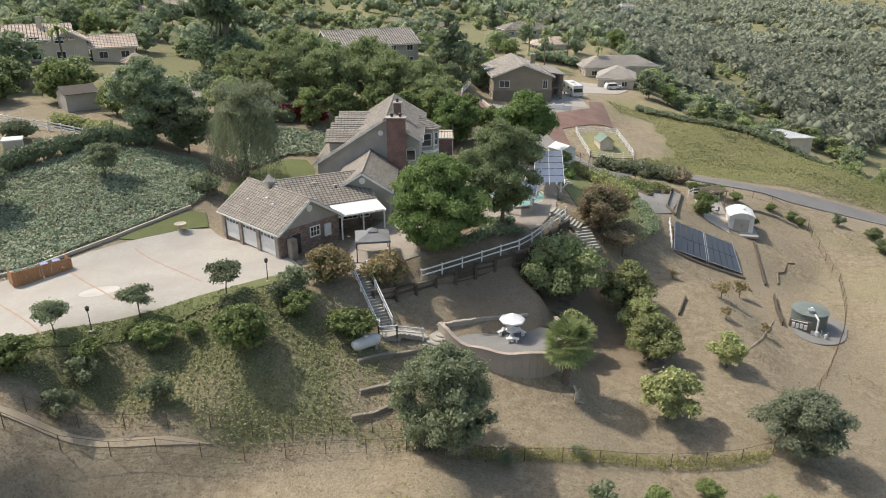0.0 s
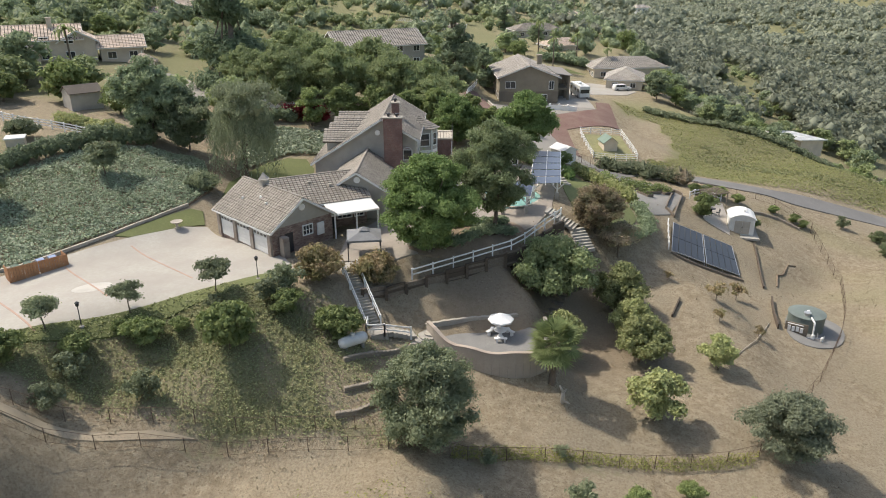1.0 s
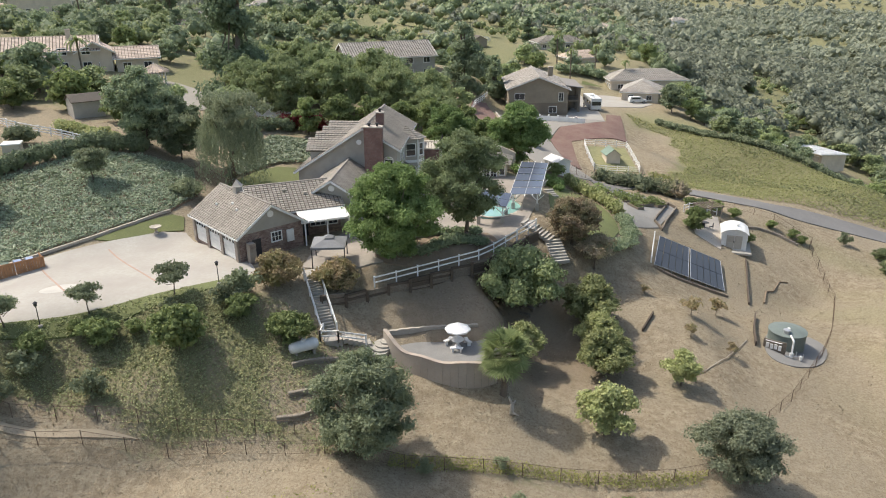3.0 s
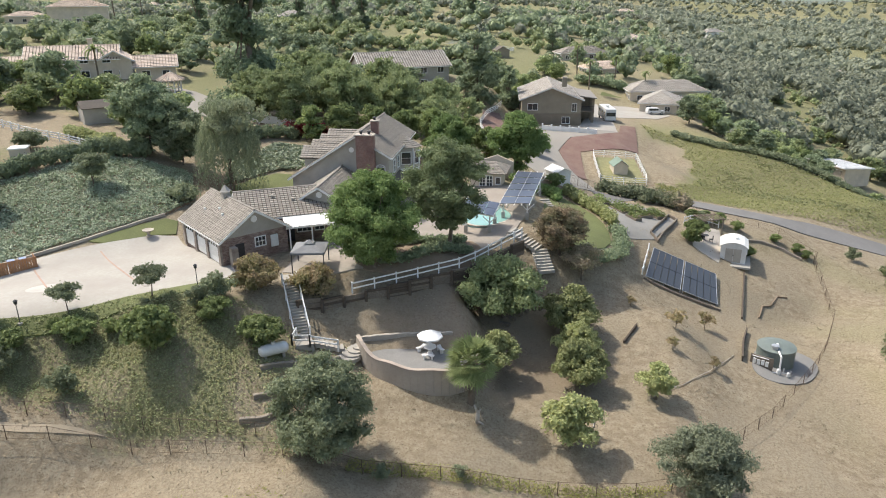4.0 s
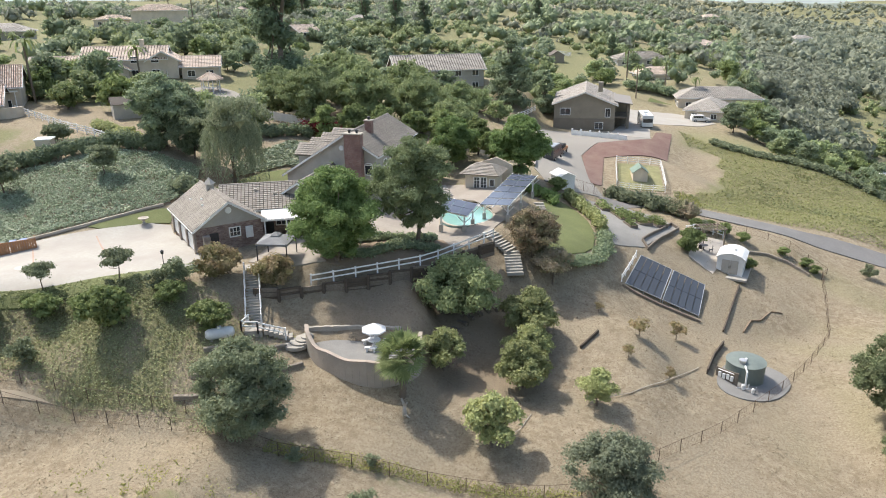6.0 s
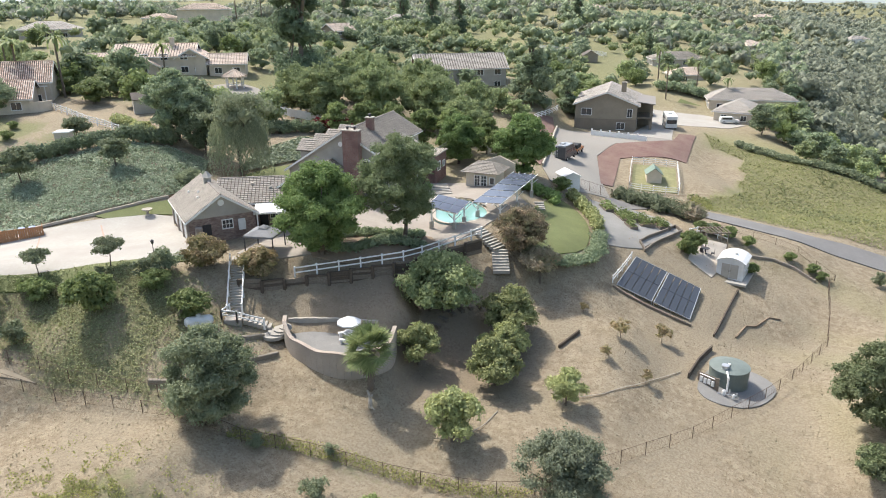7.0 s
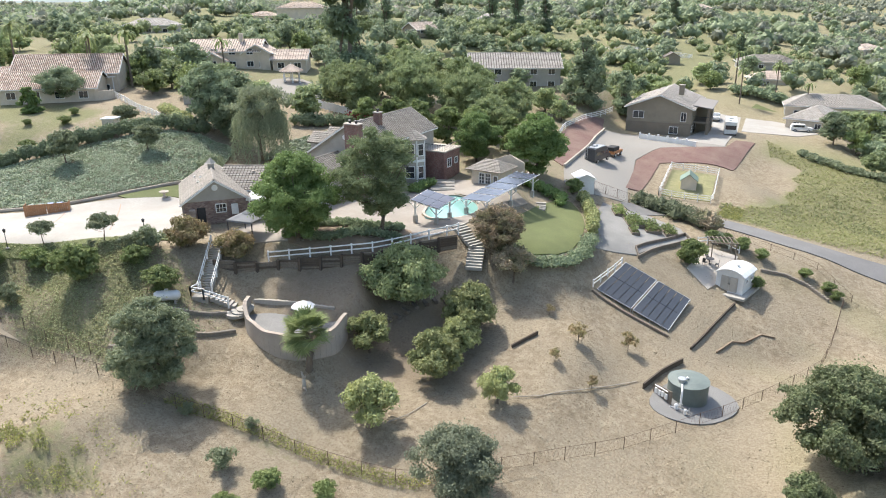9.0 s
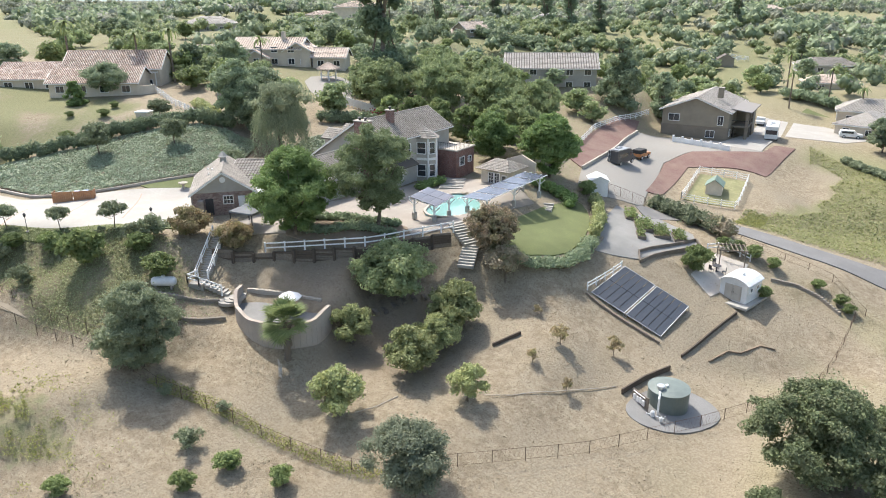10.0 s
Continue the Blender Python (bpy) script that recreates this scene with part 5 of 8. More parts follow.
        p = (1.4, 98.0 + 5.2 * a) if i % 2 == 0 else (1.4, 98.0 + 5.2 * a)
        rail.rod((*p, 4.2), (*p, 5.1), 0.02, n=5)
    for i in range(12):
        rail.rod((-3.0 + 4.4 * i / 11, 98.0, 4.2), (-3.0 + 4.4 * i / 11, 98.0, 5.1), 0.02, n=5)
    rail.beam((1.4, 98.0, 5.12), (1.4, 103.2, 5.12), 0.06, 0.05).beam((-3.0, 98.0, 5.12), (1.4, 98.0, 5.12), 0.06, 0.05)
    part("railing", rail, "iron", wg, "thin dark balcony railing")
    window(wg, 1.32, 99.6, 2.3, 1.1, 1.2, 90)
    window(wg, 1.32, 101.8, 2.3, 0.8, 0.8, 90)
    # single-storey wing towards the garage
    gable_house(t, -12.0, -6.0, 75.6, 86.0, -0.3, 3.6, 3.6, -9.0, 5.5, "stucco", "tiles_grey", seed=7, ends=(True, False))
    part("gable_vent", Mesh().lathe([(0.36, -0.03), (0.36, 0.03), (0.24, 0.05), (0.05, 0.05)], 16), "white", t, "round white gable vent").matrix_basis = pose(-9.0, 75.55, 4.55, 90, 0, 0)
    return t


def build_link_wing():
    """The low wing that joins garage and house, with a covered porch."""
    t = thing("porch_wing", "low tiled wing and porch joining garage and house", "house wing", -7.9, 74.5, -0.15, 26.6)
    q = Matrix.Rotation(radians(90), 4, "Z")
    before = set(scene.objects)
    gable_house(t, 0.0, 8.8, 0.0, 9.4, -0.3, 3.15, 3.15, 4.4, 4.95, "brick_mix", "tiles_grey", seed=9)
    for o in set(scene.objects) - before:
        if o.parent == t:
            o.matrix_basis = q @ o.matrix_basis
    cov = Mesh()
    row = [(-5.0 + 0.13 * i, 0.05 * (i % 2)) for i in range(42)]
    k = len(row)
    for lift, flip in ((0.0, 0), (-0.03, 1)):
        f = [(i, i + 1, k + i + 1, k + i) for i in range(k - 1)]
        cov.add([(x, -3.3, z + 2.62 + lift) for x, z in row] + [(x, -0.3, z + 2.98 + lift) for x, z in row], [tuple(reversed(p)) for p in f] if flip else f)
    part("porch_cover", cov, "metal_white", t, "white corrugated patio cover")
    part("porch_beam", Mesh().beam((-5.0, -3.15, 2.5), (0.4, -3.15, 2.5), 0.12, 0.2), "white", t)
    for i in range(9):
        part("rafter", Mesh().beam((-4.9 + 0.64 * i, -3.45, 2.52), (-4.9 + 0.64 * i, -0.1, 2.9), 0.07, 0.12), "white", t)
    for x in (-4.6, -2.2, 0.2):
        part("porch_post", Mesh().box(x, -3.15, 1.15, 0.14, 0.14, 2.6), "white", t)
    window(t, -2.6, -0.03, 1.6, 1.6, 1.2, 0, bars=2, rows=1)
    window(t, -0.9, -0.03, 1.6, 1.0, 1.2, 0, bars=1, rows=1)
    part("porch_door", Mesh().box(-4.2, -0.04, 1.0, 0.95, 0.07, 2.1), "iron", t, "dark porch door")
    for x, y in ((-3.4, 2.2), (-5.6, 3.0)):
        part("roof_vent", Mesh().box(x, y, 3.15 + y * 0.41 + 0.2, 0.36, 0.36, 0.26, bevel=0.06), "stone", t)
    return t


build_garage()
build_main_house()
build_link_wing()


def simple_house(name, label, x, y, z, turn, w, l, eave, ridge, wall, tiles, wins=3, two=False, course=0.5, wide=0.6, seed=60, trim="white", chim=None):
    """A neighbour's house: ridge along its local y."""
    t = thing(name, label, "house", x, y, z, turn)
    gable_house(t, -w / 2, w / 2, 0, l, -1.5, eave, eave, 0, ridge, wall, tiles, over=0.6, course=course, wide=wide, seed=seed, trim=trim)
    n = max(1, int(l / 4))
    for s, a in ((-w / 2 - 0.03, -90), (w / 2 + 0.03, 90)):
        for i in range(n):
            for zz in ((1.5, 4.3) if two else (1.5,)):
                window(t, s, (i + 0.5) * l / n, zz, 1.5, 1.2, a)
    for i in range(wins):
        for zz in ((1.5, 4.4) if two else (1.5,)):
            window(t, -w / 2 + w * (i + 0.5) / wins, -0.03, zz, 1.3, 1.2, 0)
    if chim:
        c = part("chimney", Mesh().box(chim[0], chim[1], ridge + 0.3, 1.1, 0.9, 2.2), wall, t)
        part("chimney_cap", Mesh().box(chim[0], chim[1], ridge + 1.4, 1.3, 1.1, 0.14, bevel=0.04), "stone", c)
    return t


# ---------------------------------------------------------------- neighbours
def hip_house(name, label, x, y, z, turn, w, l, eave, ridge, wall, tiles, wins=4, course=0.5, wide=0.6, seed=80):
    """A house with a hipped roof, ridge along its local y."""
    t = thing(name, label, "house", x, y, z, turn)
    part("wall", Mesh().box(0, l / 2, eave / 2 - 1, w, l, eave + 2), wall, t)
    o, r0, r1 = 0.6, w / 2 * 0.95, l - w / 2 * 0.95
    a, b, c, d = (-w / 2 - o, -o, eave), (w / 2 + o, -o, eave), (w / 2 + o, l + o, eave), (-w / 2 - o, l + o, eave)
    p, q = (0, r0, ridge), (0, r1, ridge)
    deck = Mesh().add([a, b, c, d, p, q], [(0, 1, 4), (1, 2, 5, 4), (2, 3, 5), (3, 0, 4, 5), (3, 2, 1, 0)])
    roof = part("roof", deck, "tile_dark", t)
    e = Vector((0, 0, 0.03))
    for i, (m, n, s, u) in enumerate(((a, b, p, p), (b, c, q, p), (c, d, q, q), (d, a, p, q))):
        s, u = Vector(s), Vector(u)
        if s == u:
            u = u + (Vector(m) - Vector(n)) * 0.002
        tagged(part("roof_tiles", tile_rows(Vector(m) + e, Vector(n) + e, s + e, u + e, course, wide, seed=seed + i), tiles, roof), kind="stuff")
    for m, n in ((a, b), (b, c), (c, d), (d, a)):
        part("fascia", Mesh().beam(Vector(m) - e * 4, Vector(n) - e * 4, 0.08, 0.2), "white", t)
    k = max(2, int(l / 4.5))
    for i in range(k):
        for s, an in ((-w / 2 - 0.03, -90), (w / 2 + 0.03, 90)):
            window(t, s, (i + 0.5) * l / k, 1.6, 1.5, 1.2, an)
    for i in range(wins):
        window(t, -w / 2 + w * (i + 0.5) / wins, -0.03, 1.6, 1.3, 1.2, 0)
    return t


nb = simple_house("house", "two-storey olive-brown house with pale tile roof", 18.5, 165.6, -3.2, 3, 13.6, 21.0, 6.1, 8.7, "stucco_tan", "tiles_pale", wins=0, seed=61, chim=(3.4, 8.0))
part("lower_wall", Mesh().box(0, -0.04, 0.4, 13.66, 0.1, 4.6).box(6.83, 10.5, 0.4, 0.1, 21.0, 4.6).box(-6.83, 10.5, 0.4, 0.1, 21.0, 4.6), "stucco_dark", nb, "darker brown lower storey")
part("band_course", Mesh().box(0, -0.06, 2.72, 13.8, 0.14, 0.16), "stucco_dark", nb, "dark band between the storeys")
window(nb, -4.3, -0.06, 4.3, 2.2, 1.4, 0)
window(nb, 5.2, -0.06, 4.2, 1.0, 1.8, 0)
window(nb, 3.4, -0.12, 1.3, 1.7, 1.4, 0)
part("porch_deck", Mesh().box(8.5, 7.5, 2.7, 3.4, 8.0, 0.35), "stucco_dark", nb, "upper balcony over the entry")
part("side_wing", Mesh().box(8.4, 13.4, 2.2, 3.2, 6.0, 7.6), "stucco_tan", nb, "side wing behind the balcony")
part("wing_roof", Mesh().slab([(6.6, 3.0, 6.45), (10.7, 3.0, 5.9), (10.7, 17.0, 5.9), (6.6, 17.0, 6.45)], 0.2), "shingle", nb)
for i in range(3):
    part("column", Mesh().box(9.9, 3.9 + 3.4 * i, 2.1, 0.6, 0.6, 7.4, bevel=0.05), "stucco_dark", nb)
for i in range(8):
    part("baluster", Mesh().box(10.1, 3.9 + 1.0 * i, 3.4, 0.05, 0.05, 1.0), "iron", nb)
part("balcony_rail", Mesh().box(10.1, 7.5, 3.92, 0.07, 7.6, 0.07).box(8.5, 3.6, 3.92, 3.2, 0.07, 0.07), "iron", nb)
part("entry_door", Mesh().box(7.0, 6.0, 1.0, 0.12, 1.1, 2.2), "glass", nb, "dark glazed entry door")
rh = hip_house("house", "low pale stucco ranch house with hipped roof", 41.0, 216.0, -4.4, -84, 11.0, 22.0, 3.4, 6.0, "cream", "tiles_pale", seed=70)
hip_house("house_wing", "garage wing of the ranch house with hipped roof", 47.2, 195.8, -5.2, -14, 9.6, 13.0, 3.0, 5.6, "cream", "tiles_pale", wins=2, seed=72)
hip_house("house", "salmon-roofed bungalow among palms", 30.0, 238.0, 0.0, -70, 9.0, 13.0, 2.8, 4.8, "cream", "tiles_salmon", seed=75)
hip_house("house", "grey-roofed house in the middle distance", 22.0, 276.0, 1.5, -75, 10.0, 18.0, 3.0, 5.2, "stucco", "tiles_grey", seed=77)
simple_house("house", "large pale blue-grey two-storey house with shingle roof", -27.0, 165.5, 4.6, -62, 11.0, 21.0, 5.4, 8.2, "stucco", "tiles_pale", wins=2, two=True, seed=63)
simple_house("house", "cream mission-style house with clay tile roof", -89.5, 138.4, 9.0, -62, 10.5, 17.0, 4.6, 6.9, "cream", "tiles_salmon", wins=2, two=True, seed=64, chim=(1.0, 12.0))
simple_house("house_wing", "low cream wing with clay tile roof", -99.0, 133.0, 9.4, -62, 9.0, 11.0, 2.6, 4.6, "cream", "tiles_salmon", wins=1, seed=69)
simple_house("house_wing", "cream front gable with clay tile roof", -72.6, 141.6, 8.8, 28, 6.4, 8.0, 4.4, 6.2, "cream", "tiles_salmon", wins=1, seed=65)
simple_house("house_wing", "low cream front gable with clay tile roof", -80.4, 135.2, 9.2, 28, 6.0, 7.0, 2.4, 4.0, "cream", "tiles_salmon", wins=1, seed=62)
simple_house("house_wing", "cream garage wing with clay tile roof", -70.6, 146.0, 8.6, -62, 6.5, 8.0, 3.2, 5.0, "cream", "tiles_salmon", wins=1, seed=66)
simple_house("house", "cream house with mottled clay barrel tile roof", -86.9, 89.0, 7.2, -52, 10.0, 16.6, 2.9, 5.3, "cream", "tiles_clay", wins=2, seed=67, course=0.42, wide=0.34)
simple_house("house_wing", "tall rear range with mottled clay tile roof", -92.4, 95.6, 7.4, -52, 10.0, 19.0, 4.6, 7.6, "cream", "tiles_clay", wins=1, seed=59, course=0.42, wide=0.34)
simple_house("house_wing", "tan house wing with mottled clay tile roof", -101.0, 86.5, 7.3, -52, 10.0, 12.0, 3.0, 5.6, "cream", "tiles_clay", wins=1, seed=68, course=0.42, wide=0.34)


def tiled_gazebo(x, y):
    t = thing("tiled_gazebo", "small white gazebo with a clay tile roof", "gazebo", x, y)
    for i in range(6):
        a = math.radians(60 * i + 15)
        part("post", Mesh().box(1.9 * math.cos(a), 1.9 * math.sin(a), 1.1, 0.2, 0.2, 2.6), "white", t)
        b = math.radians(60 * i + 75)
        part("rail", Mesh().beam((1.9 * math.cos(a), 1.9 * math.sin(a), 0.85), (1.9 * math.cos(b), 1.9 * math.sin(b), 0.85), 0.08, 0.12), "white", t)
    roof = part("roof", Mesh().lathe([(2.7, 2.3), (2.7, 2.45), (1.4, 3.2), (0.3, 3.75), (0.05, 3.8)], 12), "tiles_salmon", t)
    for i in range(24):
        a = math.radians(15 * i)
        part("tile_row", Mesh().rod((2.7 * math.cos(a), 2.7 * math.sin(a), 2.5), (0.3 * math.cos(a), 0.3 * math.sin(a), 3.82), 0.11, 0.06, 6), "tiles_salmon", roof)
    part("finial", Mesh().rod((0, 0, 3.75), (0, 0, 4.3), 0.1, 0.03, 8), "white", t)


tiled_gazebo(-57.8, 136.2)
pv = thing("patio_cover", "white flat-roofed patio cover beside the tiled house", "pergola", -77.5, 103.4, gz(-77.5, 103.4), -52)
for u in (-2.2, 2.2):
    for v in (-1.6, 1.6):
        part("post", Mesh().box(u, v, 1.2, 0.18, 0.18, 3.0), "white", pv)
part("roof", Mesh().box(0, 0, 2.75, 5.2, 4.2, 0.22, bevel=0.04), "white", pv)
part("table", Mesh().box(0.4, 0, 0.7, 1.6, 0.9, 0.06, bevel=0.02).box(0.4, 0, 0.33, 0.4, 0.4, 0.68), "timber", pv)
gw = thing("garden_wall", "curved cream stucco garden wall", "wall", -73.0, 94.6)
go = gw.matrix_basis.translation
for i in range(8):
    p, q = [(-73.0 + 3.6 * math.sin(k * 0.2), 98.4 - 3.8 * math.cos(k * 0.2)) for k in (i, i + 1)]
    part("wall", Mesh().beam((p[0] - go.x, p[1] - go.y, 0.6), (q[0] - go.x, q[1] - go.y, 0.6), 0.3, 2.2), "cream", gw)
hip_house("mansion", "large cream villa with clay tile roof on a hill", -200.0, 302.0, 13.4, -60, 15.0, 24.0, 7.4, 10.2, "cream", "tiles_salmon", seed=85)
hip_house("mansion_wing", "low cream villa wing with arched garages", -222.0, 303.0, 13.4, -60, 12.0, 16.0, 3.4, 5.4, "cream", "tiles_salmon", seed=88)
simple_house("house", "brown two-storey house with rosy shingle roof on the hill", -98.0, 258.0, 8.6, -20, 8.5, 11.0, 5.2, 7.6, "stucco_tan", "tiles_salmon", wins=2, two=True, seed=56)
simple_house("house_wing", "low brown wing with rosy shingle roof", -112.0, 262.0, 8.6, -88, 8.0, 13.0, 2.8, 4.6, "stucco_tan", "tiles_salmon", wins=1, seed=57)
for i, (t0, x, y, an, wl, tl) in enumerate((("b", -114, 355, -62, "cream", "tiles_pale"), ("b", -300, 300, -40, "cream", "tiles_pale"), ("b", -175, 190, -60, "stucco", "tiles_pale"),
                                             ("b", 60, 420, -30, "cream", "tiles_salmon"), ("b", 210, 520, -60, "cream", "tiles_pale"), ("b", 150, 640, -60, "white", "tiles_pale"),
                                             ("b", 330, 610, -20, "cream", "tiles_salmon"), ("b", -40, 520, -60, "cream", "tiles_salmon"), ("b", -150, 520, -60, "white", "tiles_pale"), ("b", 90, 760, -60, "cream", "tiles_salmon"), ("b", 420, 760, 10, "cream", "tiles_salmon"),
                                             ("b", -330, 620, -50, "cream", "tiles_salmon"), ("b", 260, 880, -50, "white", "tiles_pale"))):
    hip_house("house", "distant stucco house among hillside trees", x, y, gz(x, y), an, 10.0, 17.0, 3.4, 5.8, wl, tl, wins=2, course=0.9, wide=1.2, seed=100 + 5 * i)
barn = thing("barn", "pale stucco barn with a white low-pitched metal roof", "barn", 92.5, 189.0, gz(92.5, 189.0) + 0.3, 24)
part("wall", Mesh().add([(-4, -6, -1), (4, -6, -1), (4, 6, -1), (-4, 6, -1), (-4, -6, 3.9), (4, -6, 3.3), (4, 6, 3.3), (-4, 6, 3.9)], [(0, 1, 5, 4), (1, 2, 6, 5), (2, 3, 7, 6), (3, 0, 4, 7)]), "cream", barn)
part("roof", Mesh().slab([(-5.2, -6.6, 4.15), (4.7, -6.6, 3.4), (4.7, 6.6, 3.4), (-5.2, 6.6, 4.15)], 0.2), "metal_white", barn, "white standing-seam metal roof")
for i in range(14):
    part("seam", Mesh().beam((-5.2, -6.5 + i, 4.2), (4.7, -6.5 + i, 3.45), 0.06, 0.07), "metal_white", barn)
for v in (-3.6, 0.0, 3.6):
    part("roller_door", Mesh().box(-4.04, v, 1.6, 0.08, 2.8, 3.0), "stucco", barn, "grey roller door")
    part("door_frame", Mesh().box(-4.06, v, 3.18, 0.12, 3.1, 0.16), "white", barn)


def small_shed(name, label, x, y, turn, w, l, h, top, wall, roof, z=None):
    t = thing(name, label, "shed", x, y, z, turn)
    m = Mesh()
    m.add([(-w / 2, 0, -0.3), (w / 2, 0, -0.3), (w / 2, 0, h), (0, 0, top), (-w / 2, 0, h)], [(0, 1, 2, 3, 4)])
    m.add([(-w / 2, l, -0.3), (w / 2, l, -0.3), (w / 2, l, h), (0, l, top), (-w / 2, l, h)], [(4, 3, 2, 1, 0)])
    m.add([(-w / 2, 0, -0.3), (-w / 2, l, -0.3), (-w / 2, l, h), (-w / 2, 0, h)], [(3, 2, 1, 0)])
    m.add([(w / 2, 0, -0.3), (w / 2, l, -0.3), (w / 2, l, h), (w / 2, 0, h)], [(0, 1, 2, 3)])
    part("wall", m, wall, t)
    o, s = 0.22, (top - h) / (w / 2)
    r = Mesh().slab([(-w / 2 - o, -o, h - s * o + 0.05), (0, -o, top + 0.05), (0, l + o, top + 0.05), (-w / 2 - o, l + o, h - s * o + 0.05)][::-1], 0.09)
    r.slab([(0, -o, top + 0.05), (w / 2 + o, -o, h - s * o + 0.05), (w / 2 + o, l + o, h - s * o + 0.05), (0, l + o, top + 0.05)][::-1], 0.09)
    part("roof", r, roof, t)
    return t


def build_garden_shed():
    """Moulded shed with a barrel roof and double doors."""
    t = thing("garden_shed", "pale grey resin garden shed with double doors", "shed", 42.6, 94.6, -8.75, -14)
    w, l, h = 3.3, 3.9, 2.15
    m = Mesh().box(0, l / 2, h / 2 - 0.15, w, l, h + 0.3)
    prof = [(-w / 2 - 0.2, h - 0.05), (-w / 2 * 0.8, h + 0.32), (-w / 2 * 0.4, h + 0.56), (0, h + 0.64), (w / 2 * 0.4, h + 0.56), (w / 2 * 0.8, h + 0.32), (w / 2 + 0.2, h - 0.05)]
    n = len(prof)
    m.add([(x, 0.0, z) for x, z in prof], [tuple(range(n - 1, -1, -1))][::-1])
    m.add([(x, l, z) for x, z in prof], [tuple(range(n))])
    part("wall", m, "metal_white", t)
    r = Mesh()
    r.add([(x, y, z + d) for d in (0.06, -0.03) for y in (-0.15, l + 0.15) for x, z in prof],
          [(i, i + 1, n + i + 1, n + i) for i in range(n - 1)] + [(3 * n + i, 3 * n + i + 1, 2 * n + i + 1, 2 * n + i) for i in range(n - 1)] + [(2 * n + i, 2 * n + i + 1, i + 1, i) for i in range(n - 1)] + [(n + i, n + i + 1, 3 * n + i + 1, 3 * n + i) for i in range(n - 1)])
    part("roof", r, "metal_white", t, "white curved shed roof")
    for s in (-1, 1):
        d = Mesh().box(s * 0.52, -0.04, 0.95, 1.0, 0.06, 1.9)
        for k in range(2):
            d.box(s * 0.52, -0.085, 0.5 + 0.92 * k, 0.74, 0.04, 0.74, bevel=0.03)
        door = part("door", d, "stucco", t, "grey panelled shed door")
        part("door_handle", Mesh().box(s * 0.08, -0.1, 1.0, 0.04, 0.06, 0.22), "iron", door)
    for i in range(2):
        window(t, w / 2 + 0.02, 1.1 + 1.6 * i, 1.35, 0.55, 0.5, 90, bars=0)
    part("roof_vent", Mesh().lathe([(0.18, 0), (0.18, 0.22), (0.26, 0.24), (0.2, 0.34), (0.04, 0.38)], 12, (0.3, 1.6, h + 0.66)), "white", t)
    part("slab", Mesh().box(0, l / 2 - 0.3, -0.3, w + 1.4, l + 1.8, 0.3, bevel=0.03), "concrete", t, "concrete base slab")
    return t


build_garden_shed()
small_shed("hen_house", "small hen house with green metal roof", 31.2, 131.8, 8, 2.6, 3.4, 1.7, 2.7, "cream", "green_roof")
small_shed("tool_shed", "small white shed beside the gate", 19.8, 108.6, 30, 2.6, 3.2, 2.2, 2.8, "metal_white", "metal_white")
small_shed("hill_shed", "grey wooden shed with a brown roof", -54.4, 101.2, -45, 3.6, 4.4, 2.3, 3.2, "stucco", "tile_dark")
box = thing("pump_house", "pale square pump house beside the hedge", "shed", -51.6, 83.2, None, 25)
part("wall", Mesh().box(0, 0, 0.9, 2.0, 2.0, 2.4, bevel=0.03), "cream", box)
part("roof", Mesh().box(0, 0, 2.15, 2.3, 2.3, 0.16, bevel=0.05), "metal_white", box)


def build_pool_house():
    t = thing("pool_house", "small pool house with french doors and tiled roof", "pool house", 8.6, 96.6, -0.15, -4)
    part("wall", Mesh().box(0, 2.0, 1.25, 4.4, 4.0, 2.7), "cream", t)
    a, b, c, d = (-2.9, -0.7, 2.5), (2.9, -0.7, 2.5), (2.9, 4.7, 2.5), (-2.9, 4.7, 2.5)
    p, q = (-1.0, 2.0, 3.7), (1.0, 2.0, 3.7)
    roof = part("roof", Mesh().add([a, b, c, d, p, q], [(0, 1, 5, 4), (1, 2, 5), (2, 3, 4, 5), (3, 0, 4), (3, 2, 1, 0)]), "tile_dark", t)
    e = Vector((0, 0, 0.03))
    for i, (m, n, s, u) in enumerate(((a, b, q, p), (c, d, p, q), (b, c, q, q), (d, a, p, p))):
        s, u = Vector(s), Vector(u)
        if s == u:
            u = u + (Vector(m) - Vector(n)) * 0.002
        tagged(part("roof_tiles", tile_rows(Vector(m) + e, Vector(n) + e, s + e, u + e, seed=120 + i), "tiles_grey", roof), kind="stuff")
    for x in (-0.5, 0.5):
        window(t, x, -0.03, 1.1, 0.75, 1.9, 0, bars=1, rows=3, name="french_door")
    window(t, 1.7, -0.03, 1.4, 0.6, 0.9, 0, bars=0)
    return t


build_pool_house()
screen = thing("wall_panel", "pale gabled garden wall behind the pool house", "wall", 9.6, 102.6, None, -4)
part("panel", Mesh().add([(-2.6, 0, -0.3), (2.6, 0, -0.3), (2.6, 0, 2.3), (0.2, 0, 3.3), (-2.6, 0, 2.3), (-2.6, 0.3, -0.3), (2.6, 0.3, -0.3), (2.6, 0.3, 2.3), (0.2, 0.3, 3.3), (-2.6, 0.3, 2.3)],
                         [(0, 1, 2, 3, 4), (9, 8, 7, 6, 5), (0, 5, 6, 1), (1, 6, 7, 2), (2, 7, 8, 3), (3, 8, 9, 4), (4, 9, 5, 0)]), "cream", screen)


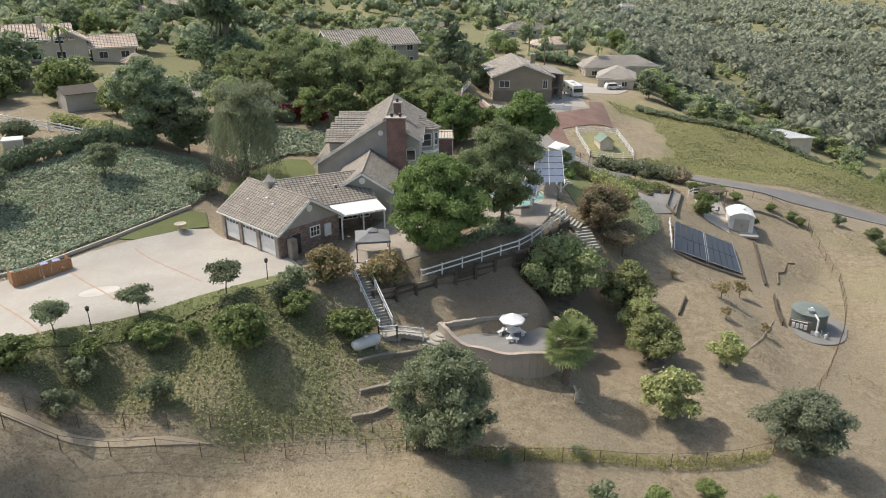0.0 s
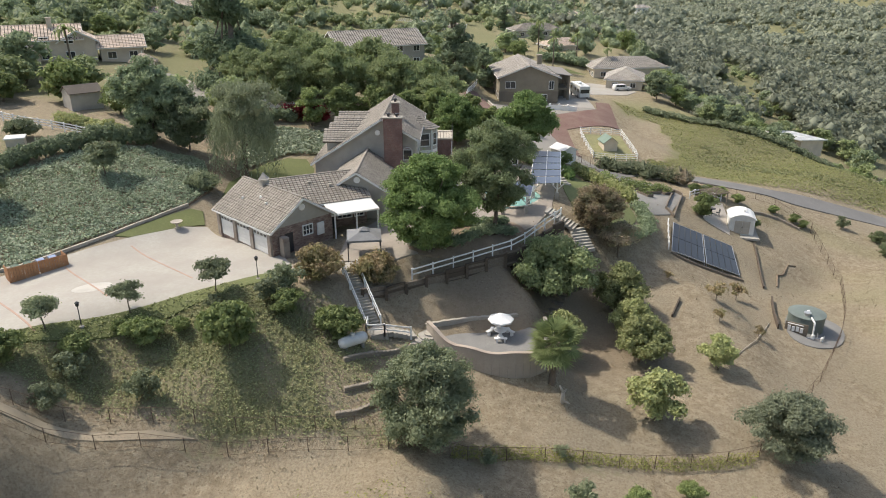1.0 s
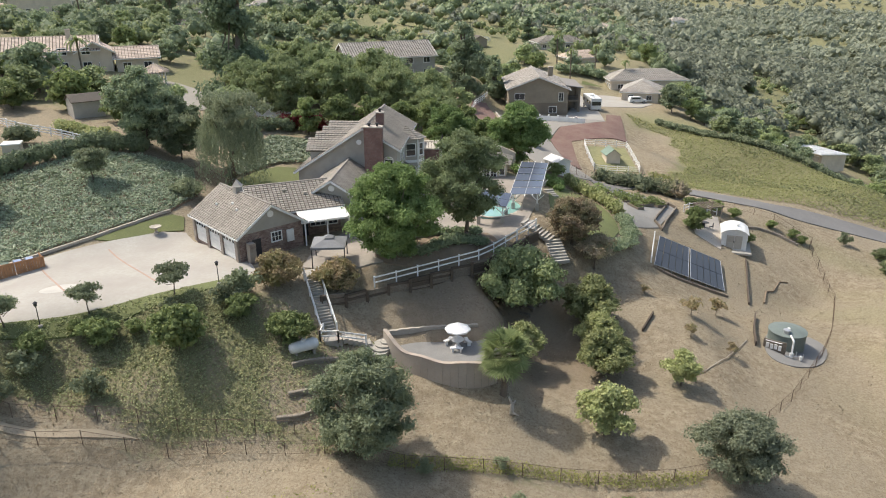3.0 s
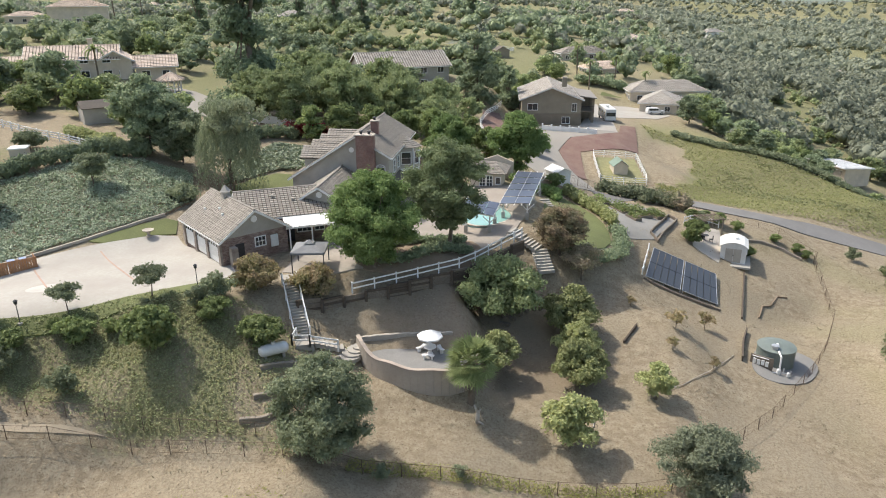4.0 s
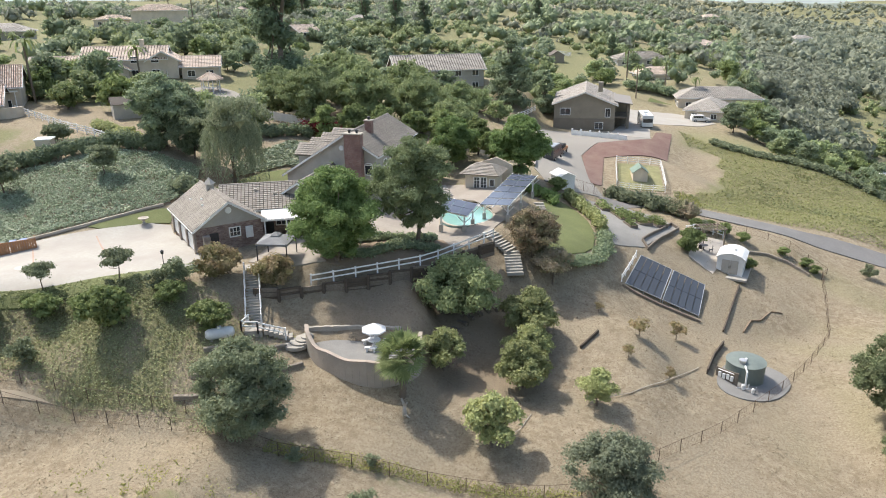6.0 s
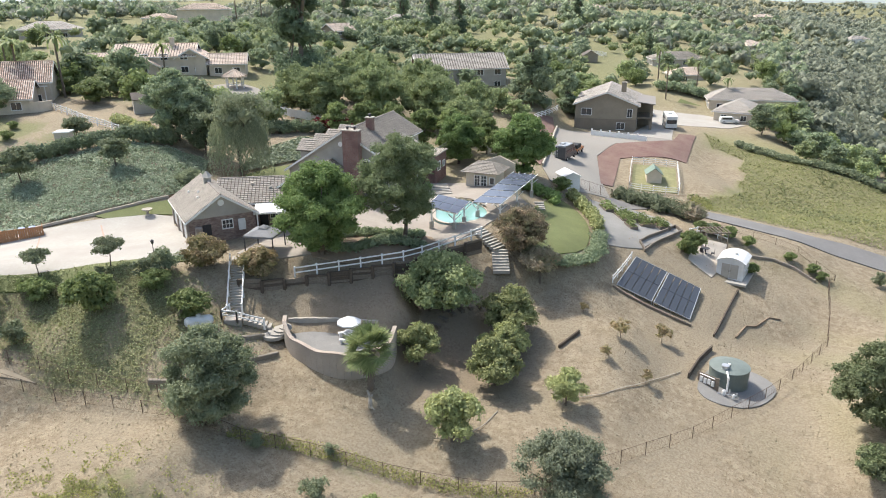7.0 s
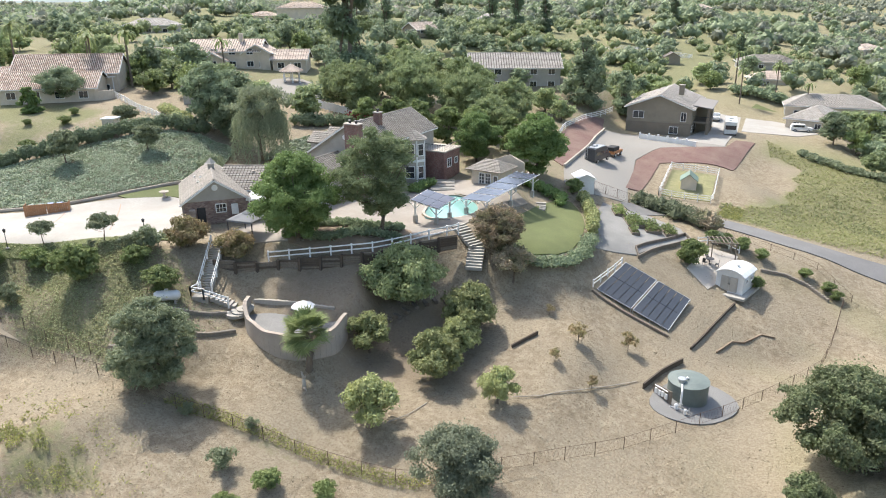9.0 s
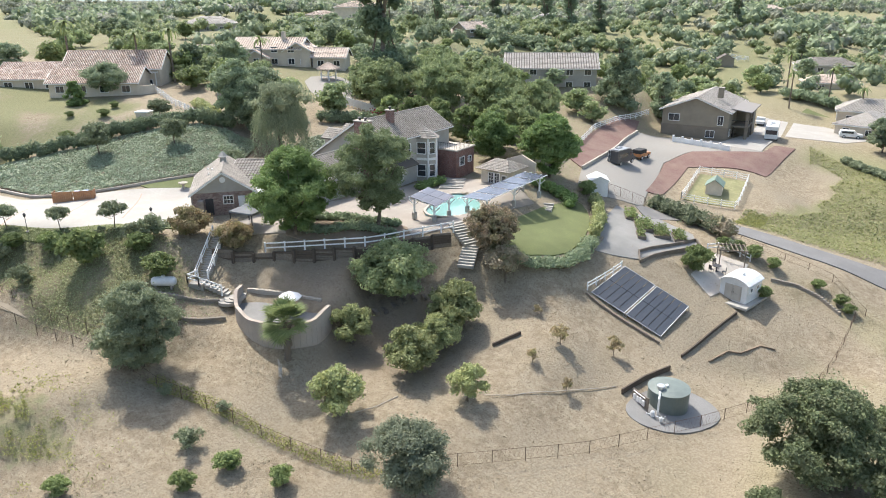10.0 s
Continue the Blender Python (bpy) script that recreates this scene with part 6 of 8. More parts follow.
# ---------------------------------------------------------------- the yard
def line_points(pts, step):
    """Evenly spaced points along a plan line."""
    out, left = [], 0.0
    for (x0, y0), (x1, y1) in zip(pts, pts[1:]):
        n = math.hypot(x1 - x0, y1 - y0)
        d = left
        while d < n:
            out.append((x0 + (x1 - x0) * d / n, y0 + (y1 - y0) * d / n))
            d += step
        left = d - n
    return out + [pts[-1]]


def rail_fence(name, label, pts, step=2.4, high=1.15, rails=2, mat="white", lift=None, post=0.13, board=0.14, cap=True):
    """Posts with flat boards between them, following the ground or given heights."""
    t = thing(name, label, "fence", *pts[0])
    o = t.matrix_basis.translation
    ps = line_points(pts, step)
    zs = [lift(*p) if callable(lift) else gz(*p) for p in ps]
    for (x, y), z in zip(ps, zs):
        m = Mesh().box(x - o.x, y - o.y, z - o.z + high / 2 - 0.15, post, post, high + 0.3)
        if cap:
            m.box(x - o.x, y - o.y, z - o.z + high + 0.02, post + 0.05, post + 0.05, 0.05, bevel=0.02)
        part("post", m, mat, t)
    for (p, z), (q, w) in zip(zip(ps, zs), zip(ps[1:], zs[1:])):
        if math.dist(p, q) < 0.2:
            continue
        for k in range(rails):
            h = high * (0.9 - k * 0.76 / max(1, rails - 0.4))
            part("rail", Mesh().beam((p[0] - o.x, p[1] - o.y, z - o.z + h), (q[0] - o.x, q[1] - o.y, w - o.z + h), 0.05, board), mat, t)
    return t


def wire_fence(name, label, pts, step=3.0, high=1.2):
    """Thin rusty posts, a top rail and a mesh of wires."""
    t = thing(name, label, "fence", *pts[0])
    o = t.matrix_basis.translation
    ps = line_points(pts, step)
    for x, y in ps:
        part("post", Mesh().rod((x - o.x, y - o.y, gz(x, y) - o.z - 0.3), (x - o.x, y - o.y, gz(x, y) - o.z + high + 0.06), 0.032, n=6), "rust", t)
    for p, q in zip(ps, ps[1:]):
        if math.dist(p, q) < 0.2:
            continue
        a, b = Vector((p[0] - o.x, p[1] - o.y, gz(*p) - o.z)), Vector((q[0] - o.x, q[1] - o.y, gz(*q) - o.z))
        up = Vector((0, 0, 1))
        part("top_rail", Mesh().rod(a + up * high, b + up * high, 0.018, n=5), "rust", t)
        w = Mesh()
        n = 7
        for i in range(n):
            k0, k1 = i / n, (i + 1) / n
            w.rod(a.lerp(b, k0) + up * 0.05, a.lerp(b, k1) + up * high, 0.005, n=3)
            w.rod(a.lerp(b, k1) + up * 0.05, a.lerp(b, k0) + up * high, 0.005, n=3)
        w.rod(a + up * 0.08, b + up * 0.08, 0.012, n=3)
        tagged(part("wire_mesh", w, "rust", t), kind="stuff")
    return t


def terrace_edge(x, y):
    """Height of the terrace edge, rising evenly eastward."""
    return -1.85 + 0.095 * (x + 2) if x < 8 else -0.9 + 0.1 * (x - 8)


wire_fence("wire_fence", "rusty chain-link fence along the foot of the slope", [(-44, 36.4), (-36, 37.6), (-28.8, 39.2), (-20.2, 41.7), (-12.8, 42.9), (-6, 43.0), (2, 43.6), (6.8, 44.1), (13.3, 44.8), (20.2, 45.9), (26.5, 46.6), (31.5, 52.2), (34.7, 56.2), (38.4, 60.6), (42.2, 65.9), (45.9, 71.3), (49.0, 76.7), (53.5, 86.5), (54.7, 93.7), (55.3, 100.2)])
wire_fence("wire_fence", "second rusty wire fence above the dirt track", [(-44, 40), (-29.7, 41.2), (-24, 42.9), (-17.4, 43.9), (-8.4, 44.4), (-2.6, 45.0)])
wire_fence("wire_fence", "low wire fence along the lane", [(37.4, 109.2), (45, 107.6), (52, 106.4), (56.4, 102.0), (55.4, 100.4)], high=0.9)
wire_fence("gate_fence", "chain-link gate and fence across the court", [(20.6, 110.4), (23.0, 111.6), (25.6, 112.8)], step=1.8, high=1.5)
track = drape("dirt_track", [(-60, 36.6), (-29, 40.1), (-20, 42.2), (-17, 43.0), (-20, 42.8), (-29.5, 40.9), (-60, 37.8)], 0.03, "bare", "pale dirt track between two wire fences", "track")
rail_fence("white_fence", "white two-rail fence along the terrace edge", [(-2.1, 62.8), (2.3, 65.2), (5.0, 66.7), (8.7, 68.8), (11.3, 72.8), (14.2, 77.0)], step=2.3, high=1.15, lift=terrace_edge)
rail_fence("white_fence", "white three-rail fence above the mulch bank", [(9.6, 116.5), (6.4, 132), (3.6, 146), (4.2, 158), (6.6, 172)], step=2.4, high=1.3, rails=3)
rail_fence("pen_fence", "white rail fence around the hen pen", [(27.2, 127.0), (35.8, 128.2), (34.9, 140.6), (26.5, 140.0), (27.2, 127.0)], step=2.1, high=1.25, rails=3, board=0.09, post=0.11)
rail_fence("white_fence", "white vinyl fence on the hill terrace", [(-72.0, 99.4), (-64.0, 96.2), (-56.8, 92.9), (-51.0, 91.2), (-46.0, 89.2)], step=2.2, high=1.2, rails=3)
rail_fence("paddock_fence", "white rail fence round a far paddock", [(-26, 262), (-2, 270), (6, 286), (-24, 284), (-26, 262)], step=4.0, high=1.5, rails=3)
small_shed("paddock_shed", "small tan shed in a far paddock", 2.0, 266.0, 20, 5.0, 5.0, 2.6, 4.0, "stucco_tan", "tile_dark")
rail_fence("panel_fence", "pale blue-white boundary fence behind the grove", [(-40.4, 119.0), (-34.0, 117.2), (-28, 116.4), (-22.0, 116.2)], step=1.2, high=1.7, rails=9, board=0.2)


def timber_wall():
    """Stacked sleepers with upright posts under the white fence."""
    t = thing("retaining_wall", "weathered stacked timber retaining wall", "retaining wall", -6.4, 59.2)
    o = t.matrix_basis.translation
    r = random.Random(4)
    pts = [(-6.6, 59.4), (-4.2, 60.4), (-1.9, 62.4), (2.5, 64.9), (5.2, 66.4), (8.9, 68.4), (11.6, 72.5), (14.6, 76.4)]
    ps = line_points(pts, 2.3)
    for i, (p, q) in enumerate(zip(ps, ps[1:])):
        if math.dist(p, q) < 0.5:
            continue
        mx, my = (p[0] + q[0]) / 2, (p[1] + q[1]) / 2
        top = terrace_edge(mx, my) + 0.12 if mx > -2 else gz(mx - 0.6, my + 0.8) + 0.25
        n = 7 if i > 0 else 5
        for k in range(n):
            z = top - 0.13 - 0.25 * k
            a = (p[0] - o.x + r.uniform(-0.04, 0.04), p[1] - o.y - 0.12 + r.uniform(-0.04, 0.04), z - o.z)
            b = (q[0] - o.x, q[1] - o.y - 0.12 + r.uniform(-0.04, 0.04), z - o.z + r.uniform(-0.03, 0.03))
            part("sleeper", Mesh().beam(a, b, 0.18, 0.225), "timber" if r.random() < 0.45 else "sleeper", t)
        part("post", Mesh().box(p[0] - o.x + 0.12, p[1] - o.y - 0.3, top - o.z - 0.85, 0.28, 0.28, 1.8, turn=r.uniform(-8, 8)), "sleeper", t)
    return t


timber_wall()


def build_stairs():
    """The concrete flight from the terrace down to the patio."""
    t = thing("stairs", "pale concrete garden stairs with white railings", "stairs", -4.9, 55.2, -3.75)
    o = Vector((-4.9, 55.2, -3.75))
    top, low = Vector((-7.9, 61.3, -0.35)), Vector((-5.2, 56.2, -3.6))
    d = low - top
    n = 19
    side = Vector((-d.y, d.x, 0)).normalized()
    ang = math.degrees(math.atan2(d.y, d.x))
    for i in range(n):
        p = top + d * ((i + 0.5) / n) - o
        part("step", Mesh().box(p.x, p.y, p.z - 0.25, d.to_2d().length / n * 1.02, 1.35, 0.5, turn=ang), "concrete", t)
    part("upper_landing", Mesh().box(-8.3 - o.x, 62.2 - o.y, -0.45 - o.z, 1.8, 1.6, 0.4, turn=ang), "concrete", t)
    part("landing", Mesh().box(0.0, 0.35, -0.35, 1.9, 1.6, 1.1, turn=ang), "concrete", t)
    for i in range(6):
        part("step", Mesh().box(1.15 + 0.4 * i, 0.75 + 0.17 * i, -0.2 - 0.17 * i, 0.42, 1.2, 0.45, turn=22), "concrete", t)
    part("lower_landing", Mesh().box(4.0, 2.0, -1.2, 1.7, 1.3, 0.3, turn=22), "concrete", t)

    def rail(a, b, posts, nm="railing"):
        m = part(nm, Mesh().beam(a + Vector((0, 0, 0.95)), b + Vector((0, 0, 0.95)), 0.07, 0.13), "white", t)
        part("lower_rail", Mesh().beam(a + Vector((0, 0, 0.5)), b + Vector((0, 0, 0.5)), 0.05, 0.12), "white", m)
        for k in range(posts):
            p = a.lerp(b, k / (posts - 1))
            part("post", Mesh().box(p.x, p.y, p.z + 0.4, 0.13, 0.13, 1.3), "white", m)

    a, b = top - o, low - o
    rail(a + side * 0.72, b + side * 0.72, 4)
    rail(a - side * 0.72, b - side * 0.72, 4)
    e = Vector((-0.75, -0.55, 0.15))
    rail(e, Vector((0.85, -0.35, 0.15)), 2)
    rail(Vector((0.85, -0.35, 0.1)), Vector((3.1, 0.75, -0.75)), 2)
    rail(Vector((-0.8, 0.9, 0.15)), e, 2)
    return t


build_stairs()


def build_patio():
    """The curved terrace with its plastered wall and clay coping."""
    plan = rounded([(-0.3, 57.4), (0.5, 55.7), (2.8, 54.0), (5.4, 53.0), (8.2, 52.9), (10.4, 54.2), (11.2, 56.6), (10.6, 59.2)], 0)
    front = [(-0.3, 57.4)]
    for p, q, s in zip(plan, plan[1:], plan[2:]):
        for k in (0.25, 0.5, 0.75, 1.0):
            u = 1 - k
            front.append((u * u * (p[0] + q[0]) / 2 + 2 * u * k * q[0] + k * k * (q[0] + s[0]) / 2, u * u * (p[1] + q[1]) / 2 + 2 * u * k * q[1] + k * k * (q[1] + s[1]) / 2))
    front.append(plan[-1])
    back = [(8.0, 60.2), (5.0, 59.6), (2.4, 59.3)]
    floor_z = -5.4
    drape("pavement_patio", front + back, 0.0, "gravel_dark", "grey gravel patio floor", "patio", level=floor_z, deep=1.5, step=0.7)
    t = thing("patio_wall", "curved rose-plastered patio wall with clay coping", "wall", front[0][0], front[0][1], floor_z)
    o = t.matrix_basis.translation
    wall, cop = Mesh(), Mesh()
    n = len(front)
    for i, (p, q) in enumerate(zip(front, front[1:])):
        h0, h1 = [1.02 + 0.7 * ease(0.5 - k / n, 0.3, 0.5) + 0.3 * ease(k / n - 0.5, 0.3, 0.5) + 0.1 * math.sin(k * 1.1) for k in (i, i + 1)]
        a, b = Vector((p[0] - o.x, p[1] - o.y, 0)), Vector((q[0] - o.x, q[1] - o.y, 0))
        s = Vector((-(b - a).y, (b - a).x, 0)).normalized() * 0.15
        lo = -3.4
        wall.add([a - s + Vector((0, 0, lo)), b - s + Vector((0, 0, lo)), b - s + Vector((0, 0, h1)), a - s + Vector((0, 0, h0)), a + s + Vector((0, 0, lo)), b + s + Vector((0, 0, lo)), b + s + Vector((0, 0, h1)), a + s + Vector((0, 0, h0))],
                 [(0, 1, 2, 3), (5, 4, 7, 6), (3, 2, 6, 7)])
        part("coping_tile", Mesh().beam(a + Vector((0, 0, h0 + 0.04)), b + Vector((0, 0, h1 + 0.04)), 0.38, 0.08), "coping", t)
    part("wall", wall, "plaster", t, "rose-grey plaster face")
    low = thing("seat_wall", "low stepped stone wall behind the patio", "wall", 2.4, 59.3, floor_z)
    pts = [(-0.6, 58.4), (1.4, 59.2), (3.6, 59.8), (6.0, 60.2), (8.2, 60.6)]
    ps = line_points(pts, 0.5)
    for i, (p, q) in enumerate(zip(ps, ps[1:])):
        part("block", Mesh().beam((p[0] - 2.4, p[1] - 59.3, 0.42 + 0.04 * (i % 2)), (q[0] - 2.4, q[1] - 59.3, 0.42 + 0.04 * (i % 2)), 0.3, 1.1), "stone", low)
    for i in range(3):
        part("step", Mesh().box(4.2 + 0.38 * i - 1.2, -0.35 + 0.1 * i, 0.02 + 0.14 * i, 0.36, 1.2, 0.3, turn=14), "concrete", low)
    rs = thing("round_steps", "fan of rounded concrete steps by the patio", "steps", -0.8, 56.0, -5.1)
    for i in range(4):
        part("step", Mesh().lathe([(1.15 - 0.18 * i, 0.15 * i - 0.2), (1.15 - 0.18 * i, 0.15 * i + 0.14), (0.05, 0.15 * i + 0.15)], 18, (0.25 * i, 0.3 * i, 0)), "concrete", rs)
    # umbrella, table and curved benches
    u = thing("patio_umbrella", "white canvas patio umbrella over a table", "umbrella", 6.4, 57.9, floor_z)
    part("pole", Mesh().rod((0, 0, 0), (0, 0, 2.45), 0.03), "white", u)
    c = Mesh()
    k = 8
    rim = [(1.2 * math.cos(2 * math.pi * i / k), 1.2 * math.sin(2 * math.pi * i / k), 1.85) for i in range(k)]
    c.add(rim + [(0, 0, 2.45)], [(i, (i + 1) % k, k) for i in range(k)])
    c.add(rim + [(x, y, z - 0.14) for x, y, z in rim], [((i + 1) % k, i, k + i, k + (i + 1) % k) for i in range(k)])
    can = part("canopy", c, "white", u, "white canvas canopy")
    for x, y, z in rim:
        part("rib", Mesh().rod((x * 0.98, y * 0.98, z - 0.03), (0, 0, 2.4), 0.015, n=5), "steel", can)
    tb = thing("patio_table", "round white stone table", "table", 6.4, 57.85, floor_z)
    part("tabletop", Mesh().lathe([(0.6, 0.7), (0.62, 0.74), (0.6, 0.78), (0.1, 0.78)], 18), "white", tb)
    part("pedestal", Mesh().lathe([(0.32, 0), (0.16, 0.2), (0.2, 0.7)], 12), "white", tb)
    for i in range(3):
        a = 2.1 * i + 0.5
        bn = thing("bench", "curved white stone garden bench", "bench", 6.4 + 1.05 * math.cos(a), 57.85 + 1.05 * math.sin(a), floor_z, math.degrees(a) + 90, group="benches round the patio table")
        part("seat", Mesh().box(-0.28, 0, 0.42, 0.6, 0.34, 0.09, turn=14, bevel=0.03).box(0.28, 0, 0.42, 0.6, 0.34, 0.09, turn=-14, bevel=0.03), "white", bn)
        for s in (-0.35, 0.35):
            part("leg", Mesh().box(s, 0.03, 0.2, 0.14, 0.3, 0.4), "white", bn)


build_patio()


def stone_terrace(pts, label, z=None):
    t = thing("terrace_wall", label, "wall", *pts[0])
    o = t.matrix_basis.translation
    r = random.Random(int(pts[0][0] * 10))
    for p, q in zip(line_points(pts, 0.42), line_points(pts, 0.42)[1:]):
        for k in range(2):
            m = ((p[0] + q[0]) / 2, (p[1] + q[1]) / 2)
            part("stone", Mesh().box(m[0] - o.x, m[1] - o.y, gz(*m) - o.z - 0.05 + 0.24 * k, 0.44, 0.34, 0.26 * r.uniform(0.85, 1.1), turn=math.degrees(math.atan2(q[1] - p[1], q[0] - p[0])) + r.uniform(-6, 6), bevel=0.05), "rubble", t)


stone_terrace([(-7.0, 50.4), (-5.4, 51.6), (-3.2, 53.6), (-1.6, 55.2)], "low stone terrace edging beside the tank")
stone_terrace([(-6.6, 47.6), (-4.6, 48.6), (-2.4, 50.2), (0.6, 54.0)], "second low stone terrace edging")
stone_terrace([(-7.0, 45.5), (-5.4, 46.0), (-4.2, 46.8)], "short stone edging on the bank")
stone_terrace([(21.0, 79.3), (23.6, 80.4), (26.0, 83.4), (26.9, 87.4), (26.6, 92.6)], "curved stone edging round the side lawn")
stone_terrace([(45.6, 101.8), (48.4, 102.6), (51.2, 102.2), (53.8, 100.6)], "curved pale kerb below the lane")

prop = thing("propane_tank", "white propane tank on the green bank", "tank", -6.5, 52.4, -3.6, 36)
part("shell", Mesh().lathe([(0.12, -1.32), (0.36, -1.24), (0.5, -1.02), (0.52, -0.7), (0.52, 0.7), (0.5, 1.02), (0.36, 1.24), (0.12, 1.32)], 18), "metal_white", prop, smooth=True).matrix_basis = pose(0, 0, 0.75, 0, 90, 0)
part("dome", Mesh().lathe([(0.2, 1.22), (0.2, 1.42), (0.05, 1.48)], 12), "metal_white", prop)
for s in (-0.8, 0.8):
    part("foot", Mesh().box(s, 0, 0.12, 0.2, 0.7, 0.5), "concrete", prop)


def path_steps(name, label, pts, wide, n, mat="concrete"):
    """A flight of separate treads from the first place to the last."""
    t = thing(name, label, "steps", pts[0][0], pts[0][1], pts[0][2])
    o = Vector(pts[0])
    tot = [math.dist(a, b) for a, b in zip(pts, pts[1:])]
    for i in range(n):
        k = (i + 0.5) / n * sum(tot)
        for (a, b), l in zip(zip(pts, pts[1:]), tot):
            if k <= l:
                break
            k -= l
        p = Vector(a).lerp(Vector(b), min(1, k / l)) - o
        an = math.degrees(math.atan2(b[1] - a[1], b[0] - a[0]))
        p.z = max(p.z, gz(p.x + o.x, p.y + o.y) + 0.06 - o.z)
        part("tread", Mesh().box(p.x, p.y, p.z - 0.12, 0.42, wide, 0.38, turn=an, bevel=0.02), mat, t)
    return t


path_steps("garden_steps", "pale concrete steps down beside the lawn", [(12.9, 79.3, -0.1), (16.2, 77.8, -1.8), (17.2, 74.8, -3.5)], 1.9, 17)
path_steps("garden_steps", "pale shallow steps from the house to the pool", [(1.6, 97.2, 0.1), (4.2, 92.0, 0.04)], 3.4, 7)
path_steps("garden_steps", "dark plank steps among the orchard trees", [(16.6, 72.2, -6.6), (13.4, 68.0, -7.2), (11.6, 64.4, -6.4)], 1.2, 8, "timber")
path_steps("garden_steps", "short pale steps on the lawn bank", [(16.8, 97.6, -1.4), (17.6, 95.0, -2.2)], 1.4, 4)


def collector_array():
    """Two banks of black solar collectors on the slope, with a white rail."""
    a, b, c, d = Vector((29.3, 83.0, -6.95)), Vector((37.9, 82.1, -9.9)), Vector((39.0, 88.6, -8.5)), Vector((31.0, 89.0, -5.35))
    t = thing("solar_array", "two banks of black solar panels on a frame", "solar panels", a.x, a.y, a.z - 0.2)
    o = t.matrix_basis.translation
    up = (b - a).cross(d - a).normalized()

    def pt(s, k, h=0.0):
        return a.lerp(b, s).lerp(d.lerp(c, s), k) + up * h - o

    for s0, s1 in ((0.0, 0.485), (0.515, 1.0)):
        n = 5
        for i in range(n):
            u0, u1 = s0 + (s1 - s0) * i / n + 0.004, s0 + (s1 - s0) * (i + 1) / n - 0.004
            for k0, k1 in ((0.0, 0.495), (0.505, 1.0)):
                m = Mesh().add([pt(u0, k0, 0.3), pt(u1, k0, 0.3), pt(u1, k1, 0.3), pt(u0, k1, 0.3), pt(u0, k0, 0.24), pt(u1, k0, 0.24), pt(u1, k1, 0.24), pt(u0, k1, 0.24)],
                               [(0, 1, 2, 3), (7, 6, 5, 4), (0, 4, 5, 1), (1, 5, 6, 2), (2, 6, 7, 3), (3, 7, 4, 0)])
                part("panel", m, "collector", t)
        for k in (0.0, 1.0):
            part("frame_rail", Mesh().beam(pt(s0, k, 0.27), pt(s1, k, 0.27), 0.07, 0.1), "steel", t)
        for s in (s0, s1):
            part("frame_rail", Mesh().beam(pt(s, 0, 0.27), pt(s, 1, 0.27), 0.07, 0.1), "steel", t)
    for s in (0.0, 0.25, 0.485, 0.515, 0.75, 1.0):
        for k in (0.0, 1.0):
            p = pt(s, k, 0.25)
            part("leg", Mesh().rod(p, (p.x, p.y, p.z - 0.8), 0.05), "steel", t)
    rail_fence("white_fence", "short white rail fence beside the solar panels", [(28.9, 82.8), (30.5, 89.4)], step=1.7, high=0.9, rails=2)
    sill = thing("timber_edge", "timber edging below the solar panels", "edging", 29.0, 82.0)
    so = sill.matrix_basis.translation
    for i in range(5):
        p, q = [(29.0 + 9.2 * k / 5, 82.1 - 1.0 * k / 5) for k in (i, i + 1)]
        part("plank", Mesh().beam((p[0] - so.x, p[1] - so.y, gz(*p) - so.z + 0.1), (q[0] - so.x, q[1] - so.y, gz(*q) - so.z + 0.1), 0.14, 0.3), "timber", sill)


collector_array()


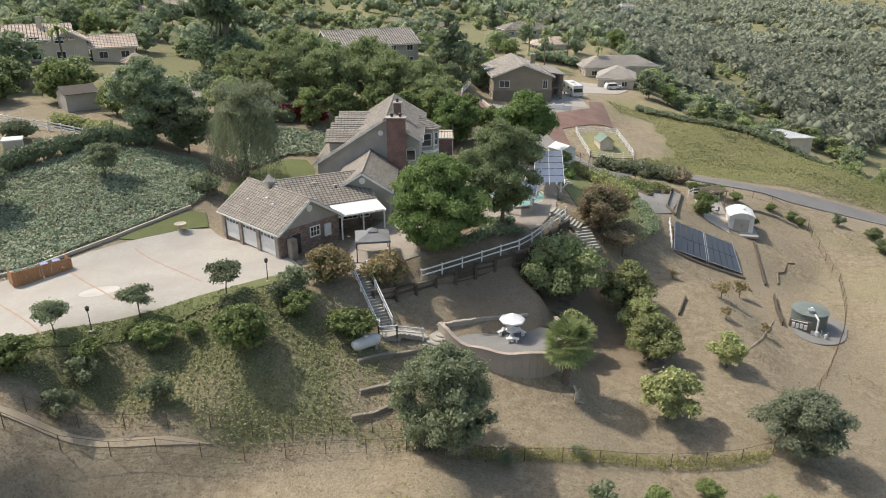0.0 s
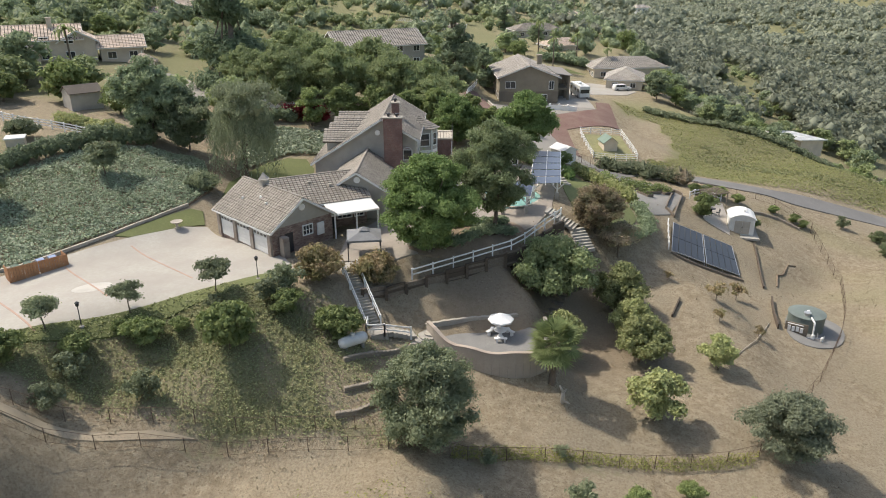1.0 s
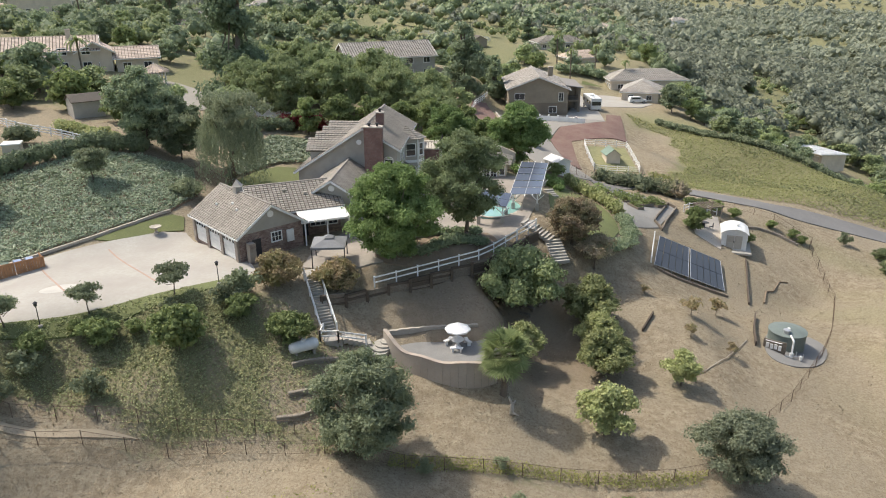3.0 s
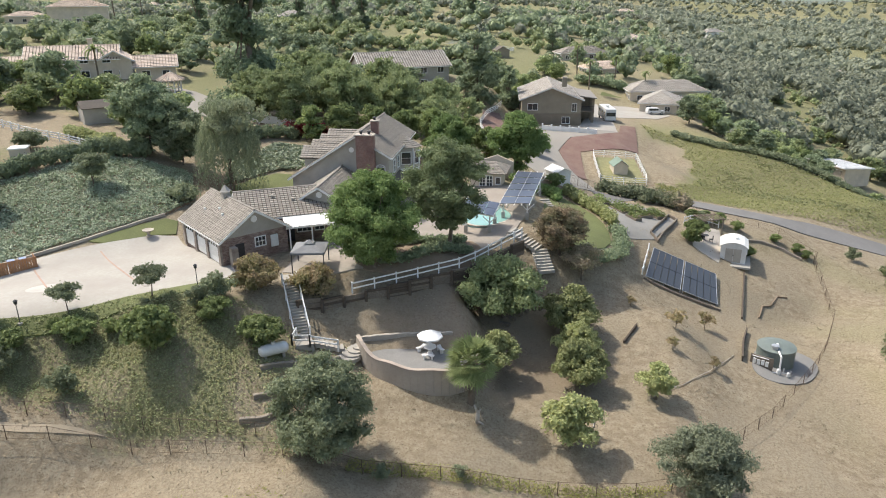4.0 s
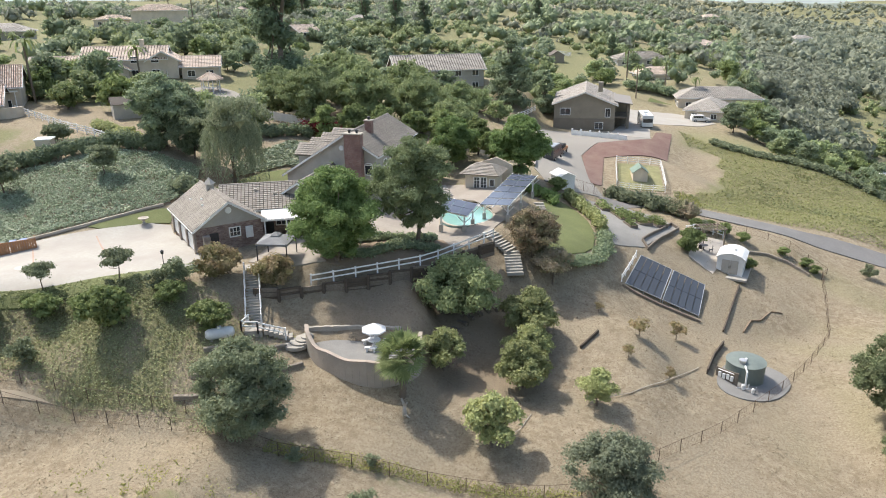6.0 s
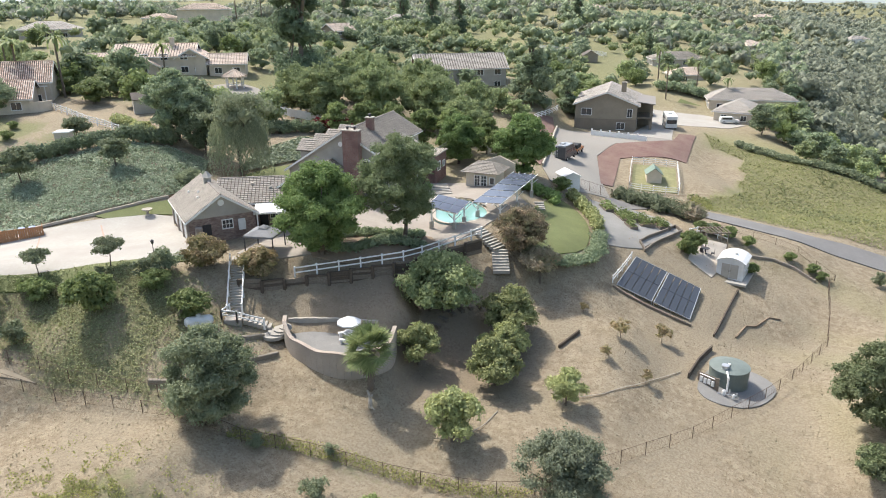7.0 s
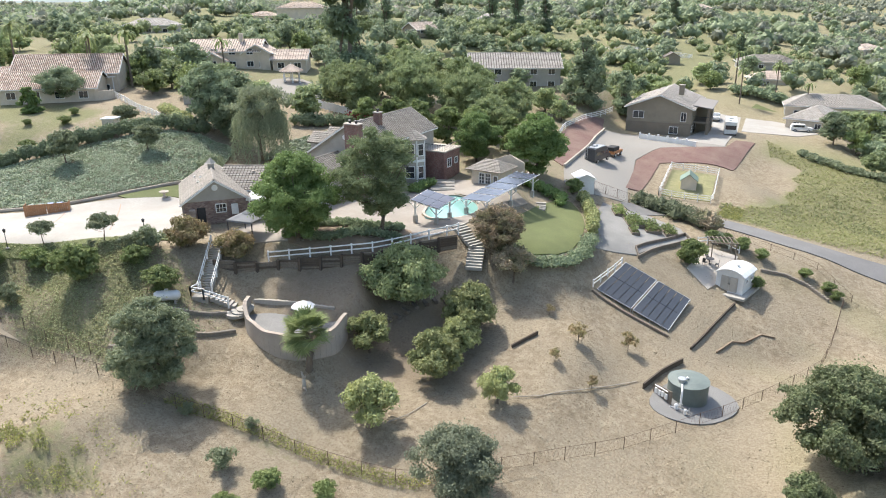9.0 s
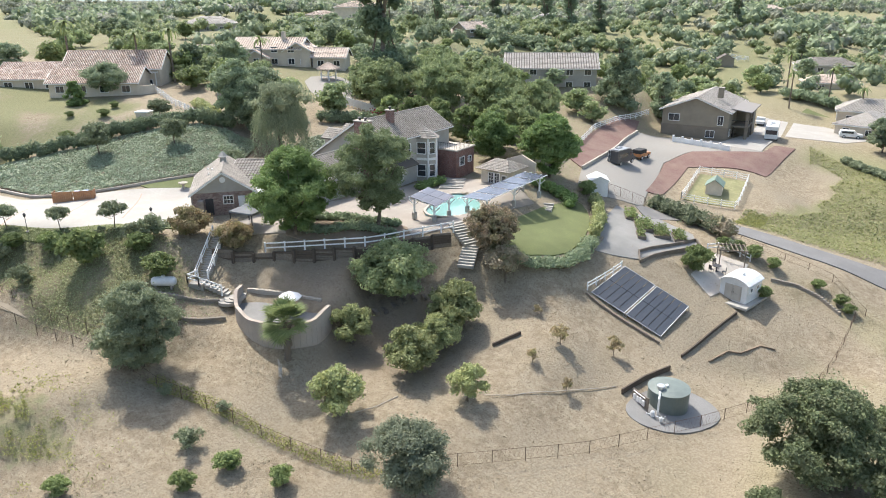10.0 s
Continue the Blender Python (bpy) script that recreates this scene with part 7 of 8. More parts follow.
def water_tank():
    x, y, z = 41.9, 71.9, -11.55
    t = thing("water_tank", "round green steel water tank with a flat cone lid", "tank", x, y, z)
    part("shell", Mesh().lathe([(1.92, -0.4), (1.92, 1.85)], 40), "tank", t, smooth=False)
    part("lid", Mesh().lathe([(1.98, 1.78), (1.98, 1.88), (1.2, 2.05), (0.05, 2.14)], 40), "tank", t, "flat conical grey-green lid")
    part("hatch", Mesh().lathe([(0.34, 1.95), (0.34, 2.3), (0.4, 2.32), (0.38, 2.4), (0.05, 2.42)], 16, (-0.5, -1.0, 0)), "steel", t)
    part("vent", Mesh().lathe([(0.1, 2.0), (0.1, 2.25), (0.16, 2.28), (0.05, 2.36)], 10, (-0.1, -0.4, 0)), "white", t)
    part("overflow_pipe", Mesh().rod((-0.35, -1.7, 2.1), (-0.2, -2.35, 1.7), 0.1).rod((-0.2, -2.35, 1.75), (-0.2, -2.4, 0.2), 0.1), "white", t, "white overflow pipe")
    pump = thing("pump", "white and grey pump with pipes on a gravel pad", "pump", x - 0.5, y - 3.0, z)
    part("motor", Mesh().lathe([(0.16, 0.1), (0.2, 0.2), (0.2, 0.6), (0.1, 0.7)], 12), "metal_white", pump)
    part("pipe", Mesh().rod((-0.6, 0, 0.25), (1.2, -0.1, 0.25), 0.06).rod((0.5, 0, 0.25), (0.5, 0, 0.8), 0.06).rod((1.2, -0.1, 0.0), (1.2, -0.1, 0.55), 0.06), "steel", pump)
    part("filter", Mesh().lathe([(0.14, 0), (0.16, 0.4), (0.08, 0.5)], 10, (0.9, -0.3, 0)), "metal_white", pump)
    bd = thing("control_board", "dark board with electrical cabinets beside the tank", "control panel", x - 2.0, y - 2.1, z, -32)
    part("board", Mesh().box(0, 0, 0.95, 2.3, 0.08, 1.3), "timber", bd)
    for s in (-1.05, 1.05):
        part("post", Mesh().box(s, 0, 0.7, 0.1, 0.12, 1.9), "timber", bd)
    for i in range(4):
        part("cabinet", Mesh().box(-0.7 + 0.42 * i, -0.12, 0.95 - 0.06 * (i % 2), 0.3, 0.16, 0.55, bevel=0.02), "metal_white", bd)
    part("conduit", Mesh().rod((-0.95, -0.08, 1.45), (0.7, -0.08, 1.45), 0.05), "white", bd)


water_tank()


def irrigation_pipe(pts):
    t = thing("irrigation_pipe", "pale plastic irrigation pipe lying on the dry slope", "pipe", *pts[0])
    o = t.matrix_basis.translation
    ps = line_points(pts, 0.6)
    m = Mesh()
    for p, q in zip(ps, ps[1:]):
        m.rod((p[0] - o.x, p[1] - o.y, gz(*p) - o.z + 0.05), (q[0] - o.x, q[1] - o.y, gz(*q) - o.z + 0.05), 0.04, n=6)
    part("pipe", m, "stone", t)


irrigation_pipe([(37.2, 70.6), (33.2, 64.6), (30.4, 61.6), (28.2, 60.2)])
irrigation_pipe([(21.8, 55.6), (21.2, 53.0), (20.2, 51.4)])


def timber_edge(label, pts, high=0.35, mat="timber"):
    t = thing("timber_edge", label, "edging", *pts[0])
    o = t.matrix_basis.translation
    for p, q in zip(pts, pts[1:]):
        n = max(1, round(math.dist(p, q) / 2.4))
        for i in range(n):
            a, b = [(p[0] + (q[0] - p[0]) * k / n, p[1] + (q[1] - p[1]) * k / n) for k in (i, i + 1)]
            part("plank", Mesh().beam((a[0] - o.x, a[1] - o.y, gz(*a) - o.z + high / 2 - 0.05), (b[0] - o.x, b[1] - o.y, gz(*b) - o.z + high / 2 - 0.05), 0.16, high), mat, t)


# Dark bars for shaded faces of earth cuts: the shade is in their colour.
timber_edge("dark strip for the shaded face of a cut earth bank", [(43.7, 92.4), (42.2, 86.6), (40.7, 80.8)], 0.36, "sleeper")
timber_edge("short dark strip for a shaded earth cut beside the tank", [(40.4, 77.6), (39.0, 73.8), (38.0, 70.0)], 0.6, "sleeper")
timber_edge("dark strip for a shaded earth cut among dry grass", [(25.2, 67.2), (26.8, 70.2)], 0.4, "sleeper")
timber_edge("timber sides of a long planting bed", [(32.0, 91.8), (36.4, 103.0), (35.4, 104.6), (31.2, 93.4), (32.0, 91.8)], 0.5)
# Bars of earth colour stand for an eroded edge.
timber_edge("low eroded earth step in the bare slope", [(43.2, 82.6), (44.4, 85.6), (45.6, 86.4), (47.2, 89.0), (48.6, 89.6)], 0.16, "earth")


def pool():
    plan = pool_plan
    z = -0.16
    n = len(plan)
    b = Mesh().add([(x, y, z) for x, y in plan] + [(x, y, z - 1.4) for x, y in plan], [(i, (i + 1) % n, n + (i + 1) % n, n + i) for i in range(n)] + [tuple(range(2 * n - 1, n - 1, -1))][:0] + [tuple(range(n, 2 * n))])
    t = thing("swimming_pool", "free-form swimming pool with turquoise water", "pool", 0, 0, 0)
    part("basin", b, "pool_tile", t)
    drape_m = Mesh().add([(x, y, z - 0.08) for x, y in plan], [tuple(range(n))])
    part("water", drape_m, "water", t, "still turquoise water")
    for p, q in zip(plan, plan[1:] + plan[:1]):
        part("coping", Mesh().beam((*p, z + 0.06), (*q, z + 0.06), 0.34, 0.12), "stone", t)


pool()
terrace_ob = bpy.data.objects["pavement_terrace"]


def cut_pool(ob):
    """Open the terrace over the pool."""
    bm = bmesh.new()
    bm.from_mesh(ob.data)
    gone = [f for f in bm.faces if inside(pool_plan, np.array([f.calc_center_median().x]), np.array([f.calc_center_median().y]))[0]]
    bmesh.ops.delete(bm, geom=gone, context="FACES")
    bm.to_mesh(ob.data)
    bm.free()


cut_pool(terrace_ob)


def pergola(label, corners, posts, cols, foot=-0.25):
    """A white timber frame carrying tilted solar panels. corners: four high corners in turn."""
    c = [Vector(p) for p in corners]
    t = thing("solar_pergola", label, "pergola", c[0].x, c[0].y, foot)
    o = t.matrix_basis.translation
    q = [p - o for p in c]
    up = (q[1] - q[0]).cross(q[3] - q[0]).normalized()
    up = up if up.z > 0 else -up

    def pt(s, k, h):
        return q[0].lerp(q[1], s).lerp(q[3].lerp(q[2], s), k) + up * h

    nx, ny = cols
    for i in range(nx):
        for j in range(ny):
            a0, a1, b0, b1 = i / nx + 0.006, (i + 1) / nx - 0.006, j / ny + 0.01, (j + 1) / ny - 0.01
            m = Mesh().add([pt(a0, b0, 0.05), pt(a1, b0, 0.05), pt(a1, b1, 0.05), pt(a0, b1, 0.05), pt(a0, b0, 0), pt(a1, b0, 0), pt(a1, b1, 0), pt(a0, b1, 0)],
                           [(0, 1, 2, 3), (7, 6, 5, 4), (0, 4, 5, 1), (1, 5, 6, 2), (2, 6, 7, 3), (3, 7, 4, 0)])
            if (pt(a1, b0, 0) - pt(a0, b0, 0)).cross(pt(a0, b1, 0) - pt(a0, b0, 0)).z < 0:
                m.f = [tuple(reversed(f)) for f in m.f]
            pn = part("panel", m, "solar", t)
    for k in (0.06, 0.5, 0.94):
        part("beam", Mesh().beam(pt(-0.02, k, -0.12), pt(1.02, k, -0.12), 0.12, 0.22), "white", t)
    n = max(4, nx)
    for i in range(n + 1):
        part("rafter", Mesh().beam(pt(i / n, -0.04, -0.03), pt(i / n, 1.04, -0.03), 0.06, 0.1), "white", t)
    for s, k in posts:
        p = pt(s, k, -0.2)
        part("post", Mesh().box(p.x, p.y, p.z / 2 - 0.1, 0.18, 0.18, p.z + 0.2), "white", t)
        part("plinth", Mesh().box(p.x, p.y, 0.35, 0.42, 0.42, 0.9, bevel=0.04), "stucco", t)
        for w in (-1, 1):
            e = q[1] - q[0]
            e = Vector((e.x, e.y, 0)).normalized() * 0.8 * w
            part("brace", Mesh().beam((p.x, p.y, p.z - 0.9), (p.x + e.x, p.y + e.y, p.z - 0.1), 0.09, 0.09), "white", t)
    return t


pergola("white timber pergola roofed with long solar panels", [(11.2, 83.4, 1.75), (14.9, 81.6 + 1.6, 1.95), (16.6, 96.4, 2.6), (13.0, 97.2, 2.5)], [(0.1, 0.06), (0.9, 0.06), (0.1, 0.94), (0.9, 0.94), (0.9, 0.5)], (2, 5))
pergola("white timber pergola roofed with solar panels by the pool", [(7.2, 78.0, 2.5), (10.8, 78.4, 1.75), (11.4, 81.6, 2.4), (7.4, 81.8, 2.9)], [(0.12, 0.1), (0.88, 0.1), (0.88, 0.9)], (3, 2))

gaz = thing("gazebo", "grey canvas gazebo on black posts beside the garage", "gazebo", -7.0, 65.3, -0.25, 8)
g = Mesh()
rim = [(-1.7, -1.7, 2.1), (1.7, -1.7, 2.1), (1.7, 1.7, 2.1), (-1.7, 1.7, 2.1)]
g.add(rim + [(0, 0, 2.75)], [(0, 1, 4), (1, 2, 4), (2, 3, 4), (3, 0, 4)])
g.add(rim + [(x, y, z - 0.2) for x, y, z in rim], [(1, 0, 4, 5), (2, 1, 5, 6), (3, 2, 6, 7), (0, 3, 7, 4)])
can = part("canopy", g, "canvas", gaz, "grey pitched canvas top")
part("vent_cap", Mesh().add([(-0.5, -0.5, 2.66), (0.5, -0.5, 2.66), (0.5, 0.5, 2.66), (-0.5, 0.5, 2.66), (0, 0, 2.98)], [(0, 1, 4), (1, 2, 4), (2, 3, 4), (3, 0, 4)]), "canvas", can)
for x in (-1.6, 1.6):
    for y in (-1.6, 1.6):
        part("post", Mesh().box(x, y, 1.0, 0.1, 0.1, 2.3), "iron", gaz)


def lamp_post(x, y):
    t = thing("lamp_post", "slim black lamp post at the drive edge", "lamp", x, y, group="lamp posts along the drive")
    part("base", Mesh().lathe([(0.2, -0.1), (0.2, 0.1), (0.1, 0.16)], 10), "concrete", t)
    part("pole", Mesh().rod((0, 0, 0), (0, 0, 1.85), 0.045, 0.035), "iron", t)
    part("lantern", Mesh().lathe([(0.05, 1.85), (0.13, 1.9), (0.16, 2.15), (0.2, 2.18), (0.04, 2.32)], 8), "iron", t)


for x, y in ((-28.2, 50.0), (-15.9, 58.3), (-40.5, 43.4)):
    lamp_post(x, y)
urn = thing("stone_urn", "pale stone urn fountain on the small lawn", "urn", -28.7, 72.4)
part("bowl", Mesh().lathe([(0.3, -0.1), (0.3, 0.12), (0.14, 0.25), (0.16, 0.5), (0.6, 0.75), (0.66, 0.85), (0.55, 0.85), (0.1, 0.7)], 20), "stone", urn)

enc = thing("bin_enclosure", "cedar board bin enclosure on the drive edge", "enclosure", -38.6, 61.9, gz(-38.4, 61.9), 46)
for s in (-1, 1):
    for i in range(11):
        part("board", Mesh().box(s * 1.35 - 1.2 + 0.24 * i, -0.7, 0.65, 0.22, 0.05, 1.45), "cedar", enc)
for i in range(6):
    part("board", Mesh().box(2.55, -0.58 + 0.24 * i, 0.65, 0.05, 0.22, 1.45), "cedar", enc)
    part("board", Mesh().box(-2.6, -0.58 + 0.24 * i, 0.65, 0.05, 0.22, 1.45), "cedar", enc)
part("frame_rail", Mesh().box(0, -0.65, 1.2, 5.2, 0.06, 0.1).box(0, -0.65, 0.3, 5.2, 0.06, 0.1), "cedar", enc)
M["bin_blue"] = plain("blue_plastic", (0.20, 0.27, 0.42), (0.25, 0.32, 0.48), 0.5, 4, 1, 0.05)
M["bin_green"] = plain("green_plastic", (0.05, 0.09, 0.06), (0.07, 0.12, 0.08), 0.5, 4, 1, 0.05)
for i, mt in enumerate(("bin_green", "bin_green", "bin_blue", "bin_blue")):
    v = enc.matrix_basis @ Vector((-1.8 + 1.1 * i, 0.0, 0))
    bn = thing("wheelie_bin", "lidded plastic wheelie bin in a cedar enclosure", "bin", v.x, v.y, v.z, 46, group="bins in the enclosure")
    part("body", Mesh().box(0, 0, 0.6, 0.62, 0.66, 1.2, bevel=0.05), mt, bn)
    part("lid", Mesh().box(0, -0.02, 1.24, 0.7, 0.76, 0.1, bevel=0.05), mt, bn)


# ---------------------------------------------------------------- vehicles on the courts
def wheels(t, xs, w, r=0.36):
    for x in xs:
        for s in (-1, 1):
            wl = part("wheel", Mesh().lathe([(r * 0.75, -0.12), (r, -0.1), (r, 0.1), (r * 0.75, 0.12)], 18), "rubber", t)
            wl.matrix_basis = pose(x, s * (w / 2 - 0.08), r, 90, 0, 0)
            part("rim", Mesh().lathe([(r * 0.55, -0.13), (r * 0.6, 0.13)], 12), "steel", wl)


def box_car(name, label, category, x, y, turn, prof, w, paint, xs, glass, r=0.36, z=None):
    """A vehicle from its side outline; glass: bands of window along the sides (x0, x1, z0, z1)."""
    t = thing(name, label, category, x, y, z, turn)
    n = len(prof)
    b = Mesh().add([(px, -w / 2 + 0.04 * (pz > 1.1), pz) for px, pz in prof] + [(px, w / 2 - 0.04 * (pz > 1.1), pz) for px, pz in prof],
                   [tuple(range(n)), tuple(range(2 * n - 1, n - 1, -1))] + [(i, n + i, n + (i + 1) % n, (i + 1) % n) for i in range(n)])
    part("body", b, paint, t)
    for x0, x1, z0, z1 in glass:
        for s in (-1, 1):
            part("side_window", Mesh().box((x0 + x1) / 2, s * (w / 2 - 0.015), (z0 + z1) / 2, x1 - x0, 0.03, z1 - z0), "glass", t)
    wheels(t, xs, w, r)
    return t


van = box_car("camper_van", "dark grey high-roof camper van with a rear ladder", "van", 15.3, 130.6, 78, [(-2.9, 0.45), (2.9, 0.45), (3.0, 1.0), (2.4, 1.25), (1.7, 2.3), (1.2, 2.65), (-2.9, 2.65)], 2.05, "car_grey", (-1.8, 1.9), ((0.9, 1.8, 1.35, 2.0), (-2.4, 0.4, 1.4, 2.0)), 0.4)
part("rear_ladder", Mesh().rod((-2.98, 0.5, 0.8), (-2.98, 0.5, 2.7), 0.03).rod((-2.98, 0.85, 0.8), (-2.98, 0.85, 2.7), 0.03).box(-2.98, 0.68, 1.3, 0.04, 0.36, 0.04).box(-2.98, 0.68, 1.9, 0.04, 0.36, 0.04), "metal_white", van)
part("roof_rack", Mesh().box(-0.6, 0, 2.74, 3.6, 1.7, 0.06).box(-0.6, 0.4, 2.86, 1.2, 0.7, 0.2), "steel", van)
part("windscreen", Mesh().box(2.05, 0, 1.8, 0.03, 1.7, 0.95, lean=-34), "glass", van)
jeep = box_car("jeep", "orange off-road car with a black hard top", "car", 15.9, 139.6, 80, [(-1.9, 0.6), (1.9, 0.6), (1.95, 1.1), (0.7, 1.15), (0.5, 1.2), (-1.9, 1.2)], 1.8, "car_orange", (-1.2, 1.25), (), 0.42)
part("hard_top", Mesh().box(-0.75, 0, 1.55, 2.3, 1.7, 0.75, bevel=0.12), "rubber", jeep)
rv = box_car("motorhome", "large white motorhome beside the neighbour's house", "motorhome", 32.2, 177.4, 97, [(-4.6, 0.6), (4.4, 0.6), (4.7, 1.3), (4.6, 2.6), (4.2, 3.2), (-4.6, 3.2)], 2.5, "metal_white", (-2.6, 3.0), ((-3.6, -2.2, 1.7, 2.4), (-1.4, 0.2, 1.7, 2.4), (2.6, 3.8, 1.6, 2.4)), 0.46)
part("windscreen", Mesh().box(-4.62, 0, 2.0, 0.05, 2.2, 0.9), "glass", rv)
part("roof_unit", Mesh().box(0.4, 0, 3.35, 1.2, 0.9, 0.3, bevel=0.08).box(-2.4, 0.2, 3.3, 0.7, 0.7, 0.2, bevel=0.05), "metal_white", rv)
suv = box_car("suv", "white sport utility car on the ranch house drive", "car", 46.2, 193.4, 10, [(-2.3, 0.45), (2.3, 0.45), (2.35, 0.95), (1.3, 1.1), (0.6, 1.75), (-2.1, 1.75), (-2.35, 1.1)], 1.85, "metal_white", (-1.4, 1.45), ((-1.9, 0.5, 1.15, 1.6),))
car2 = box_car("pickup", "white pickup truck behind the motorhome", "car", 26.6, 196.0, 97, [(-2.6, 0.5), (2.6, 0.5), (2.6, 1.0), (1.3, 1.1), (0.8, 1.75), (-0.5, 1.75), (-0.7, 1.1), (-2.6, 1.1)], 1.9, "metal_white", (-1.6, 1.7), ((-0.4, 0.7, 1.15, 1.6),))
wl = thing("court_wall", "low white wall with posts before the neighbour's house", "wall", 16.6, 157.6)
o = wl.matrix_basis.translation
for i in range(6):
    p = (16.6 + 1.95 * i, 157.6 - 0.35 * i)
    q = (p[0] + 1.95, p[1] - 0.35)
    part("panel", Mesh().beam((p[0] - o.x, p[1] - o.y, gz(*p) - o.z + 0.5), (q[0] - o.x, q[1] - o.y, gz(*q) - o.z + 0.5), 0.16, 1.1), "white", wl)
    part("post", Mesh().box(p[0] - o.x, p[1] - o.y, gz(*p) - o.z + 0.65, 0.36, 0.36, 1.5, bevel=0.05), "white", wl)
drape("pavement_neighbour", [(24, 159), (33.2, 160.8), (33.4, 182), (31.6, 206), (26, 206), (27, 176)], 0.09, "concrete", "pale concrete apron at the neighbour's house", "paving", step=2.0)
drape("pavement_ranch", [(34, 184), (46, 186), (50, 192), (46, 200), (38, 204), (33, 204)], 0.09, "concrete", "pale concrete drive at the ranch house", "paving", step=2.0)
drape("lawn_ranch", [(31.6, 206), (40, 204), (42, 212), (34, 216)], 0.08, "lawn", "mown lawn at the ranch house", "lawn", step=2.0)
bw = thing("court_kerb", "low tan block wall along the mulch bank", "wall", 13.6, 117.0)
o = bw.matrix_basis.translation
for p, q in zip(line_points([(13.7, 116.6), (10.7, 142), (8.9, 158)], 1.2), line_points([(13.7, 116.6), (10.7, 142), (8.9, 158)], 1.2)[1:]):
    part("block", Mesh().beam((p[0] - o.x, p[1] - o.y, gz(*p) - o.z + 0.25), (q[0] - o.x, q[1] - o.y, gz(*q) - o.z + 0.25), 0.3, 0.7), "stone", bw)


def arbor():
    """A small timber arbor with a table beneath, beside the shed."""
    t = thing("arbor", "brown timber arbor beside the garden shed", "arbor", 40.6, 101.6, None, 20)
    for x in (-1.5, 1.5):
        for y in (-1.2, 1.2):
            part("post", Mesh().box(x, y, 1.0, 0.12, 0.12, 2.4), "timber", t)
    for y in (-1.2, 1.2):
        part("beam", Mesh().box(0, y, 2.2, 3.6, 0.1, 0.16), "timber", t)
    for i in range(7):
        part("slat", Mesh().box(-1.6 + 0.53 * i, 0, 2.32, 0.07, 3.0, 0.1), "timber", t)
    tb = thing("garden_table", "dark round garden table under the arbor", "table", 39.6, 98.8)
    part("tabletop", Mesh().lathe([(0.55, 0.7), (0.57, 0.74), (0.1, 0.75)], 16), "iron", tb)
    part("pedestal", Mesh().lathe([(0.3, 0), (0.06, 0.08), (0.06, 0.7)], 10), "iron", tb)
    for i in range(3):
        a = 2.1 * i
        c = thing("garden_chair", "dark metal garden chair", "chair", 39.6 + 0.95 * math.cos(a), 98.8 + 0.95 * math.sin(a), None, math.degrees(a) + 90, group="chairs round the garden table")
        part("seat", Mesh().box(0, 0, 0.44, 0.45, 0.45, 0.05), "iron", c)
        part("backrest", Mesh().box(0, -0.22, 0.75, 0.45, 0.04, 0.5), "iron", c)
        for x in (-0.19, 0.19):
            for y in (-0.19, 0.19):
                part("leg", Mesh().rod((x, y, 0), (x, y, 0.44), 0.02, n=5), "iron", c)
    rail_fence("white_fence", "short white fence at the arbor", [(37.4, 102.6), (39.2, 104.6), (42.6, 103.8)], step=1.6, high=1.0, rails=2)


arbor()


# ---------------------------------------------------------------- planting by the mass
def raised_bed(x, y, turn, w, l):
    t = thing("raised_bed", "timber raised bed full of leafy vegetables", "planter", x, y, None, turn, group="raised vegetable beds")
    for cx, cy, sx, sy in ((0, -l / 2, w, 0.08), (0, l / 2, w, 0.08), (-w / 2, 0, 0.08, l), (w / 2, 0, 0.08, l)):
        part("board", Mesh().box(cx, cy, 0.2, sx, sy, 0.5), "timber", t)
    part("soil", Mesh().box(0, 0, 0.14, w - 0.1, l - 0.1, 0.4), "earth", t)
    r = np.random.default_rng(int(x * 10))
    n = int(w * l * 60)
    c = np.stack([r.uniform(-w / 2, w / 2, n), r.uniform(-l / 2, l / 2, n), 0.4 + 0.75 * r.uniform(0, 1, n) ** 1.5], 1)
    lv = leaf_quads(c, np.tile([0, 0, 1.0], (n, 1)), 0.22, r)
    m = Mesh()
    m.v, m.f = lv.tolist(), np.arange(len(lv)).reshape(-1, 4).tolist()
    tagged(part("vegetable_leaves", m, "leaf_shrub", t), kind="stuff")


for x, y, a, w, l in ((25.6, 106.4, 25, 1.6, 3.2), (28.4, 103.6, 25, 2.2, 4.2), (31.0, 103.0, 25, 2.0, 4.0), (33.4, 103.6, 25, 1.6, 3.4), (29.6, 99.0, 25, 1.0, 2.6)):
    raised_bed(x, y, a, w, l)


def scatter(name, label, category, pts, z, size, mat, seed, normal=(0, 0, 1), long=1.5):
    """One carpet of leaves."""
    r = np.random.default_rng(seed)
    c = np.concatenate([pts, z[:, None]], 1)
    lv = leaf_quads(c, np.tile(np.array(normal, float), (len(c), 1)), size, r, long)
    return sheet(name, lv, np.arange(len(lv)).reshape(-1, 4), [mat], label, category, "stuff")


def fill(poly, n, seed):
    r = np.random.default_rng(seed)
    a = np.array(poly)
    out = np.zeros((0, 2))
    while len(out) < n:
        p = r.uniform(a.min(0), a.max(0), (n * 2, 2))
        out = np.concatenate([out, p[inside(poly, p[:, 0], p[:, 1])]])
    return out[:n]


ivy_plan = [(-29.0, 77.2), (-31.8, 73.2), (-34.6, 70.0), (-37.6, 67.0), (-40.6, 63.6), (-46, 60.4), (-60, 58.4), (-62, 64.5), (-57.4, 71.0), (-52.4, 78.2), (-46.8, 82.6), (-42.4, 86.8), (-38, 88.6), (-31, 89), (-27.6, 82)]
p = fill(ivy_plan, 80000, 51)
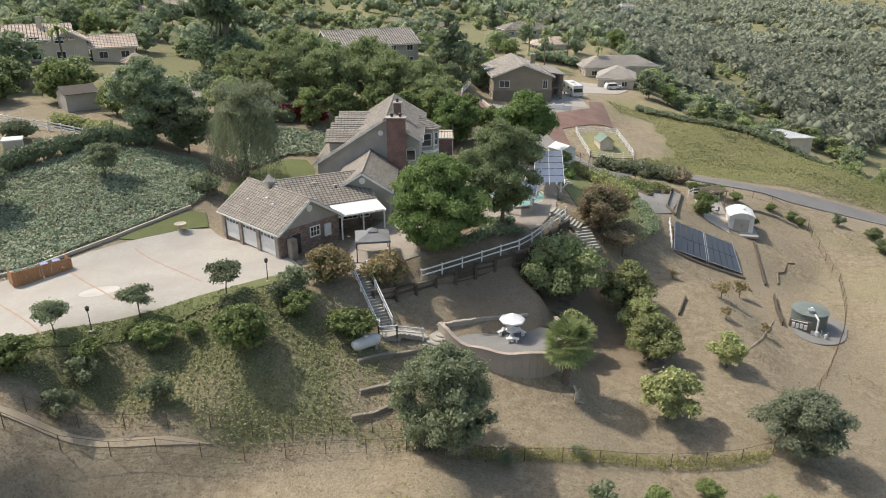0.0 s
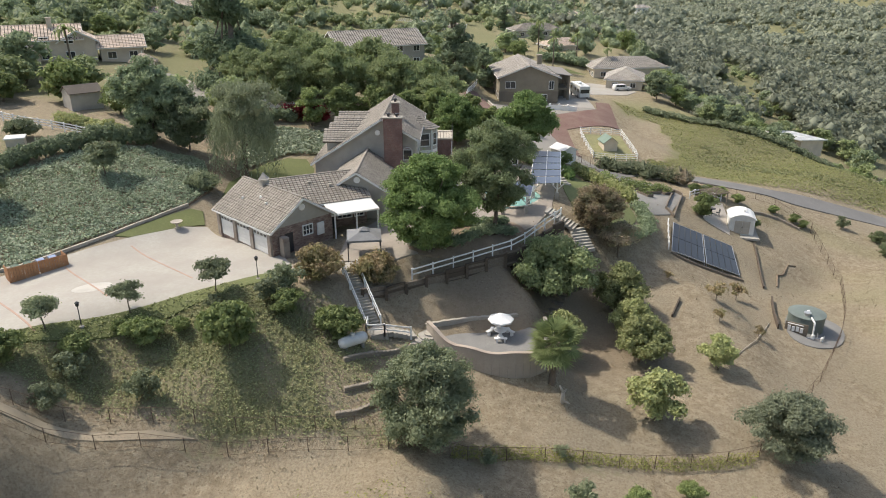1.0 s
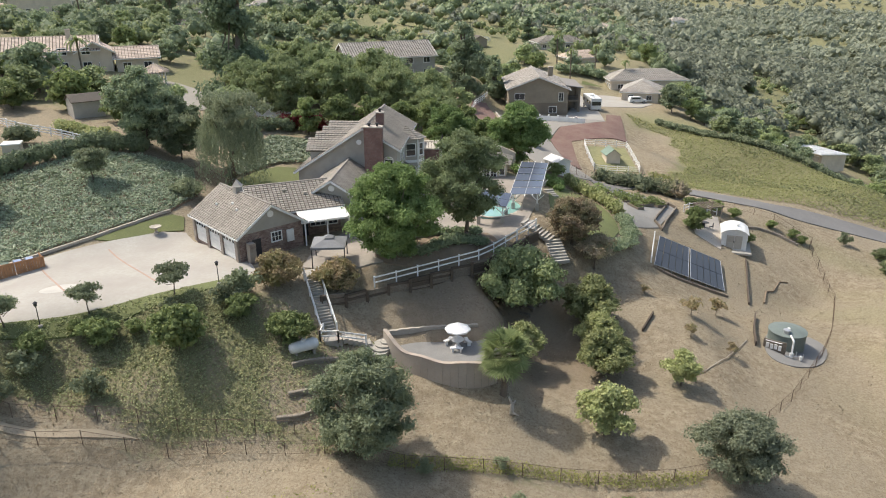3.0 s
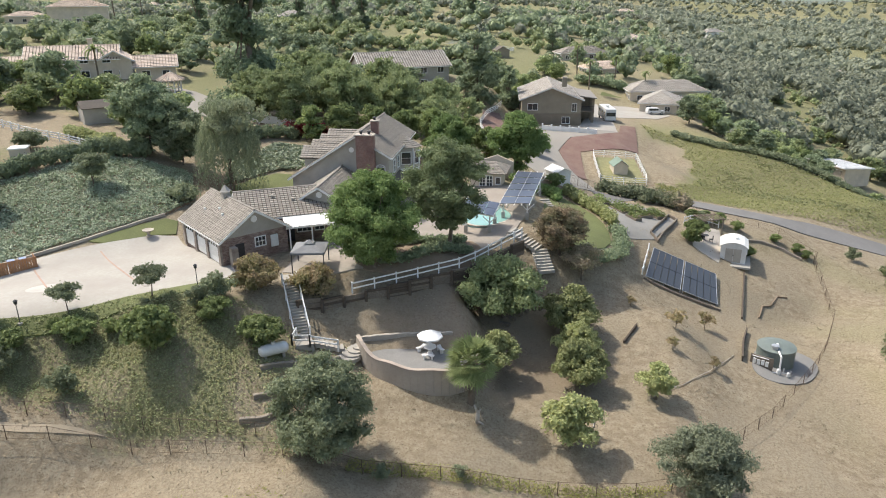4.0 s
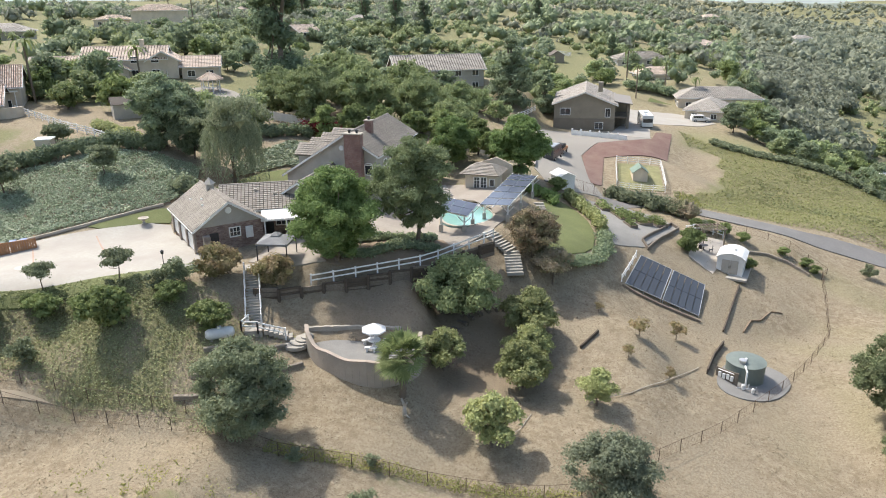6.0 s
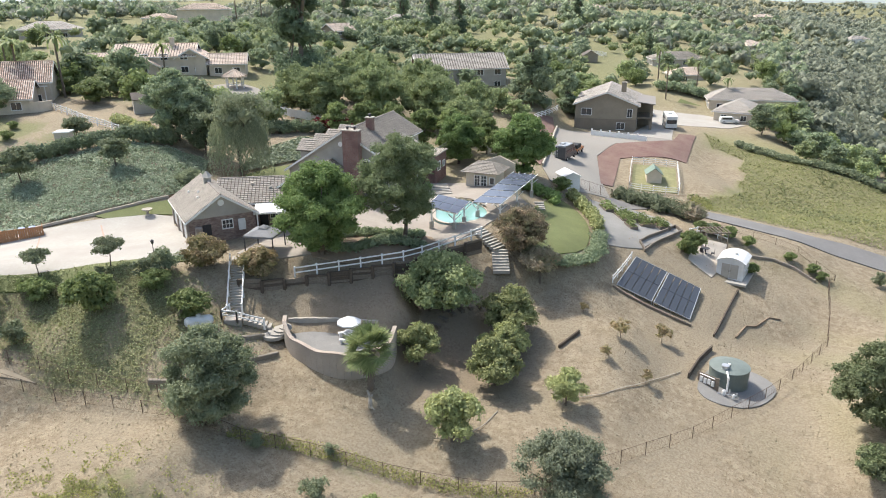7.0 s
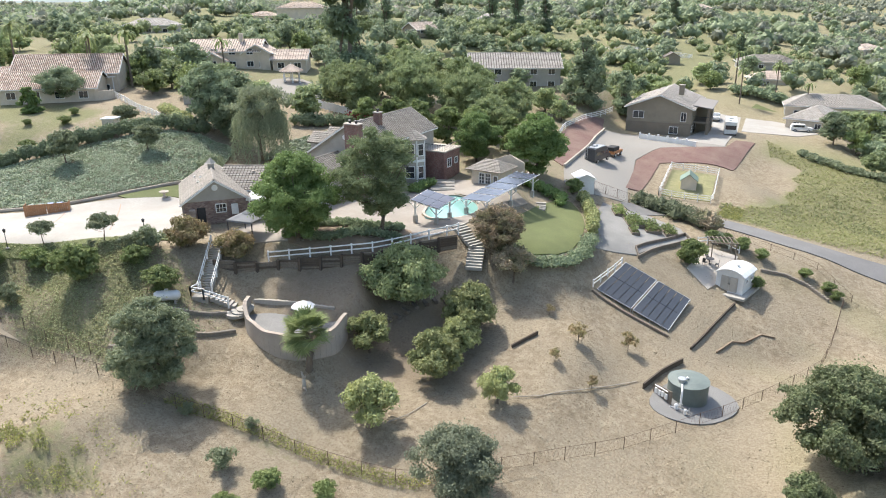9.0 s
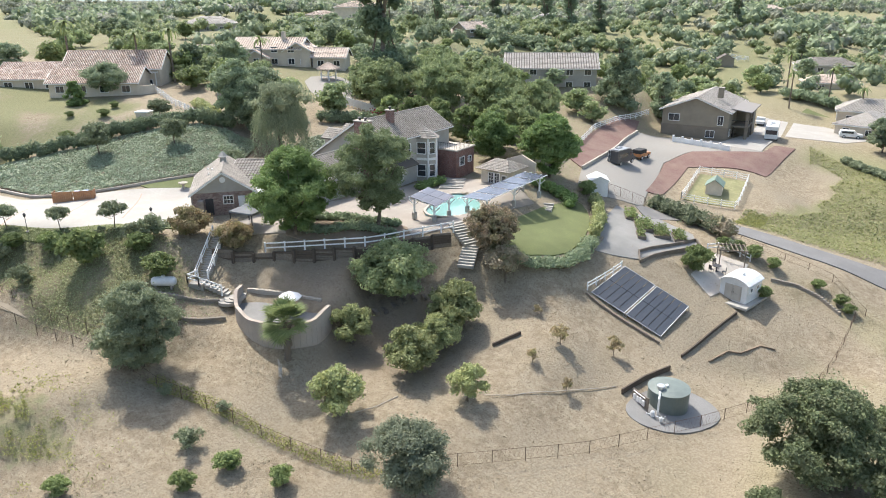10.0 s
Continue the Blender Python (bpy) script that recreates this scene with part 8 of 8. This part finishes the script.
scatter("ivy_bank", "glossy green ivy covering the bank", "ivy", p, ground(p[:, 0], p[:, 1]) + np.random.default_rng(1).uniform(0.05, 0.4, len(p)) + 0.16 * waves(p[:, 0], p[:, 1], 0.8, 2), 0.165, "leaf_ivy", 52)
drape("ivy_floor", ivy_plan, 0.09, "earth", "dark earth under the ivy", "ground", step=1.5)
kerb = [(-29.0, 77.0), (-31.6, 73.0), (-34.4, 69.6), (-37.6, 66.4), (-40.6, 63.2), (-46, 59.8), (-60, 57.6)]
kt = thing("ivy_kerb", "low stone kerb between ivy and driveway", "kerb", *kerb[0])
o = kt.matrix_basis.translation
for a, b in zip(line_points(kerb, 0.8), line_points(kerb, 0.8)[1:]):
    part("kerb_stone", Mesh().beam((a[0] - o.x, a[1] - o.y, gz(*a) - o.z + 0.12), (b[0] - o.x, b[1] - o.y, gz(*b) - o.z + 0.12), 0.25, 0.34), "stone", kt)
ivy2 = [(-27, 90), (-22, 97.5), (-17.4, 99), (-16.4, 108), (-26, 108), (-29, 98)]
p = fill(ivy2, 6000, 53)
scatter("ivy_bank", "ivy-covered bank behind the house", "ivy", p, ground(p[:, 0], p[:, 1]) + 0.25, 0.28, "leaf_ivy", 54)

# low green cover on the bank under the drive
r0 = np.random.default_rng(61)
q = np.stack([r0.uniform(-46, 2, 60000), r0.uniform(43.2, 57, 60000)], 1)
q = q[r0.uniform(0, 1, len(q)) < cover_of(q[:, 0], q[:, 1]) ** 1.4]
q = q[~inside(drive_plan, q[:, 0], q[:, 1])][:15000]
scatter("ground_cover", "low green ground cover on the bank", "ground cover", q, ground(q[:, 0], q[:, 1]) + r0.uniform(0.02, 0.12, len(q)), 0.13, "leaf_cover", 62)


def hedge_run(name, label, pts, w, h, mat, per, leaf, seed, group=""):
    """A clipped hedge along a line."""
    r = np.random.default_rng(seed)
    lobes = []
    for x, y in line_points(pts, w * 0.42):
        for _ in range(3):
            lobes.append((x + r.normal() * w * 0.14, y + r.normal() * w * 0.14, gz(x, y) + h * r.uniform(0.25, 0.68), w * r.uniform(0.38, 0.5), min(1.2, h / w)))
    t = new(name)
    tagged(t, label, "hedge", group)
    c = crown_object("foliage", lobes, int(per * len(lobes)), leaf, mat, r, core=0.85)
    c.parent = t
    return t


hedge_run("hedge", "long dark clipped hedge above the ivy bank", [(-63, 65), (-58.0, 71.6), (-53.0, 79.2), (-47.2, 83.6), (-43, 87.8), (-38, 90.0)], 1.9, 2.2, "leaf_dark", 130, 0.24, 71)
hedge_run("hedge", "dark clipped hedge behind the house", [(-33, 106.5), (-28, 110.4), (-24.6, 111.6)], 1.8, 2.0, "leaf_dark", 110, 0.24, 72)
hedge_run("hedge", "crimson bougainvillea along the boundary fence", [(-25.5, 112.6), (-22.5, 113.6), (-20, 114.2)], 2.0, 2.4, "leaf_red", 120, 0.24, 73)
hedge_run("hedge", "dull green and mauve shrubs along the lane", [(26.6, 115.2), (29.6, 113.8), (33, 111.8), (36.6, 109.6)], 2.6, 2.2, "leaf_oak", 170, 0.22, 74)
hedge_run("hedge", "mauve-brown shrub at the lane bend", [(36.4, 110.2), (38.4, 108.8)], 2.6, 2.2, "leaf_pink", 170, 0.2, 75)
hedge_run("hedge", "clipped green hedge beside the pool", [(12.4, 101.6), (15.4, 103.0), (17.8, 102.6), (18.6, 100.6)], 1.6, 1.5, "leaf_round", 120, 0.2, 76)
drape("planting_bed", rounded([(-2.4, 65.0), (2.0, 66.6), (8.2, 69.9), (10.8, 73.6), (8.0, 76.0), (4.6, 74.6), (0.4, 72.6), (-3.2, 70.0)], 1), 0.1, "earth", "dark earth planting bed under the terrace trees", "planting bed")
hedge_run("hedge", "low clipped hedge on the terrace", [(-1.8, 66.6), (1.6, 67.6), (5.0, 70.2), (8.4, 72.8)], 1.5, 1.0, "leaf_dark", 90, 0.18, 77)
hedge_run("hedge", "dark low shrubs under the terrace trees", [(-2.4, 69.4), (0.8, 71.6), (4.8, 73.6), (7.6, 75.0)], 1.2, 0.8, "leaf_dark", 90, 0.18, 86)
hedge_run("hedge", "dark green planting along the lawn edge", [(20.4, 78.8), (23.6, 79.8), (26.0, 83.0), (26.6, 86.6), (26.2, 89.4)], 1.9, 1.1, "leaf_dark", 120, 0.2, 78)
hedge_run("hedge", "bright yellow-green plants at the lawn edge", [(25.8, 91.5), (24.4, 97.5), (21.4, 104), (20.2, 106)], 1.3, 1.7, "leaf_citrus", 110, 0.24, 79)
hedge_run("hedge", "grape vines on the hill terrace", [(-52, 94.4), (-47, 92.4), (-43, 91.0)], 2.0, 1.3, "leaf_citrus", 120, 0.26, 80)
hedge_run("hedge", "round green shrubs under the bay window", [(0.4, 90.0), (1.4, 93.6)], 1.6, 1.2, "leaf_round", 130, 0.2, 82)
hedge_run("hedge", "dark thicket at the edge of the field", [(48, 171), (56, 163.6), (66, 158), (80, 150), (100, 143)], 2.2, 1.3, "leaf_oak", 70, 0.3, 83)
hedge_run("hedge", "long row of dark shrubs along a hill track", [(-150, 288), (-130, 276), (-112, 268), (-90, 262), (-66, 262)], 4.6, 4.2, "leaf_dark", 120, 0.5, 85)
hedge_run("hedge", "dark clipped hedges at the ranch house", [(28, 222), (40, 219)], 3.0, 2.4, "leaf_dark", 110, 0.4, 84)
for x, y, s in ((38.9, 105.2, 0.6), (42.8, 104.8, 0.75), (45.4, 104.2, 0.6), (50.8, 103.6, 0.5), (53.6, 102.4, 0.55), (54.6, 101.4, 0.5), (45.6, 98.0, 0.62), (18.6, 107.0, 0.9), (40.6, 104.8, 0.7)):
    put(bush, x, y, x * 13, s, 0.95)

def patchy(p):
    """Thin a scatter into uneven drifts."""
    return p[waves(p[:, 0], p[:, 1], 0.9, 2.7) + 0.5 * waves(p[:, 0], p[:, 1], 0.35, 1.0) > 0.12]


drape("pen_grass", [(27.6, 127.5), (35.4, 128.6), (34.6, 140.2), (26.9, 139.6)], 0.03, "lawn_dry", "patchy green grass inside the pen", "grass", step=1.2)
# tufts of dry grass on the slopes, tall grass on the field
r0 = np.random.default_rng(91)
q = np.stack([r0.uniform(-45, 72, 330000), r0.uniform(26, 104, 330000)], 1)
den = 0.16 + 0.5 * ease(waves(q[:, 0], q[:, 1], 1.7, 5.0), 0.0, 0.8) + 0.5 * straw_of(q[:, 0], q[:, 1])
den *= 1 - 0.7 * cover_of(q[:, 0], q[:, 1])
ok = (r0.uniform(0, 1, len(q)) < den * 0.42) & ~inside(drive_plan, q[:, 0], q[:, 1])
ok &= ~((q[:, 0] > -26) & (q[:, 0] < 16) & (q[:, 1] > 61) & (q[:, 1] > 61 + 0.9 * (q[:, 0] + 6)))
ok &= ~inside([(-8, 44), (-7, 63), (12, 63), (12, 52), (0, 52)], q[:, 0], q[:, 1]) & ~inside([(37, 67), (48, 67), (49, 77), (40, 77)], q[:, 0], q[:, 1])
ok &= ~inside([(16, 78), (26, 79), (27, 92), (37, 102), (36, 108), (16, 108)], q[:, 0], q[:, 1]) & ~inside([(-62, 56), (-26, 74), (-26, 104), (-62, 104)], q[:, 0], q[:, 1])
q = q[ok]
scatter("dry_litter", "dry grass tufts and leaf litter on the slope", "litter", q, ground(q[:, 0], q[:, 1]) + r0.uniform(0.0, 0.07, len(q)), 0.075, "litter", 92, (0, 0, 0.5), long=2.4)
field_plan = [(37, 119), (46, 118), (60, 118.6), (90, 115), (120, 108), (120, 132), (92, 146), (66, 156), (50, 168), (40, 176), (44, 150), (47, 140), (44, 131), (37, 129)]
p = fill(field_plan, 36000, 93)
p = p[pad_of(p[:, 0], p[:, 1]) < 0.4]
scatter("tall_grass", "tall yellow-green wild grass on the field", "grass", p, ground(p[:, 0], p[:, 1]) + r0.uniform(0.0, 0.12, len(p)), 0.2, "field", 94, (0.0, -0.1, 1.6), 2.0)
p = p[(waves(p[:, 0], p[:, 1], 5.0, 1.2) > 0.3)][:3000]
scatter("mustard_weed", "greener weeds among the wild grass", "weeds", p, ground(p[:, 0], p[:, 1]) + r0.uniform(0.1, 0.26, len(p)), 0.26, "leaf_cover", 95)
p = np.concatenate([patchy(np.random.default_rng(96).normal((-1.0, 32.5), (4.4, 2.8), (9000, 2))), fill([(2, 43.4), (26, 46), (27, 47.2), (14, 46), (2, 45)], 3000, 97), fill([(37, 119), (41, 119), (41, 127), (38, 128)], 2500, 98)])
scatter("mustard_weed", "yellow-green mustard weeds", "weeds", p, ground(p[:, 0], p[:, 1]) + r0.uniform(0.03, 0.4, len(p)), 0.085, "weed", 99, (0, -0.3, 0.5), 2.6)


# ---------------------------------------------------------------- woods on the hills
def clear_of(x, y):
    """Keeps trees off houses, courts, road and field."""
    for a, b, c, d in ((-24, 60, 52, 112), (8, 27, 104, 168), (22, 50, 104, 182), (24, 60, 160, 222), (-98, -56, 72, 108), (-84, -48, 118, 152), (-32, -4, 158, 182), (-60, -24, 54, 86), (36, 74, 60, 170), (-250, -125, 228, 335), (64, 106, 128, 204), (2, 12, 116, 176), (-60, 30, 0, 62)):
        if a < x < b and c < y < d:
            return False
    return True


r = np.random.default_rng(101)
kinds = (mid, mid2, mid3, pepper)
spots = [(-20, 158.5), (-27, 157), (-13, 163), (-46, 99), (-44, 104), (-38, 104), (-56, 108), (-47, 110), (-34, 110), (-60, 114), (-70, 116), (-78, 112), (-86, 110), (-66, 104), (-74, 122), (-92, 116),
         (-48, 150), (-56, 156), (-40, 152), (-66, 158), (-12, 148), (-2, 150), (-20, 156), (-34, 156), (2, 186), (10, 192), (-6, 190), (18, 196), (-14, 192), (20, 224), (8, 216), (-46, 168), (-38, 176), (-58, 178), (-30, 194), (-80, 168),
         (-88, 106), (-96, 108), (-68, 108), (-63, 120), (-80, 128), (-86, 130), (-100, 104), (52, 186), (56, 190), (60, 182), (66, 188), (58, 200), (70, 200), (76, 190), (64, 210), (48, 220), (56, 228), (20, 236), (26, 250), (42, 240), (84, 208), (110, 182), (114, 196), (118, 170), (100, 168), (82, 172), (90, 160), (72, 176)]
for _ in range(64):
    x, y = r.uniform(-150, 20), r.uniform(106, 240)
    house = ((-106, -66, 78, 112), (-104, -60, 130, 154), (-64, -36, 114, 142), (-34, 0, 158, 184), (-34, 8, 100, 146), (2, 40, 104, 205))
    if not any(a < x < b and c < y < d for a, b, c, d in house):
        spots.append((x, y))
spots += [(-112, 82), (-115, 92), (-122, 86), (-110, 72), (-126, 100), (-112, 104), (-120, 112), (-104, 116), (-96, 120), (-104, 124), (-132, 90), (-118, 74), (-66, 112), (-58, 118), (-110, 132)]
for _ in range(22):
    spots.append((r.uniform(58, 124), r.uniform(176, 250)))
spots += [(60, 172), (63, 180), (68, 172), (66, 164), (72, 180), (76, 186), (70, 190), (80, 196), (60, 166), (86, 178), (104, 200), (88, 150), (90, 142), (94, 156), (96, 134), (74, 172)]
for x, y in spots:
    k = kinds[int(r.integers(0, 3))]
    put(k, x + r.normal() * 1.5, y + r.normal() * 1.5, r.uniform(0, 360), r.uniform(0.6, 1.05), r.uniform(0.8, 1.1))
small = make_tree("ivy_tree", "small pale tree growing out of the ivy", 4.4, 4.6, "leaf_oak", 2600, 0.24, 111, clear=0.25, nlobes=22, lobe=0.28, core=0.5, trunk=0.09)
put(small, -39.3, 79.6)
put(small, -49.8, 73.2, 80, 1.25)
lawn_tree = make_tree("lawn_tree", "dense dark green tree on the sloping lawn", 6.4, 9.4, "leaf_dark", 6000, 0.26, 115, clear=0.08, nlobes=50, lobe=0.22)
put(lawn_tree, -75.6, 92.0)
cone_bush = make_pine("cone_bush", "clipped cone-shaped evergreen on the lawn", 4.4, 3.6, 116, "leaf_round", 2600)
put(cone_bush, -74.3, 84.6)
for x, y, s in ((-65, 86.4, 0.6), (-61.5, 82.0, 0.7), (-60.6, 74.4, 0.8), (-67, 79, 0.5)):
    put(bush, x, y, x * 7, s, 0.8)
put(mid3, -63, 60, 30, 0.8)
put(mid, -67, 64, 30, 0.9)
put(make_tree("cypress_bush", "pale rounded shrub at the ivy corner", 2.2, 4.0, "leaf_oak", 2600, 0.2, 112, clear=0.0, nlobes=22, lobe=0.3, category="shrub"), -28.6, 81.4)
put(make_tree("round_bush", "clipped round shrub on the hill terrace", 2.6, 4.2, "leaf_oak", 2800, 0.22, 113, clear=0.0, nlobes=22, lobe=0.3, category="shrub"), -53.4, 87.4)
tp = make_tall_palm("palm_tree", "slender palm among hillside trees", 9.0, 120)
for x, y, s in ((30, 214, 1.0), (38, 222, 0.9), (27, 228, 1.1), (46, 216, 0.8), (-76, 108, 1.2), (-82, 104, 1.1), (-64, 122, 1.0), (-94, 112, 1.0), (-98, 98, 1.3), (-180, 320, 1.6), (-190, 316, 1.5), (-172, 330, 1.4)):
    put(tp, x, y, x * 7, s)
for x, y, s in ((-110, 260, 0.6), (-70, 300, 0.7), (-60, 308, 0.6), (-95, 330, 0.7), (20, 300, 0.45), (-140, 360, 0.8), (-20, 380, 0.6)):
    put(pine, x, y, x, s)


def far_woods(name, label, n, lo, hi, tree, quads, seed, mat="leaf_far_haze", thick=0.0, fan=(-1.15, 1.05), valley=0.0, lobes=4):
    """Crowds of lumpy crowns, thicker in the folds of the hills; valley = 1 keeps to the wooded eastern side, -1 away from it."""
    r = np.random.default_rng(seed)
    a, d = r.uniform(*fan, n * 5), np.sqrt(r.uniform(lo ** 2, hi ** 2, n * 5))
    x, y = d * np.sin(a), 60 + d * np.cos(a)
    keep = waves(x, y, hi / 14, seed * 0.3) + 0.5 * ease(x, 40, 160) + r.normal(size=len(x)) * 0.35 > 0.1 - thick
    side = x - 62 - 0.10 * (y - 150) + 9 * waves(x, y, 26, 3.3)
    if valley > 0:
        keep &= side > 0
        keep &= ~((np.abs(side - 34) < 9) & (y < 330) & (tree > 5))
    elif valley < 0:
        keep &= side < 0
    keep &= np.array([clear_of(u, v) for u, v in zip(x, y)])
    x, y = x[keep][:n], y[keep][:n]
    n = len(x)
    s = tree * r.uniform(0.55, 1.3, n)
    z = ground(x, y) + s * 0.3
    m = n * lobes
    off = ball_points(m, r) * r.uniform(0.2, 1.0, (m, 1)) * np.array([1, 1, 0.6])
    rs = np.repeat(s, lobes)
    cen = np.repeat(np.stack([x, y, z], 1), lobes, 0) + off * (rs * 0.36)[:, None]
    rad = rs * r.uniform(0.2, 0.36, m)
    k = max(1, quads // lobes)
    dirs = ball_points(m * k, r)
    dirs[:, 2] = np.abs(dirs[:, 2]) - 0.3 * r.uniform(0, 1, m * k)
    c = np.repeat(cen, k, 0) + dirs * (np.repeat(rad, k) * r.uniform(0.75, 1.2, m * k))[:, None]
    lv = leaf_quads(c, dirs + np.array([0, 0, 0.2]), np.repeat(rad, k) * (1.75 / math.sqrt(k)), r, 1.3)
    core = (OCT_V[None] * (rad * 0.8)[:, None, None] + cen[:, None]).reshape(-1, 3)
    f = (OCT_F[None] + (np.arange(m) * len(OCT_V))[:, None, None]).reshape(-1, 3)
    sheet(name, lv, np.arange(len(lv)).reshape(-1, 4), [mat], label, "trees", "stuff")
    sheet(name, core, f, [mat], label, "trees", "stuff")


far_woods("hill_woods", "scattered trees and scrub on the near hills", 600, 110, 330, 5.6, 84, 131, "leaf_pepper", 0.1, (-1.15, 0.5), -1)
far_woods("hill_woods", "dark oak scrub on the near hills", 520, 120, 420, 6.8, 84, 132, "leaf_dark", -0.1, (-1.15, 0.5), -1)
far_woods("hill_woods", "green and grey woods on the middle hills", 1900, 260, 800, 7.8, 34, 133, "leaf_far_haze", 0.25, (-1.15, 0.4), -1)
far_woods("hill_woods", "dark woods on the middle hills", 1500, 260, 900, 9.4, 34, 134, "leaf_dark", 0.2, (-1.15, 0.4), -1)
far_woods("valley_woods", "dense dark oaks on the valley side", 520, 120, 300, 9.0, 150, 136, "leaf_valley", 1.4, (0.1, 0.72), 1, 6)
far_woods("valley_woods", "dense dark oaks along the valley", 900, 280, 520, 9.5, 60, 139, "leaf_valley", 0.35, (0.0, 0.7), 1, 4)
far_woods("valley_woods", "dense dark oak woods across the valley", 2600, 500, 1050, 12.0, 24, 137, "leaf_valley", 0.2, (0.0, 0.72), 1, 3)
far_woods("valley_woods", "low green scrub in the valley", 700, 130, 420, 3.6, 36, 138, "leaf_pepper", 1.5, (0.1, 0.72), 1, 3)
far_woods("hill_woods", "distant woods on the far hills", 3400, 850, 1480, 12.0, 12, 135, "leaf_far_haze", 0.3, (-1.15, 0.72), lobes=2)
